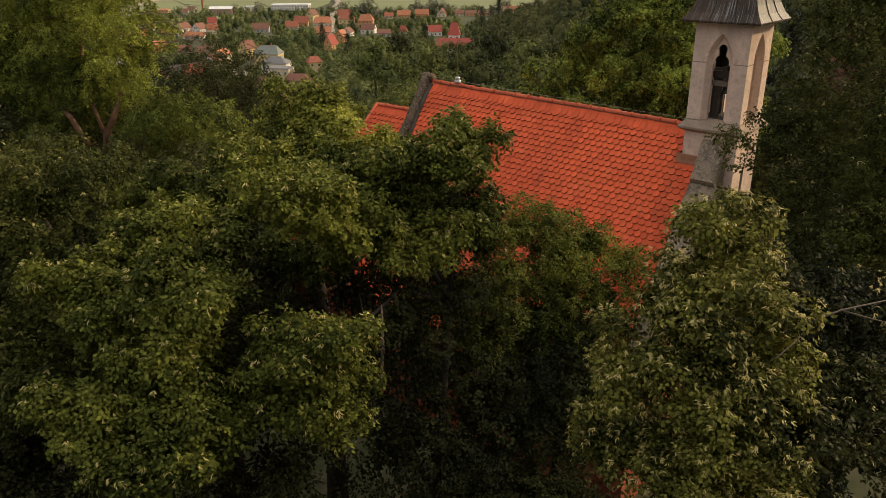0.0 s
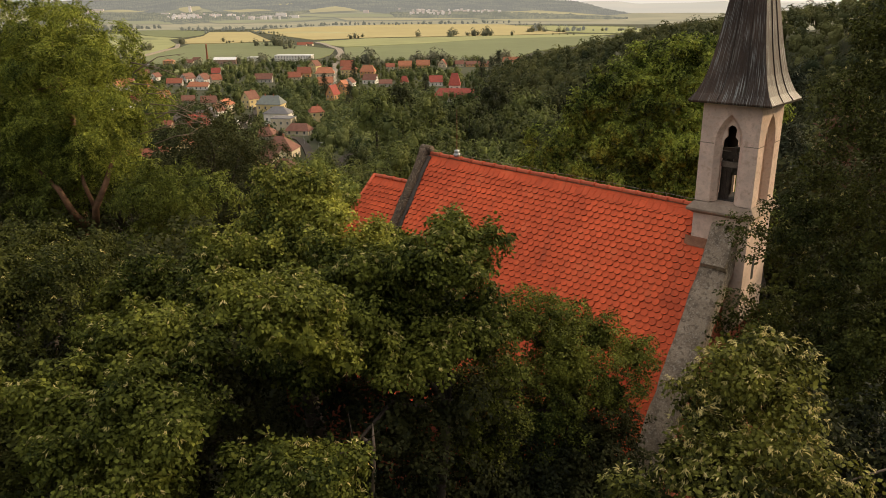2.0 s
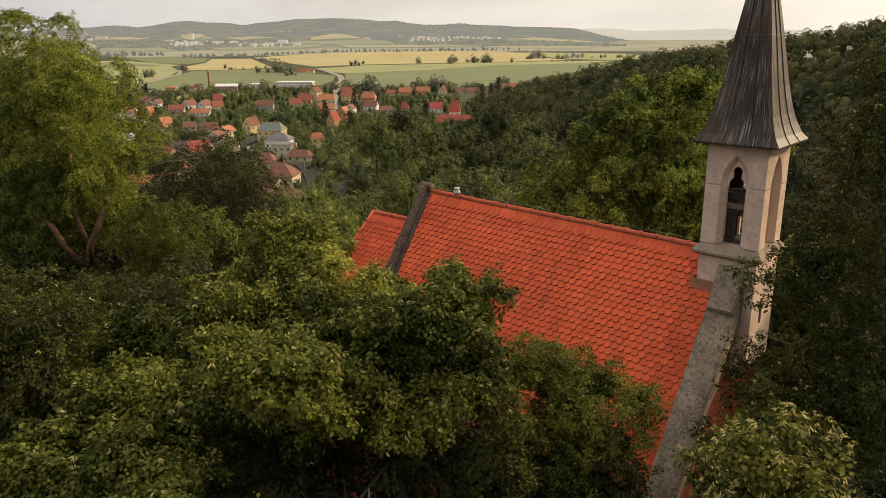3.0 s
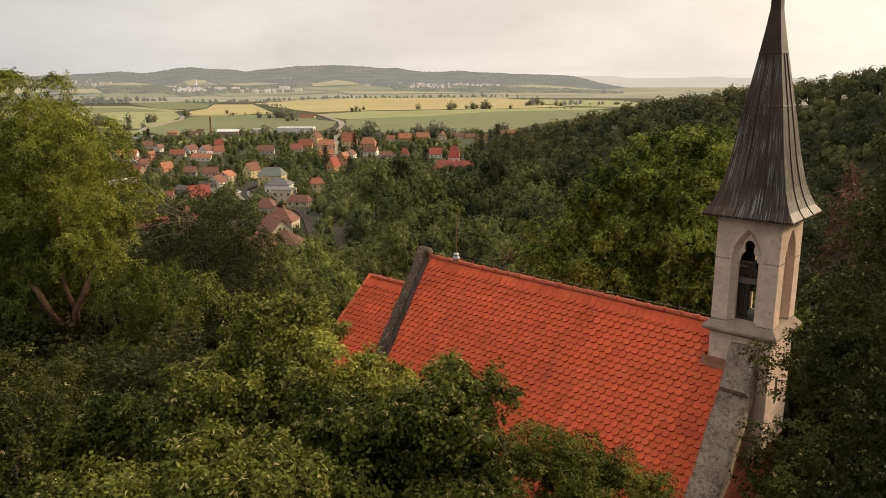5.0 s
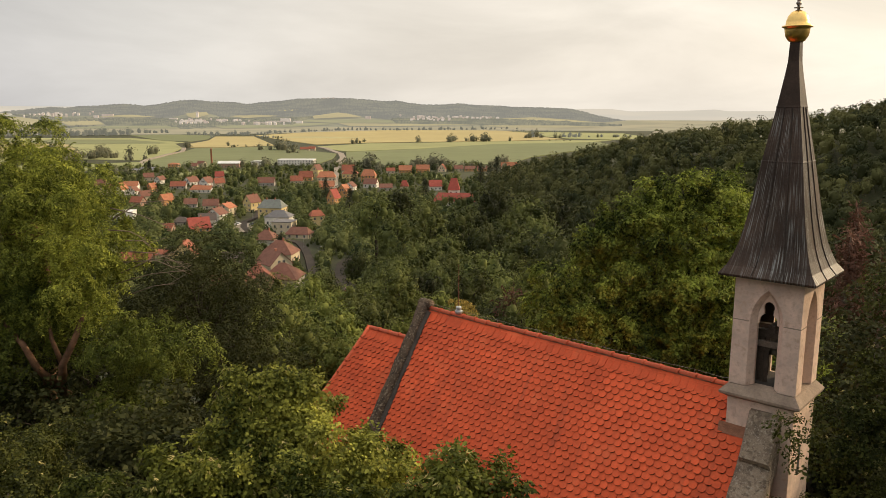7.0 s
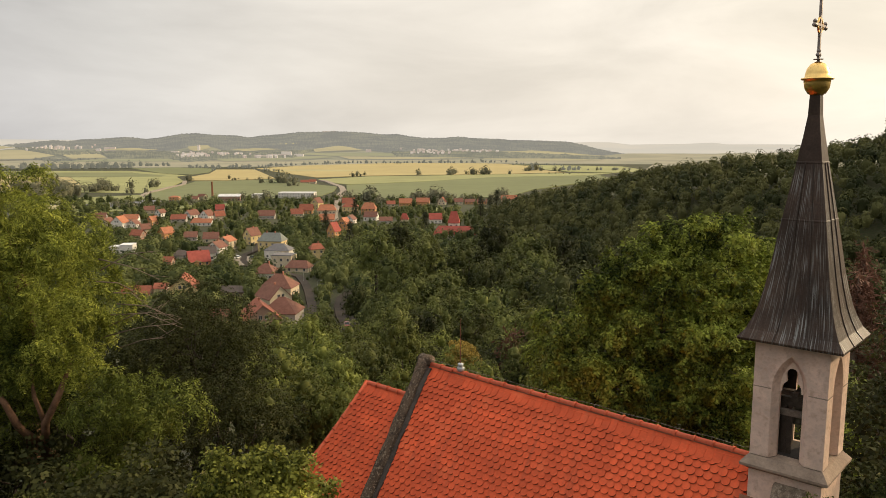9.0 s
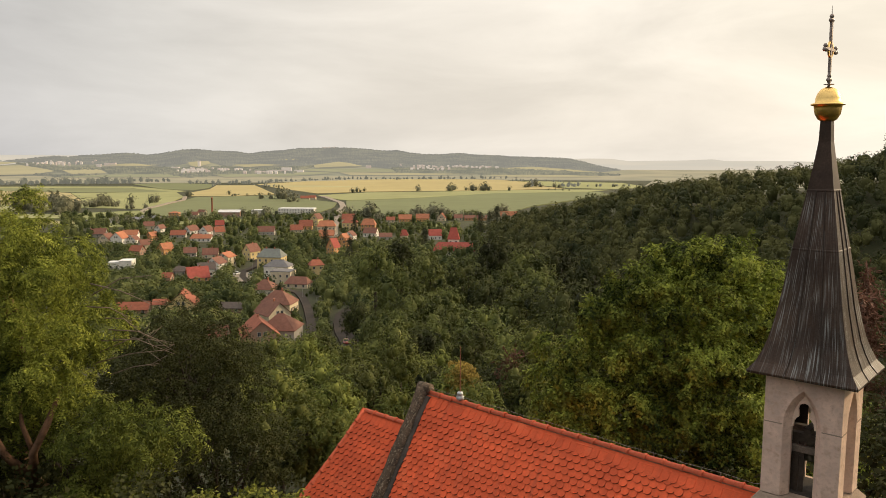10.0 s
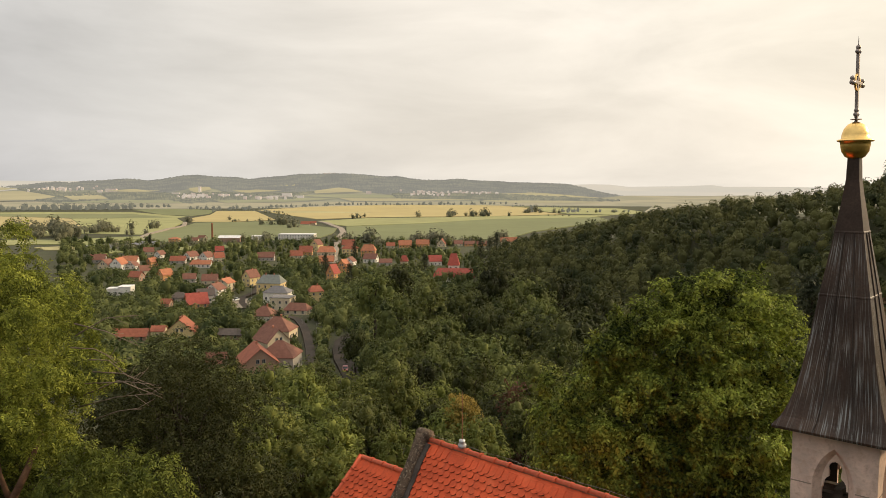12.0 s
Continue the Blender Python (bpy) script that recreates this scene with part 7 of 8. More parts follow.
def house(x, y, length, depth, wall_h, roof_h, yaw, kind, wall, roof, label, stack=1, name="house"):
    """A house with its ridge along its own x axis: walls, roof with overhang, windows, chimney."""
    ob = thing(name, pose(x, y, ground_height(x, y), 0, 0, yaw), label, "house", "village houses")
    BUILT.append((x, y, length, depth, ground_height(x, y) + 0.7 * wall_h))
    a, b = length / 2, depth / 2
    body = Shape()
    if kind == "gable":
        body.add([(-a, -b, -2), (a, -b, -2), (a, b, -2), (-a, b, -2), (-a, -b, wall_h), (a, -b, wall_h), (a, b, wall_h), (-a, b, wall_h), (-a, 0, wall_h + roof_h - 0.15), (a, 0, wall_h + roof_h - 0.15)],
                 [(3, 2, 1, 0), (0, 1, 5, 4), (2, 3, 7, 6), (1, 2, 6, 9, 5), (3, 0, 4, 8, 7), (4, 5, 9, 8), (6, 7, 8, 9)])
    else:
        body.box((-a, -b, -2), (a, b, wall_h))
    wall_ob = part("wall", body, WALLS[wall], ob)
    e, t = 0.45, 0.16
    cover = Shape()
    if kind == "flat":
        cover.box((-a - 0.15, -b - 0.15, wall_h), (a + 0.15, b + 0.15, wall_h + 0.35))
    elif kind == "gable":
        drop = e * roof_h / b
        for s in (-1, 1):
            lo, hi = [(-a - e, s * (b + e), wall_h - drop), (a + e, s * (b + e), wall_h - drop), (a + e, 0, wall_h + roof_h), (-a - e, 0, wall_h + roof_h)], None
            up = [(p[0], p[1], p[2] + t) for p in lo]
            cover.add(lo + up, [(0, 1, 2, 3), (7, 6, 5, 4), (0, 4, 5, 1), (1, 5, 6, 2), (2, 6, 7, 3), (3, 7, 4, 0)])
    else:
        r = max(0.4, a - b * (0.95 if kind == "hip" else 0.45))
        base = [(-a - e, -b - e, wall_h - 0.15), (a + e, -b - e, wall_h - 0.15), (a + e, b + e, wall_h - 0.15), (-a - e, b + e, wall_h - 0.15)]
        cover.add(base + [(p[0], p[1], p[2] + t) for p in base] + [(-r, 0, wall_h + roof_h), (r, 0, wall_h + roof_h)],
                  [(3, 2, 1, 0), (0, 1, 5, 4), (1, 2, 6, 5), (2, 3, 7, 6), (3, 0, 4, 7), (4, 5, 9, 8), (6, 7, 8, 9), (5, 6, 9), (7, 4, 8)])
    part("roof", cover, ROOFS[roof], ob)
    for k in range(stack):
        cx, cz = a * (0.25 - 0.7 * k), wall_h + roof_h
        part("chimney", Shape().box((cx - 0.3, -0.3, cz - 1.2), (cx + 0.3, 0.3, cz + 0.75)).box((cx - 0.36, -0.36, cz + 0.75), (cx + 0.36, 0.36, cz + 0.87)), M_CHIMNEY, ob)
    floors = max(1, int(wall_h / 2.7))
    for side, run, out in ((0, length, b), (180, length, b), (90, depth, a), (270, depth, a)):
        count = max(1, int(run / 3.2))
        for f in range(floors):
            z = min(wall_h - 0.95, 1.5 + 2.8 * f)
            for i in range(count):
                window_at(wall_ob, pose(0, 0, 0, 0, 0, side) @ pose(-run / 2 + run * (i + 0.5) / count, out, z))
        if kind == "gable" and side in (90, 270) and roof_h > 2.4:
            for i in ((-0.9, 0.9) if depth > 7 else (0,)):
                window_at(wall_ob, pose(0, 0, 0, 0, 0, side) @ pose(i, out, wall_h + 0.75))
    return ob


house(-58.5, 242.0, 13, 11.0, 5.0, 4.6, 112, "gable", "brick", "red", "brick gabled house with a red roof beside the lane", 1)
house(-53.5, 251.9, 11.5, 10, 4.8, 4.6, -6, "hip", "grey", "brown", "grey house with a brown hipped roof", 0)
house(-64.2, 286.6, 11.5, 9.0, 4.2, 4.4, -50, "gable", "cream", "brown", "cream gabled house with a brown roof", 1)
house(-67.1, 310.6, 13.0, 10.5, 4.0, 5.0, -8, "hip", "cream", "brown", "cream house with a steep brown hipped roof", 1)
house(-82.6, 354.4, 10.8, 9.5, 3.4, 4.0, -8, "hip", "white", "brown", "white house with a brown hipped roof", 1)
house(-72.0, 379.2, 11.5, 7.5, 2.4, 3.2, -10, "half", "cream", "brown", "low house with a brown roof", 0)
house(-82.9, 395.8, 10.5, 9.0, 6.4, 0.5, -8, "flat", "cream", "grey", "cream flat-roofed block in the village", 0)
house(-88.5, 411.0, 13.5, 9.0, 7.4, 3.2, -8, "hip", "white", "grey", "white two-storey house with a grey hipped roof", 0)
house(-98.6, 440.0, 14.0, 10.0, 9.0, 4.4, -8, "half", "yellow", "green", "yellow apartment house with a grey-green roof", 2)
house(-123.4, 491.9, 9, 7, 6.4, 4.4, 60, "gable", "yellow", "brown", "narrow yellow gabled house", 1)
house(-71.3, 427.9, 7.4, 7, 5.8, 3.0, 20, "half", "yellow", "red", "yellow house with a red roof among trees", 1)
house(-104.9, 308.3, 10, 11, 4.0, 4.8, 97, "gable", "yellow", "red", "pale yellow gabled house with a red roof", 2)
house(-125.5, 306.8, 14.5, 6, 2.2, 2.4, 4, "gable", "brick", "red", "long low outbuilding with a red roof", 0)
house(-115.4, 311.5, 5, 5.5, 3.4, 1.6, 4, "gable", "cream", "red", "small cream side wing with a red roof", 0)
house(-85.4, 309.1, 9.6, 5.5, 2.4, 1.8, -4, "gable", "wood", "dark", "brown wooden shed in a garden", 0)
house(-75.0, 253.9, 6.4, 5.0, 2.2, 2.8, 0, "gable", "brick", "brown", "small brick shed with a brown roof", 0)
house(-129.4, 402.2, 10.5, 9.5, 2.8, 5.0, 28, "gable", "orange", "crimson", "house with a bright crimson roof", 1)
house(-131.3, 423.8, 9, 7.5, 4.4, 3.0, 18, "gable", "white", "dark", "white house with a dark roof", 1)
house(-130.4, 439.5, 8.5, 8.5, 5.4, 3.2, 72, "gable", "white", "brown", "white gabled house with a brown roof", 1)
house(-132.4, 465.6, 9, 8.5, 5.8, 2.6, 75, "gable", "cream", "orange", "cream gabled house with an orange roof", 1)
house(-147.1, 427.7, 9.6, 6.5, 2.4, 2.6, 5, "hip", "grey", "dark", "low grey house with a dark roof", 0)
house(-146.7, 405.6, 5.6, 5, 2.2, 2.0, -6, "gable", "brick", "red", "small red-roofed garden house", 0)
house(-185.2, 432.0, 6.4, 7, 6.6, 0.3, 8, "flat", "white", "white", "white modern flat-roofed house", 0)
house(-177.9, 430.9, 6.8, 9, 7.8, 0.3, 8, "flat", "white", "white", "taller white modern flat-roofed house", 0)
house(-153.3, 504.0, 9.5, 8, 3.0, 3.6, 10, "gable", "cream", "brown", "house with a brown roof among gardens", 1)
house(-262.7, 598.3, 9.2, 9, 3.6, 4.0, 78, "gable", "cream", "brown", "cream gabled house with a brown roof", 0)
house(-251.0, 593.9, 9.5, 10, 4.6, 4.6, 80, "gable", "white", "orange", "white gabled house with an orange roof", 1)
house(-257.9, 632.4, 12.0, 8, 3.8, 3.4, 6, "gable", "white", "orange", "white house with an orange roof", 0)
house(-242.1, 597.9, 7, 7.5, 3.0, 3.0, 82, "gable", "white", "brown", "small white gabled house", 0)
house(-290.6, 646.5, 12.0, 8.5, 3.2, 4.0, 8, "gable", "grey", "brown", "house with a brown roof among gardens", 1)
house(-234.6, 618.1, 7, 6, 4.0, 3.0, 60, "gable", "orange", "orange", "orange house with a red roof", 1)
house(-189.2, 522.0, 8.2, 7.0, 4.6, 3.6, 55, "gable", "orange", "orange", "orange house with an orange roof", 1)
house(-196.1, 610.0, 9.5, 7.5, 2.8, 3.4, 4, "half", "white", "orange", "white house with a bright orange roof", 1)
house(-188.5, 609.9, 7.6, 7, 3.0, 2.6, 4, "gable", "white", "orange", "low white house with an orange roof", 0)
house(-205.8, 666.4, 10, 9, 3.4, 4.4, 70, "gable", "white", "brown", "white gabled house in the village", 1)
house(-192.0, 655.6, 8, 8, 4.0, 4.0, 30, "gable", "cream", "red", "house with a red roof among gardens", 1)
house(-210.7, 722.5, 7.5, 7, 4.4, 4.0, 10, "gable", "grey", "crimson", "house with a dark red roof among trees", 0)
house(-222.5, 676.9, 11, 8.5, 3.2, 4.0, 62, "gable", "white", "brown", "white house with a brown roof", 1)
house(-221.6, 641.3, 12, 8, 2.8, 3.4, 6, "gable", "grey", "red", "house with a red roof among gardens", 1)
house(-277.4, 722.7, 9, 8, 3.6, 3.6, 20, "gable", "cream", "brown", "house with a brown roof among gardens", 0)
house(-255.8, 692.8, 8, 7, 3.4, 3.2, 70, "gable", "white", "brown", "white gabled house among trees", 0)
house(-208.7, 522.0, 8, 7, 3.2, 3.2, -12, "gable", "brick", "red", "house with a red roof among gardens", 0)
house(-169.6, 512.8, 8, 7, 3.0, 3.0, 12, "gable", "grey", "brown", "house with a brown roof among gardens", 0)
house(-218.9, 562.0, 8, 7, 3.0, 3.4, 40, "gable", "cream", "brown", "house with a brown roof among gardens", 0)
house(-88.4, 723.9, 14.5, 11, 6.4, 5.2, 4, "hip", "yellow", "red", "large yellow house with a red roof", 1)
house(-99.8, 802.5, 12.5, 10, 4.6, 5.0, 2, "gable", "cream", "red", "red-roofed house behind the yellow house", 0)
house(-69.8, 712.2, 13, 10, 5.4, 5.4, -4, "half", "orange", "orange", "large pale orange house with an orange roof", 1)
house(-104.4, 683.3, 16, 11, 6.4, 4.8, 6, "half", "cream", "orange", "large cream house with an orange roof", 1)
house(-126.5, 764.7, 9, 9, 7.4, 4.8, 62, "gable", "yellow", "brown", "tall yellow gabled house near the fields", 0)
house(-129.7, 723.2, 12, 9, 3.6, 5.0, 4, "gable", "orange", "red", "house with a long red roof", 1)
house(-131.9, 688.1, 11, 9, 3.0, 4.0, 6, "gable", "cream", "red", "house with a red roof", 1)
house(-97.5, 638.0, 12, 9, 2.8, 4.0, 6, "gable", "orange", "orange", "house with an orange roof below the road", 0)
house(-74.1, 569.3, 8, 8, 5.6, 4.6, 70, "gable", "orange", "orange", "tall orange gabled house among trees", 0)
house(-76.8, 628.9, 8.5, 8, 3.4, 3.4, 75, "gable", "white", "brown", "white gabled house with a brown roof", 0)
house(-62.0, 652.1, 11, 9, 3.4, 4.0, -12, "gable", "white", "brown", "white house with a brown roof", 1)
house(-47.4, 623.9, 10, 8, 3.0, 2.6, 4, "gable", "grey", "brown", "low house with a grey-brown roof", 0)
house(-74.8, 519.0, 6.5, 6.5, 6.2, 5.4, 60, "gable", "orange", "crimson", "tall house with a crimson gable", 0)
house(-154.1, 666.5, 14, 9, 3.4, 4.0, 4, "gable", "grey", "brown", "house with a brown roof among trees", 0)
house(-41.3, 818.4, 13.5, 9, 3.6, 4.2, 4, "gable", "orange", "orange", "orange-roofed house at the edge of the fields", 1)
house(-22.9, 826.6, 13.5, 9, 3.8, 4.2, -4, "gable", "orange", "orange", "orange-roofed house at the edge of the fields", 1)
house(-56.3, 809.7, 8.5, 7, 3.0, 3.0, 8, "gable", "cream", "red", "small house at the edge of the fields", 0)
house(-2.4, 834.8, 8, 8.5, 3.4, 5.0, 80, "gable", "cream", "red", "gabled house at the edge of the fields", 0)
house(15.5, 843.0, 9, 8, 3.0, 3.2, 4, "gable", "cream", "brown", "house at the edge of the fields", 0)
house(27.9, 843.0, 11, 8, 2.8, 2.8, 2, "gable", "orange", "brown", "low house at the edge of the fields", 0)
house(41.4, 843.1, 11, 8, 2.8, 2.8, -2, "gable", "orange", "brown", "low house at the edge of the fields", 0)
house(72.5, 860.4, 18, 9, 4.0, 4.6, -6, "gable", "cream", "orange", "house at the edge of the fields", 0)
house(7.7, 520.7, 29, 12, 3.6, 5.2, -8, "half", "white", "crimson", "white mansion with a large crimson roof", 0, "mansion")
house(6.8, 541.6, 7.6, 7.6, 9.0, 8.0, -4, "half", "white", "crimson", "white tower of the mansion with a steep crimson roof", 0, "mansion_tower")
house(-7.3, 629.3, 10, 9, 3.6, 4.4, 6, "gable", "white", "crimson", "side building with a crimson roof", 0)
house(-32.6, 628.2, 6.0, 5.5, 3.4, 4.6, 0, "half", "cream", "crimson", "small tower with a crimson roof", 0)
house(-174.5, 915.1, 42.5, 16, 8.6, 0.5, -2, "flat", "white", "white", "long white factory hall with rows of windows", 0, "factory_hall")
house(-251.6, 904.8, 25, 12, 5.2, 2.4, 2, "gable", "brick", "white", "low brick works building with a pale roof", 0, "works_building")
house(-225.4, 929.8, 12.5, 10, 5.6, 0.4, 0, "flat", "white", "white", "low white works building", 0, "works_building")
house(-310.2, 885.6, 11.5, 8, 5.4, 1.6, 0, "hip", "orange", "orange", "orange brick building by the fields", 0, "works_building")
house(-290.4, 894.2, 9, 7, 3.0, 3.0, 5, "gable", "cream", "brown", "house beside the works", 0)
house(-292.1, 928.8, 9, 7, 3.0, 3.0, -15, "gable", "cream", "brown", "house beside the works", 0)
house(-222.9, 1236.5, 14, 9, 3.4, 3.4, 4, "gable", "cream", "red", "farm building among the fields", 0)
house(-213.7, 1251.5, 11, 9, 3.4, 3.0, -4, "gable", "cream", "red", "farm building among the fields", 0)

z0 = ground_height(-282, 936)
whole("factory_chimney", Shape().lathe([(1.35, 0), (0.85, 19.4), (1.05, 19.4), (1.05, 20.4), (0.0, 20.4)], 16), M_CHIMNEY, "tall brick factory chimney", "chimney", at=pose(-282, 936, z0), smooth=True)


# roads laid on the ground
def strip(name, plan, half, material, label, lift=0.10):
    """A road along a plan line, following the ground, with a thickness."""
    pts = []
    for (x0, y0), (x1, y1) in zip(plan, plan[1:]):
        n = max(2, int(math.hypot(x1 - x0, y1 - y0) / 6))
        pts += [(x0 + (x1 - x0) * i / n, y0 + (y1 - y0) * i / n) for i in range(n)]
    pts.append(plan[-1])
    g = Shape()
    for i, (x, y) in enumerate(pts):
        a, b = pts[max(0, i - 1)], pts[min(len(pts) - 1, i + 1)]
        dx, dy = b[0] - a[0], b[1] - a[1]
        k = math.hypot(dx, dy)
        nx, ny = -dy / k * half, dx / k * half
        z = max(ground_height(x + nx, y + ny), ground_height(x - nx, y - ny)) + 0.75 + lift
        g.v += [(x + nx, y + ny, z), (x - nx, y - ny, z), (x - nx * 1.1, y - ny * 1.1, z - 1.6), (x + nx * 1.1, y + ny * 1.1, z - 1.6)]
    for i in range(len(pts) - 1):
        g.f += [(4 * i + k, 4 * i + (k + 1) % 4, 4 * i + 4 + (k + 1) % 4, 4 * i + 4 + k) for k in range(4)]
    whole(name, g, material, label, "road", kind="structure")


strip("road_valley", [(-18, 190), (-22.9, 214.5), (-30.7, 248.0), (-34.7, 264.3), (-38.1, 283.9), (-39.8, 301.5), (-37.7, 313.7), (-30, 330)], 3.0, M_ASPHALT, "grey asphalt road between tall trees")
strip("road_lane", [(-31, 190), (-37.1, 214.5), (-43.9, 254.4), (-49.8, 286.2), (-56.4, 316.2), (-61.6, 337.1), (-67.9, 357.2), (-78.1, 371.7), (-88.0, 379.2), (-101.5, 396), (-109.6, 416.5), (-114.8, 438.7), (-113.0, 457.6), (-115.9, 478.2), (-123.8, 504.7)], 1.7, M_ASPHALT, "narrow grey village lane")
strip("road_far", [(-90.2, 626.4), (-102.1, 702.1), (-110.0, 768.1), (-118.5, 840.4), (-130.6, 945.7), (-136.9, 1047.3), (-153.4, 1148.2), (-175.5, 1219.2), (-197.7, 1294.6), (-214.6, 1328.7)], 4.2, M_VERGE, "pale road leading out to the fields", 0.9)
strip("road_field", [(-346.4, 910.1), (-379.1, 962.5), (-394.3, 1024.1), (-409.8, 1147.8), (-410.3, 1211.5), (-441.6, 1312.5)], 3.0, M_VERGE, "pale farm track between the fields", 0.9)
strip("pavement_square", [(-102, 396), (-111, 432)], 9.0, M_VERGE, "paved village square", 0.02)


def car(x, y, yaw, paint, label):
    """A small car: body, glass cabin, wheels with rims, lamps."""
    m = surface("car_paint", paint, 0.3, 0.08, 2, 20, 0.0, specular=0.6)
    ob = thing("car", pose(x, y, ground_height(x, y) + 0.86, 0, 0, yaw), label, "car", "cars")
    part("body", Shape().prism([(-2.1, 0.35), (-2.05, 0.75), (-1.2, 0.9), (1.1, 0.95), (2.0, 0.9), (2.1, 0.35)][::-1], 1.7, pose(0, 0.85, 0, 90)), m, ob)
    part("cabin", Shape().prism([(-1.1, 0.88), (-0.45, 1.42), (1.0, 1.44), (1.75, 0.92)][::-1], 1.5, pose(0, 0.75, 0, 90)), M_PANE, ob, "dark glass cabin")
    part("car_roof", Shape().box((-0.45, -0.72, 1.40), (1.0, 0.72, 1.47)), m, ob)
    for wx in (-1.3, 1.3):
        for wy in (-0.85, 0.67):
            w = part("wheel", Shape().lathe([(0, 0), (0.32, 0.02), (0.33, 0.16), (0, 0.18)], 14, pose(wx, wy + 0.18, 0.33, 90)), M_PANE, ob)
    for wy in (-0.6, 0.6):
        part("headlight", Shape().box((-2.12, wy - 0.18, 0.6), (-2.05, wy + 0.18, 0.75)), M_FRAME, ob)


car(-31.3, 244.5, 98, (0.30, 0.02, 0.02), "red car driving on the valley road")
car(-114.4, 423.2, 70, (0.75, 0.75, 0.73), "white car parked on the village square")
car(-106.0, 423.2, 40, (0.16, 0.17, 0.18), "grey car parked on the village square")
car(-102.5, 428.3, 20, (0.6, 0.6, 0.6), "silver car parked by the cream block")


def lamp_post(x, y, h):
    ob = thing("street_lamp", pose(x, y, ground_height(x, y)), "grey street lamp post beside the lane", "street lamp", "street lamps")
    part("post", Shape().tube([(0, 0, -0.3), (0, 0, h)], [0.055, 0.04], 8), M_ZINC, ob)
    part("arm", Shape().tube([(0, 0, h), (0.5, 0, h + 0.25), (1.1, 0, h + 0.3)], [0.03, 0.025, 0.025], 6), M_ZINC, ob)
    part("lamp", Shape().box((0.9, -0.14, h + 0.22), (1.6, 0.14, h + 0.36)), M_FRAME, ob)


for x, y in ((-63.1, 342.0), (-51.4, 310.0), (-112.0, 447.6), (-117.0, 430.0)):
    lamp_post(x, y, 6.0)


# village trees and hedges
def hides_house(x, y, r, top):
    """Whether a tree stands in front of the upper walls of a house, as seen from the knoll."""
    for hx, hy, hl, hd, hz in BUILT:
        if hy - 200 < y < hy + hd and abs(x / y - hx / hy) * hy < max(hl, hd) * 0.42 + r * 0.55 * hy / y:
            if y > hy - hd or (ground_height(x, y) + top - 15.5) / y > (hz - 15.5) / hy:
                return True
    return False


ROADS = [(-22.9, 214.5), (-27, 232), (-30.7, 248.0), (-34.7, 264.3), (-38.1, 283.9), (-39.8, 301.5), (-37.1, 214.5), (-40.5, 235), (-43.9, 254.4), (-46.8, 270), (-49.8, 286.2), (-53, 301), (-56.4, 316.2), (-61.6, 337.1), (-67.9, 357.2), (-78.1, 371.7), (-101.5, 396), (-105, 405), (-109.6, 416.5), (-112, 428), (-114.8, 438.7), (-113.0, 457.6), (-115.9, 478.2), (-93, 650), (-102.1, 702.1), (-110.0, 768.1), (-118.5, 840.4)]
q = random.Random(15)
town_trees, low_bushes = [], []
tries = 0
while len(town_trees) < 2300 and tries < 60000:
    tries += 1
    y = q.uniform(205, 900) if tries % 3 else q.uniform(205, 480)
    x = q.uniform(-0.50, 0.05 if y > 330 else -0.09) * y
    r = q.uniform(2.2, 5.4) * (1.0 if y < 560 else 0.9)
    top = q.uniform(1.7, 2.3) * r
    if hides_house(x, y, r, top):
        continue
    if any(abs(x - a) < r + 3.6 and -26 < b - y < 34 and abs(x / y - a / b) * b < r + 2.8 for a, b in ROADS):
        continue
    town_trees.append((x, y, ground_height(x, y) + top, r))
while len(low_bushes) < 1100 and tries < 120000:
    tries += 1
    y = q.uniform(225, 700)
    x = q.uniform(-0.46, -0.02) * y
    r = q.uniform(0.9, 2.0)
    if any(abs(x - h[0]) < h[2] * 0.7 + r and abs(y - h[1]) < h[3] * 0.7 + r for h in BUILT) or any(abs(x - a) < 5.0 and abs(y - b) < 17 for a, b in ROADS):
        continue
    low_bushes.append((x, y, ground_height(x, y) + r * 1.6, r))
for k in range(80):
    y = q.uniform(225, 330)
    x = -38.3 - (y - 225) * 0.2 + q.uniform(-1.6, 1.6) + (4.2 if k % 2 else -5.4)
    r = q.uniform(0.9, 1.7)
    low_bushes.append((x, y, ground_height(x, y) + r * 1.8, r))
for k in range(26):
    y = 222 + 3.4 * k
    low_bushes.append((-34.5 - (y - 222) * 0.17 + q.uniform(-1.2, 1.2), y, ground_height(-36, y) + q.uniform(4.0, 6.5), q.uniform(2.0, 2.8)))
    town_trees.append((-21.0 - (y - 222) * 0.16 + q.uniform(-1.5, 1.5), y, ground_height(-20, y) + q.uniform(10, 15), q.uniform(3.0, 4.4)))
for k in range(120):
    y = q.uniform(150, 270)
    x = y * q.uniform(-0.082, 0.03)
    town_trees.append((x, y, ground_height(x, y) + q.uniform(12, 18), q.uniform(3.6, 5.4)))
for k in range(520):
    y = q.uniform(228, 430)
    x, r = y * q.uniform(-0.40, -0.13), q.uniform(1.0, 2.2)
    if not any(abs(x - h[0]) < h[2] * 0.6 + r and abs(y - h[1]) < h[3] * 0.7 + r for h in BUILT) and not any(abs(x - a) < 4.4 and abs(y - b) < 12 for a, b in ROADS):
        low_bushes.append((x, y, ground_height(x, y) + r * 1.5, r))
for k in range(9):
    x = -8 + 4.2 * k
    town_trees.append((x, 505 + q.uniform(-8, 8), ground_height(x, 505) + q.uniform(7, 9.5), q.uniform(3.2, 4.6)))
woods("garden_bushes", low_bushes, 16, M_TOWN, "low bushes and hedges of the village gardens", 64, 1.4, (0.40, 0.62))
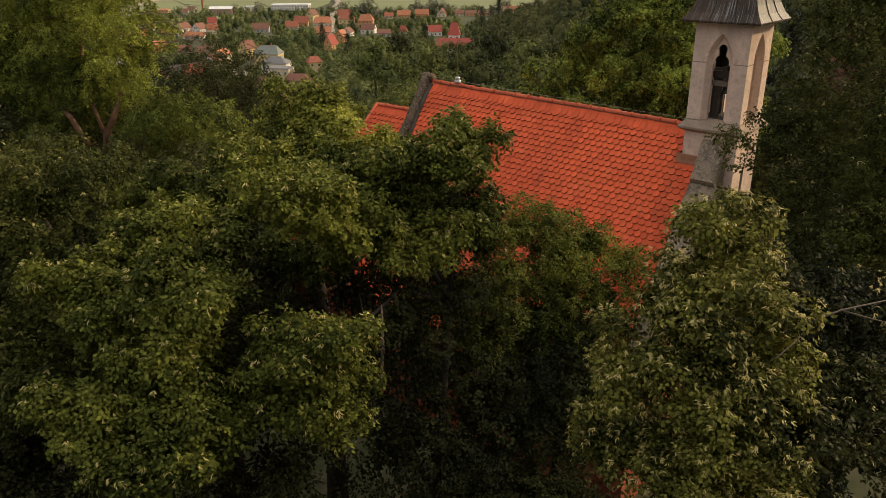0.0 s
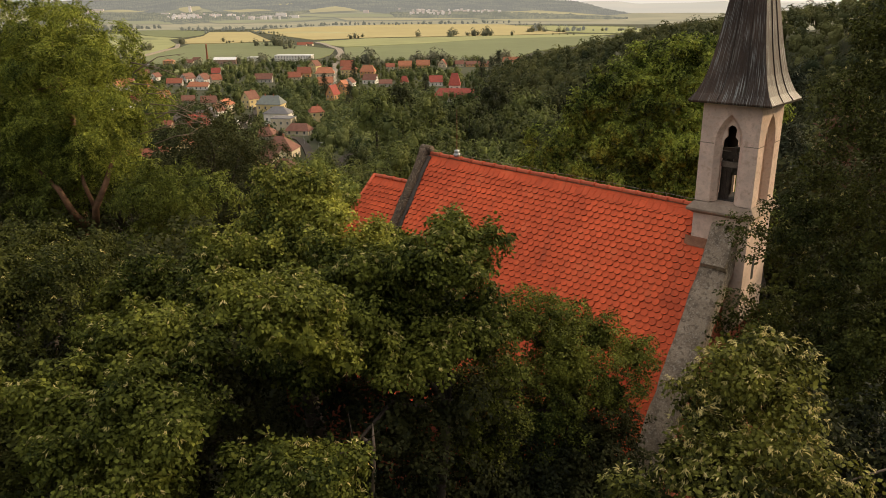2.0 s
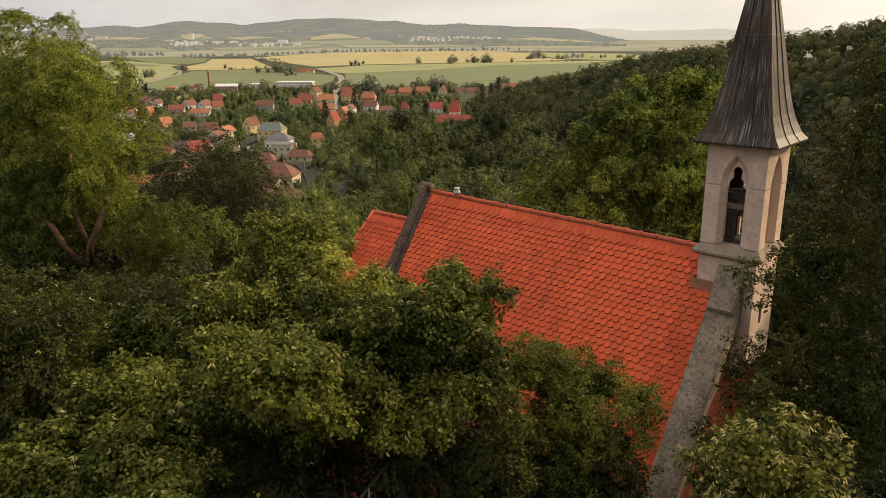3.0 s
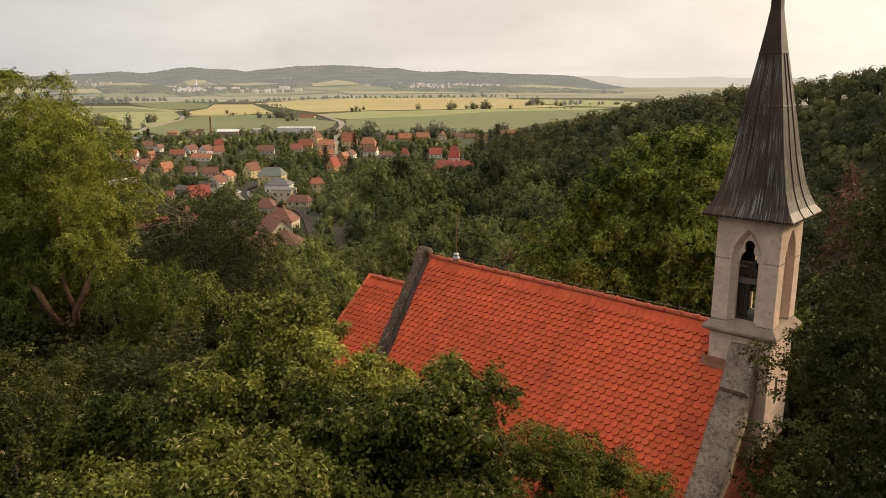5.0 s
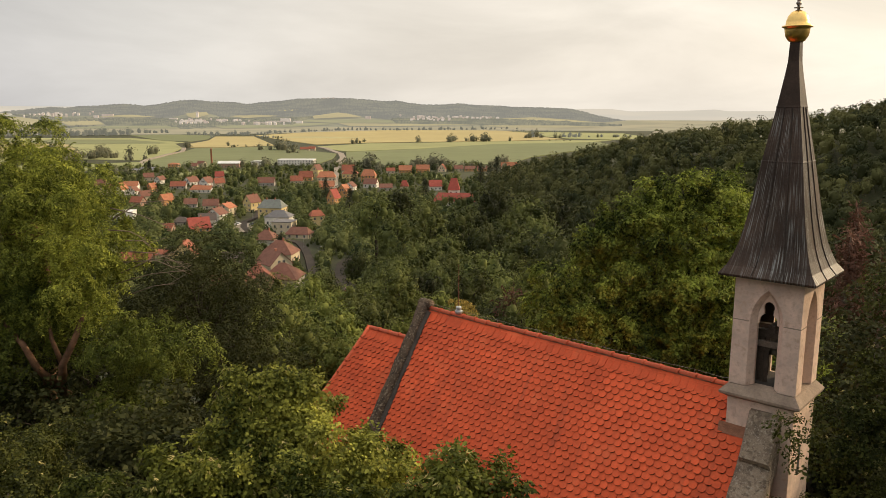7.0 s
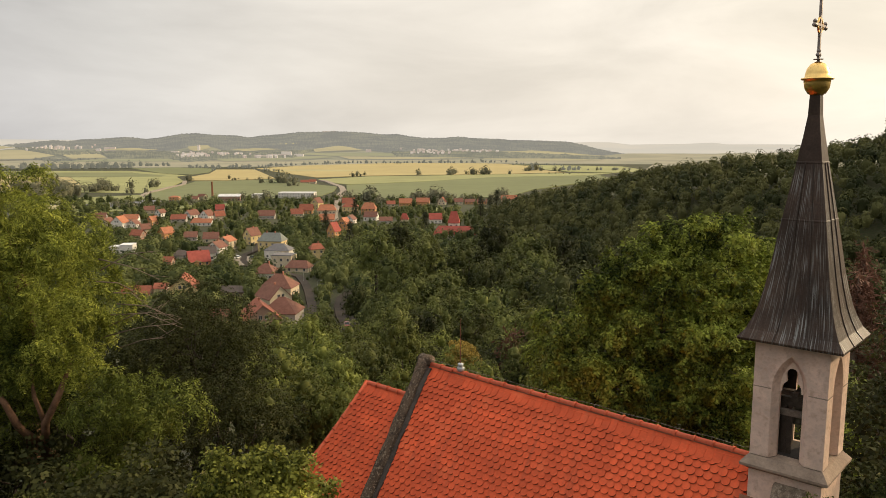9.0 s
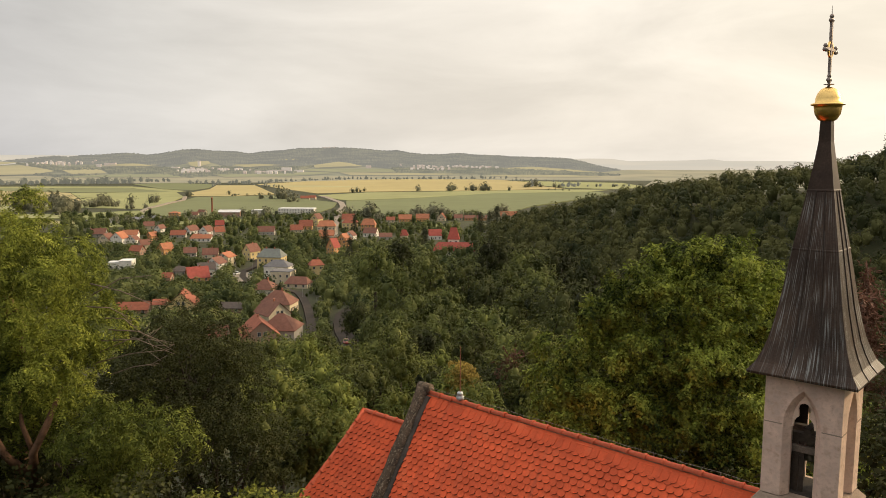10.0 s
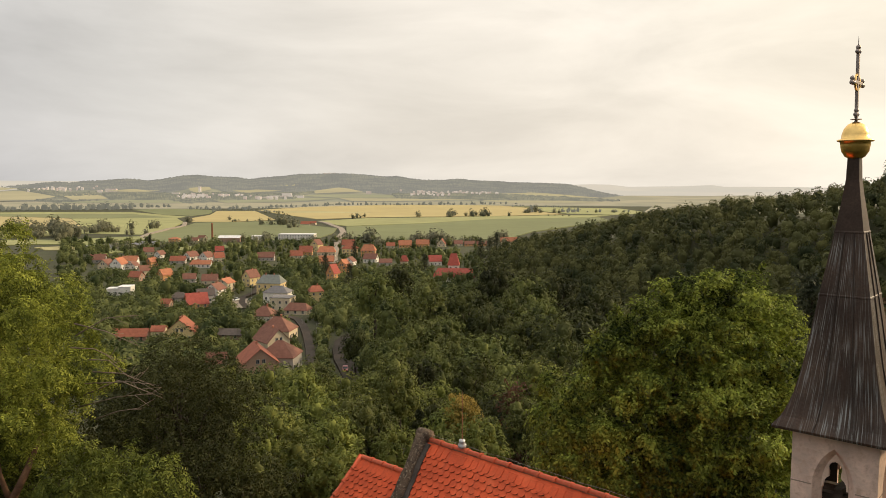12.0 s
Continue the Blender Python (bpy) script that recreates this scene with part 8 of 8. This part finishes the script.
woods("village_trees", town_trees, 40, M_TOWN, "garden trees and hedges among the village houses", 62, 1.25, (0.40, 0.66))

# trees and hedges of the plain
q = random.Random(16)
plain = []
HEDGES = [(-1131, 1820, -764, 1887, 70, 9), (-815, 1996, -712, 1996, 14, 7), (-632, 1887, -434, 1869, 30, 5.5), (-454, 1957, -295, 2163, 40, 5), (-295, 2163, 187, 2234, 70, 5), (174, 2079, 314, 1997, 14, 4), (-548, 993, -467, 983, 22, 12), (-555, 1025, -530, 1035, 5, 10), (-459, 944, -458, 909, 5, 11), (-501, 1071, -450, 1071, 14, 7.5), (-517, 1161, -494, 1147, 4, 8), (-426, 1025, -408, 1025, 5, 6), (-432, 1122, -430, 1147, 3, 8), (-439, 1311, -446, 1362, 4, 6), (-524, 1756, -537, 1821, 2, 5), (-388, 1362, -383, 1362, 1, 7)]
HEDGES += [(-370, 1346, -364, 1354, 3, 3), (-347, 1354, -314, 1373, 4, 2.6), (-433, 1788, -376, 1674, 8, 3.4), (-393, 1729, -298, 1524, 12, 3.2), (-280, 1248, -244, 1248, 8, 9), (-234, 1136, -224, 1189, 4, 6), (-173, 1461, -159, 1482, 4, 6), (-53, 1515, -49, 1515, 1, 8), (10, 1537, 19, 1537, 3, 9), (36, 1549, 73, 1549, 7, 7.5), (74, 1537, 90, 1537, 4, 8.5), (128, 1525, 131, 1537, 1, 7), (171, 1675, 202, 1729, 5, 7), (192, 1702, 217, 1702, 4, 9), (220, 1675, 310, 1730, 12, 6), (209, 1549, 255, 1549, 4, 3)]
HEDGES += [(317, 1702, 424, 1730, 10, 5), (-112, 910, -106, 910, 3, 8), (-92, 892, -81, 892, 4, 10), (-78, 874, -54, 857, 10, 5), (-29, 874, -14, 894, 6, 9), (-11, 910, 3, 894, 5, 7), (3, 857, 59, 857, 18, 5), (67, 910, 78, 936, 4, 7), (-300, 839, -191, 848, 44, 3.6), (-299, 891, -276, 891, 8, 4), (-241, 909, -237, 909, 2, 6), (-207, 892, -198, 910, 8, 7), (-145, 874, -124, 910, 8, 5), (-334, 776, -288, 807, 20, 4.5)]
for x0, y0, x1, y1, n, r in HEDGES:
    for i in range(n):
        u = (i + q.random()) / n
        x, y, rr = x0 + (x1 - x0) * u + q.gauss(0, 3 if n < 6 else 8), y0 + (y1 - y0) * u + q.gauss(0, 12), r * q.uniform(0.6, 1.15)
        plain.append((x, y, ground_height(x, y) + rr * q.uniform(1.5, 2.1), rr))
# leaf green made paler to paint the haze over the plain
M_PLAIN = foliage("haze_paled_leaf", (0.115, 0.130, 0.060), (0.215, 0.225, 0.100), 0.3, 0.02)
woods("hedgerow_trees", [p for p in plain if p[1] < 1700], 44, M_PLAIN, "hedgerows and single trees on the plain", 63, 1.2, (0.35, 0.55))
# the farthest trees have haze mixed in as a glow
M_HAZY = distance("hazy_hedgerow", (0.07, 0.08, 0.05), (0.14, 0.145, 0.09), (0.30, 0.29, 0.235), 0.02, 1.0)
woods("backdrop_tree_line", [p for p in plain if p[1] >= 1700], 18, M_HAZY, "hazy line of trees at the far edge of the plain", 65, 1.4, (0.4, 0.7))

# villages on the far slopes
far = Shape()
q = random.Random(19)
for ca, cu, sa, su, n in ((-0.323, 0.17, 0.022, 0.06, 60), (-0.286, 0.21, 0.026, 0.03, 22), (-0.507, 0.58, 0.05, 0.07, 26), (0.034, 0.335, 0.05, 0.04, 34), (-0.018, 0.25, 0.035, 0.03, 18), (-0.036, 0.37, 0.02, 0.03, 8), (-0.231, 0.125, 0.03, 0.015, 12), (-0.150, 0.97, 0.012, 0.01, 5)):
    for i in range(n):
        x, y, z = hill_place(ca + q.gauss(0, sa * 0.5), max(0.02, cu + q.gauss(0, su * 0.5)), 8.0)
        s = q.uniform(2.6, 5.0)
        far.box((x - s, y - s * 0.7, z - 14), (x + s, y + s * 0.7, z + 3))
        far.add([(x - s, y - s * 0.8, z + 3), (x + s, y - s * 0.8, z + 3), (x + s, y + s * 0.8, z + 3), (x - s, y + s * 0.8, z + 3), (x - s, y, z + 6.5), (x + s, y, z + 6.5)], [(0, 1, 5, 4), (2, 3, 4, 5), (1, 2, 5), (3, 0, 4)])
for a, u, w, h in ((-0.317, 0.35, 4.0, 24), (-0.204, 0.19, 17, 15), (-0.212, 0.175, 40, 8), (-0.232, 0.15, 22, 6), (-0.188, 0.18, 16, 7), (-0.432, 0.47, 24, 10), (-0.447, 0.462, 10, 7), (-0.348, 0.29, 14, 8), (-0.098, 0.345, 10, 6)):
    x, y, z = hill_place(a, u, 4.0)
    far.box((x - w, y - 6, z - 14), (x + w, y + 6, z + h))
# far houses, with haze put into them as a glow
whole("far_village", far, distance("hazed_far_house", (0.52, 0.36, 0.29), (0.80, 0.70, 0.60), (0.60, 0.54, 0.46), 0.03, 1.0), "hazy pale houses of villages on the far slopes", "village", kind="stuff")

# single tiles of the nave roof
for m, x, s in loose_tiles:
    part("tile", tile_mesh, M_TILE_PIECE, nave_roof, at=m)
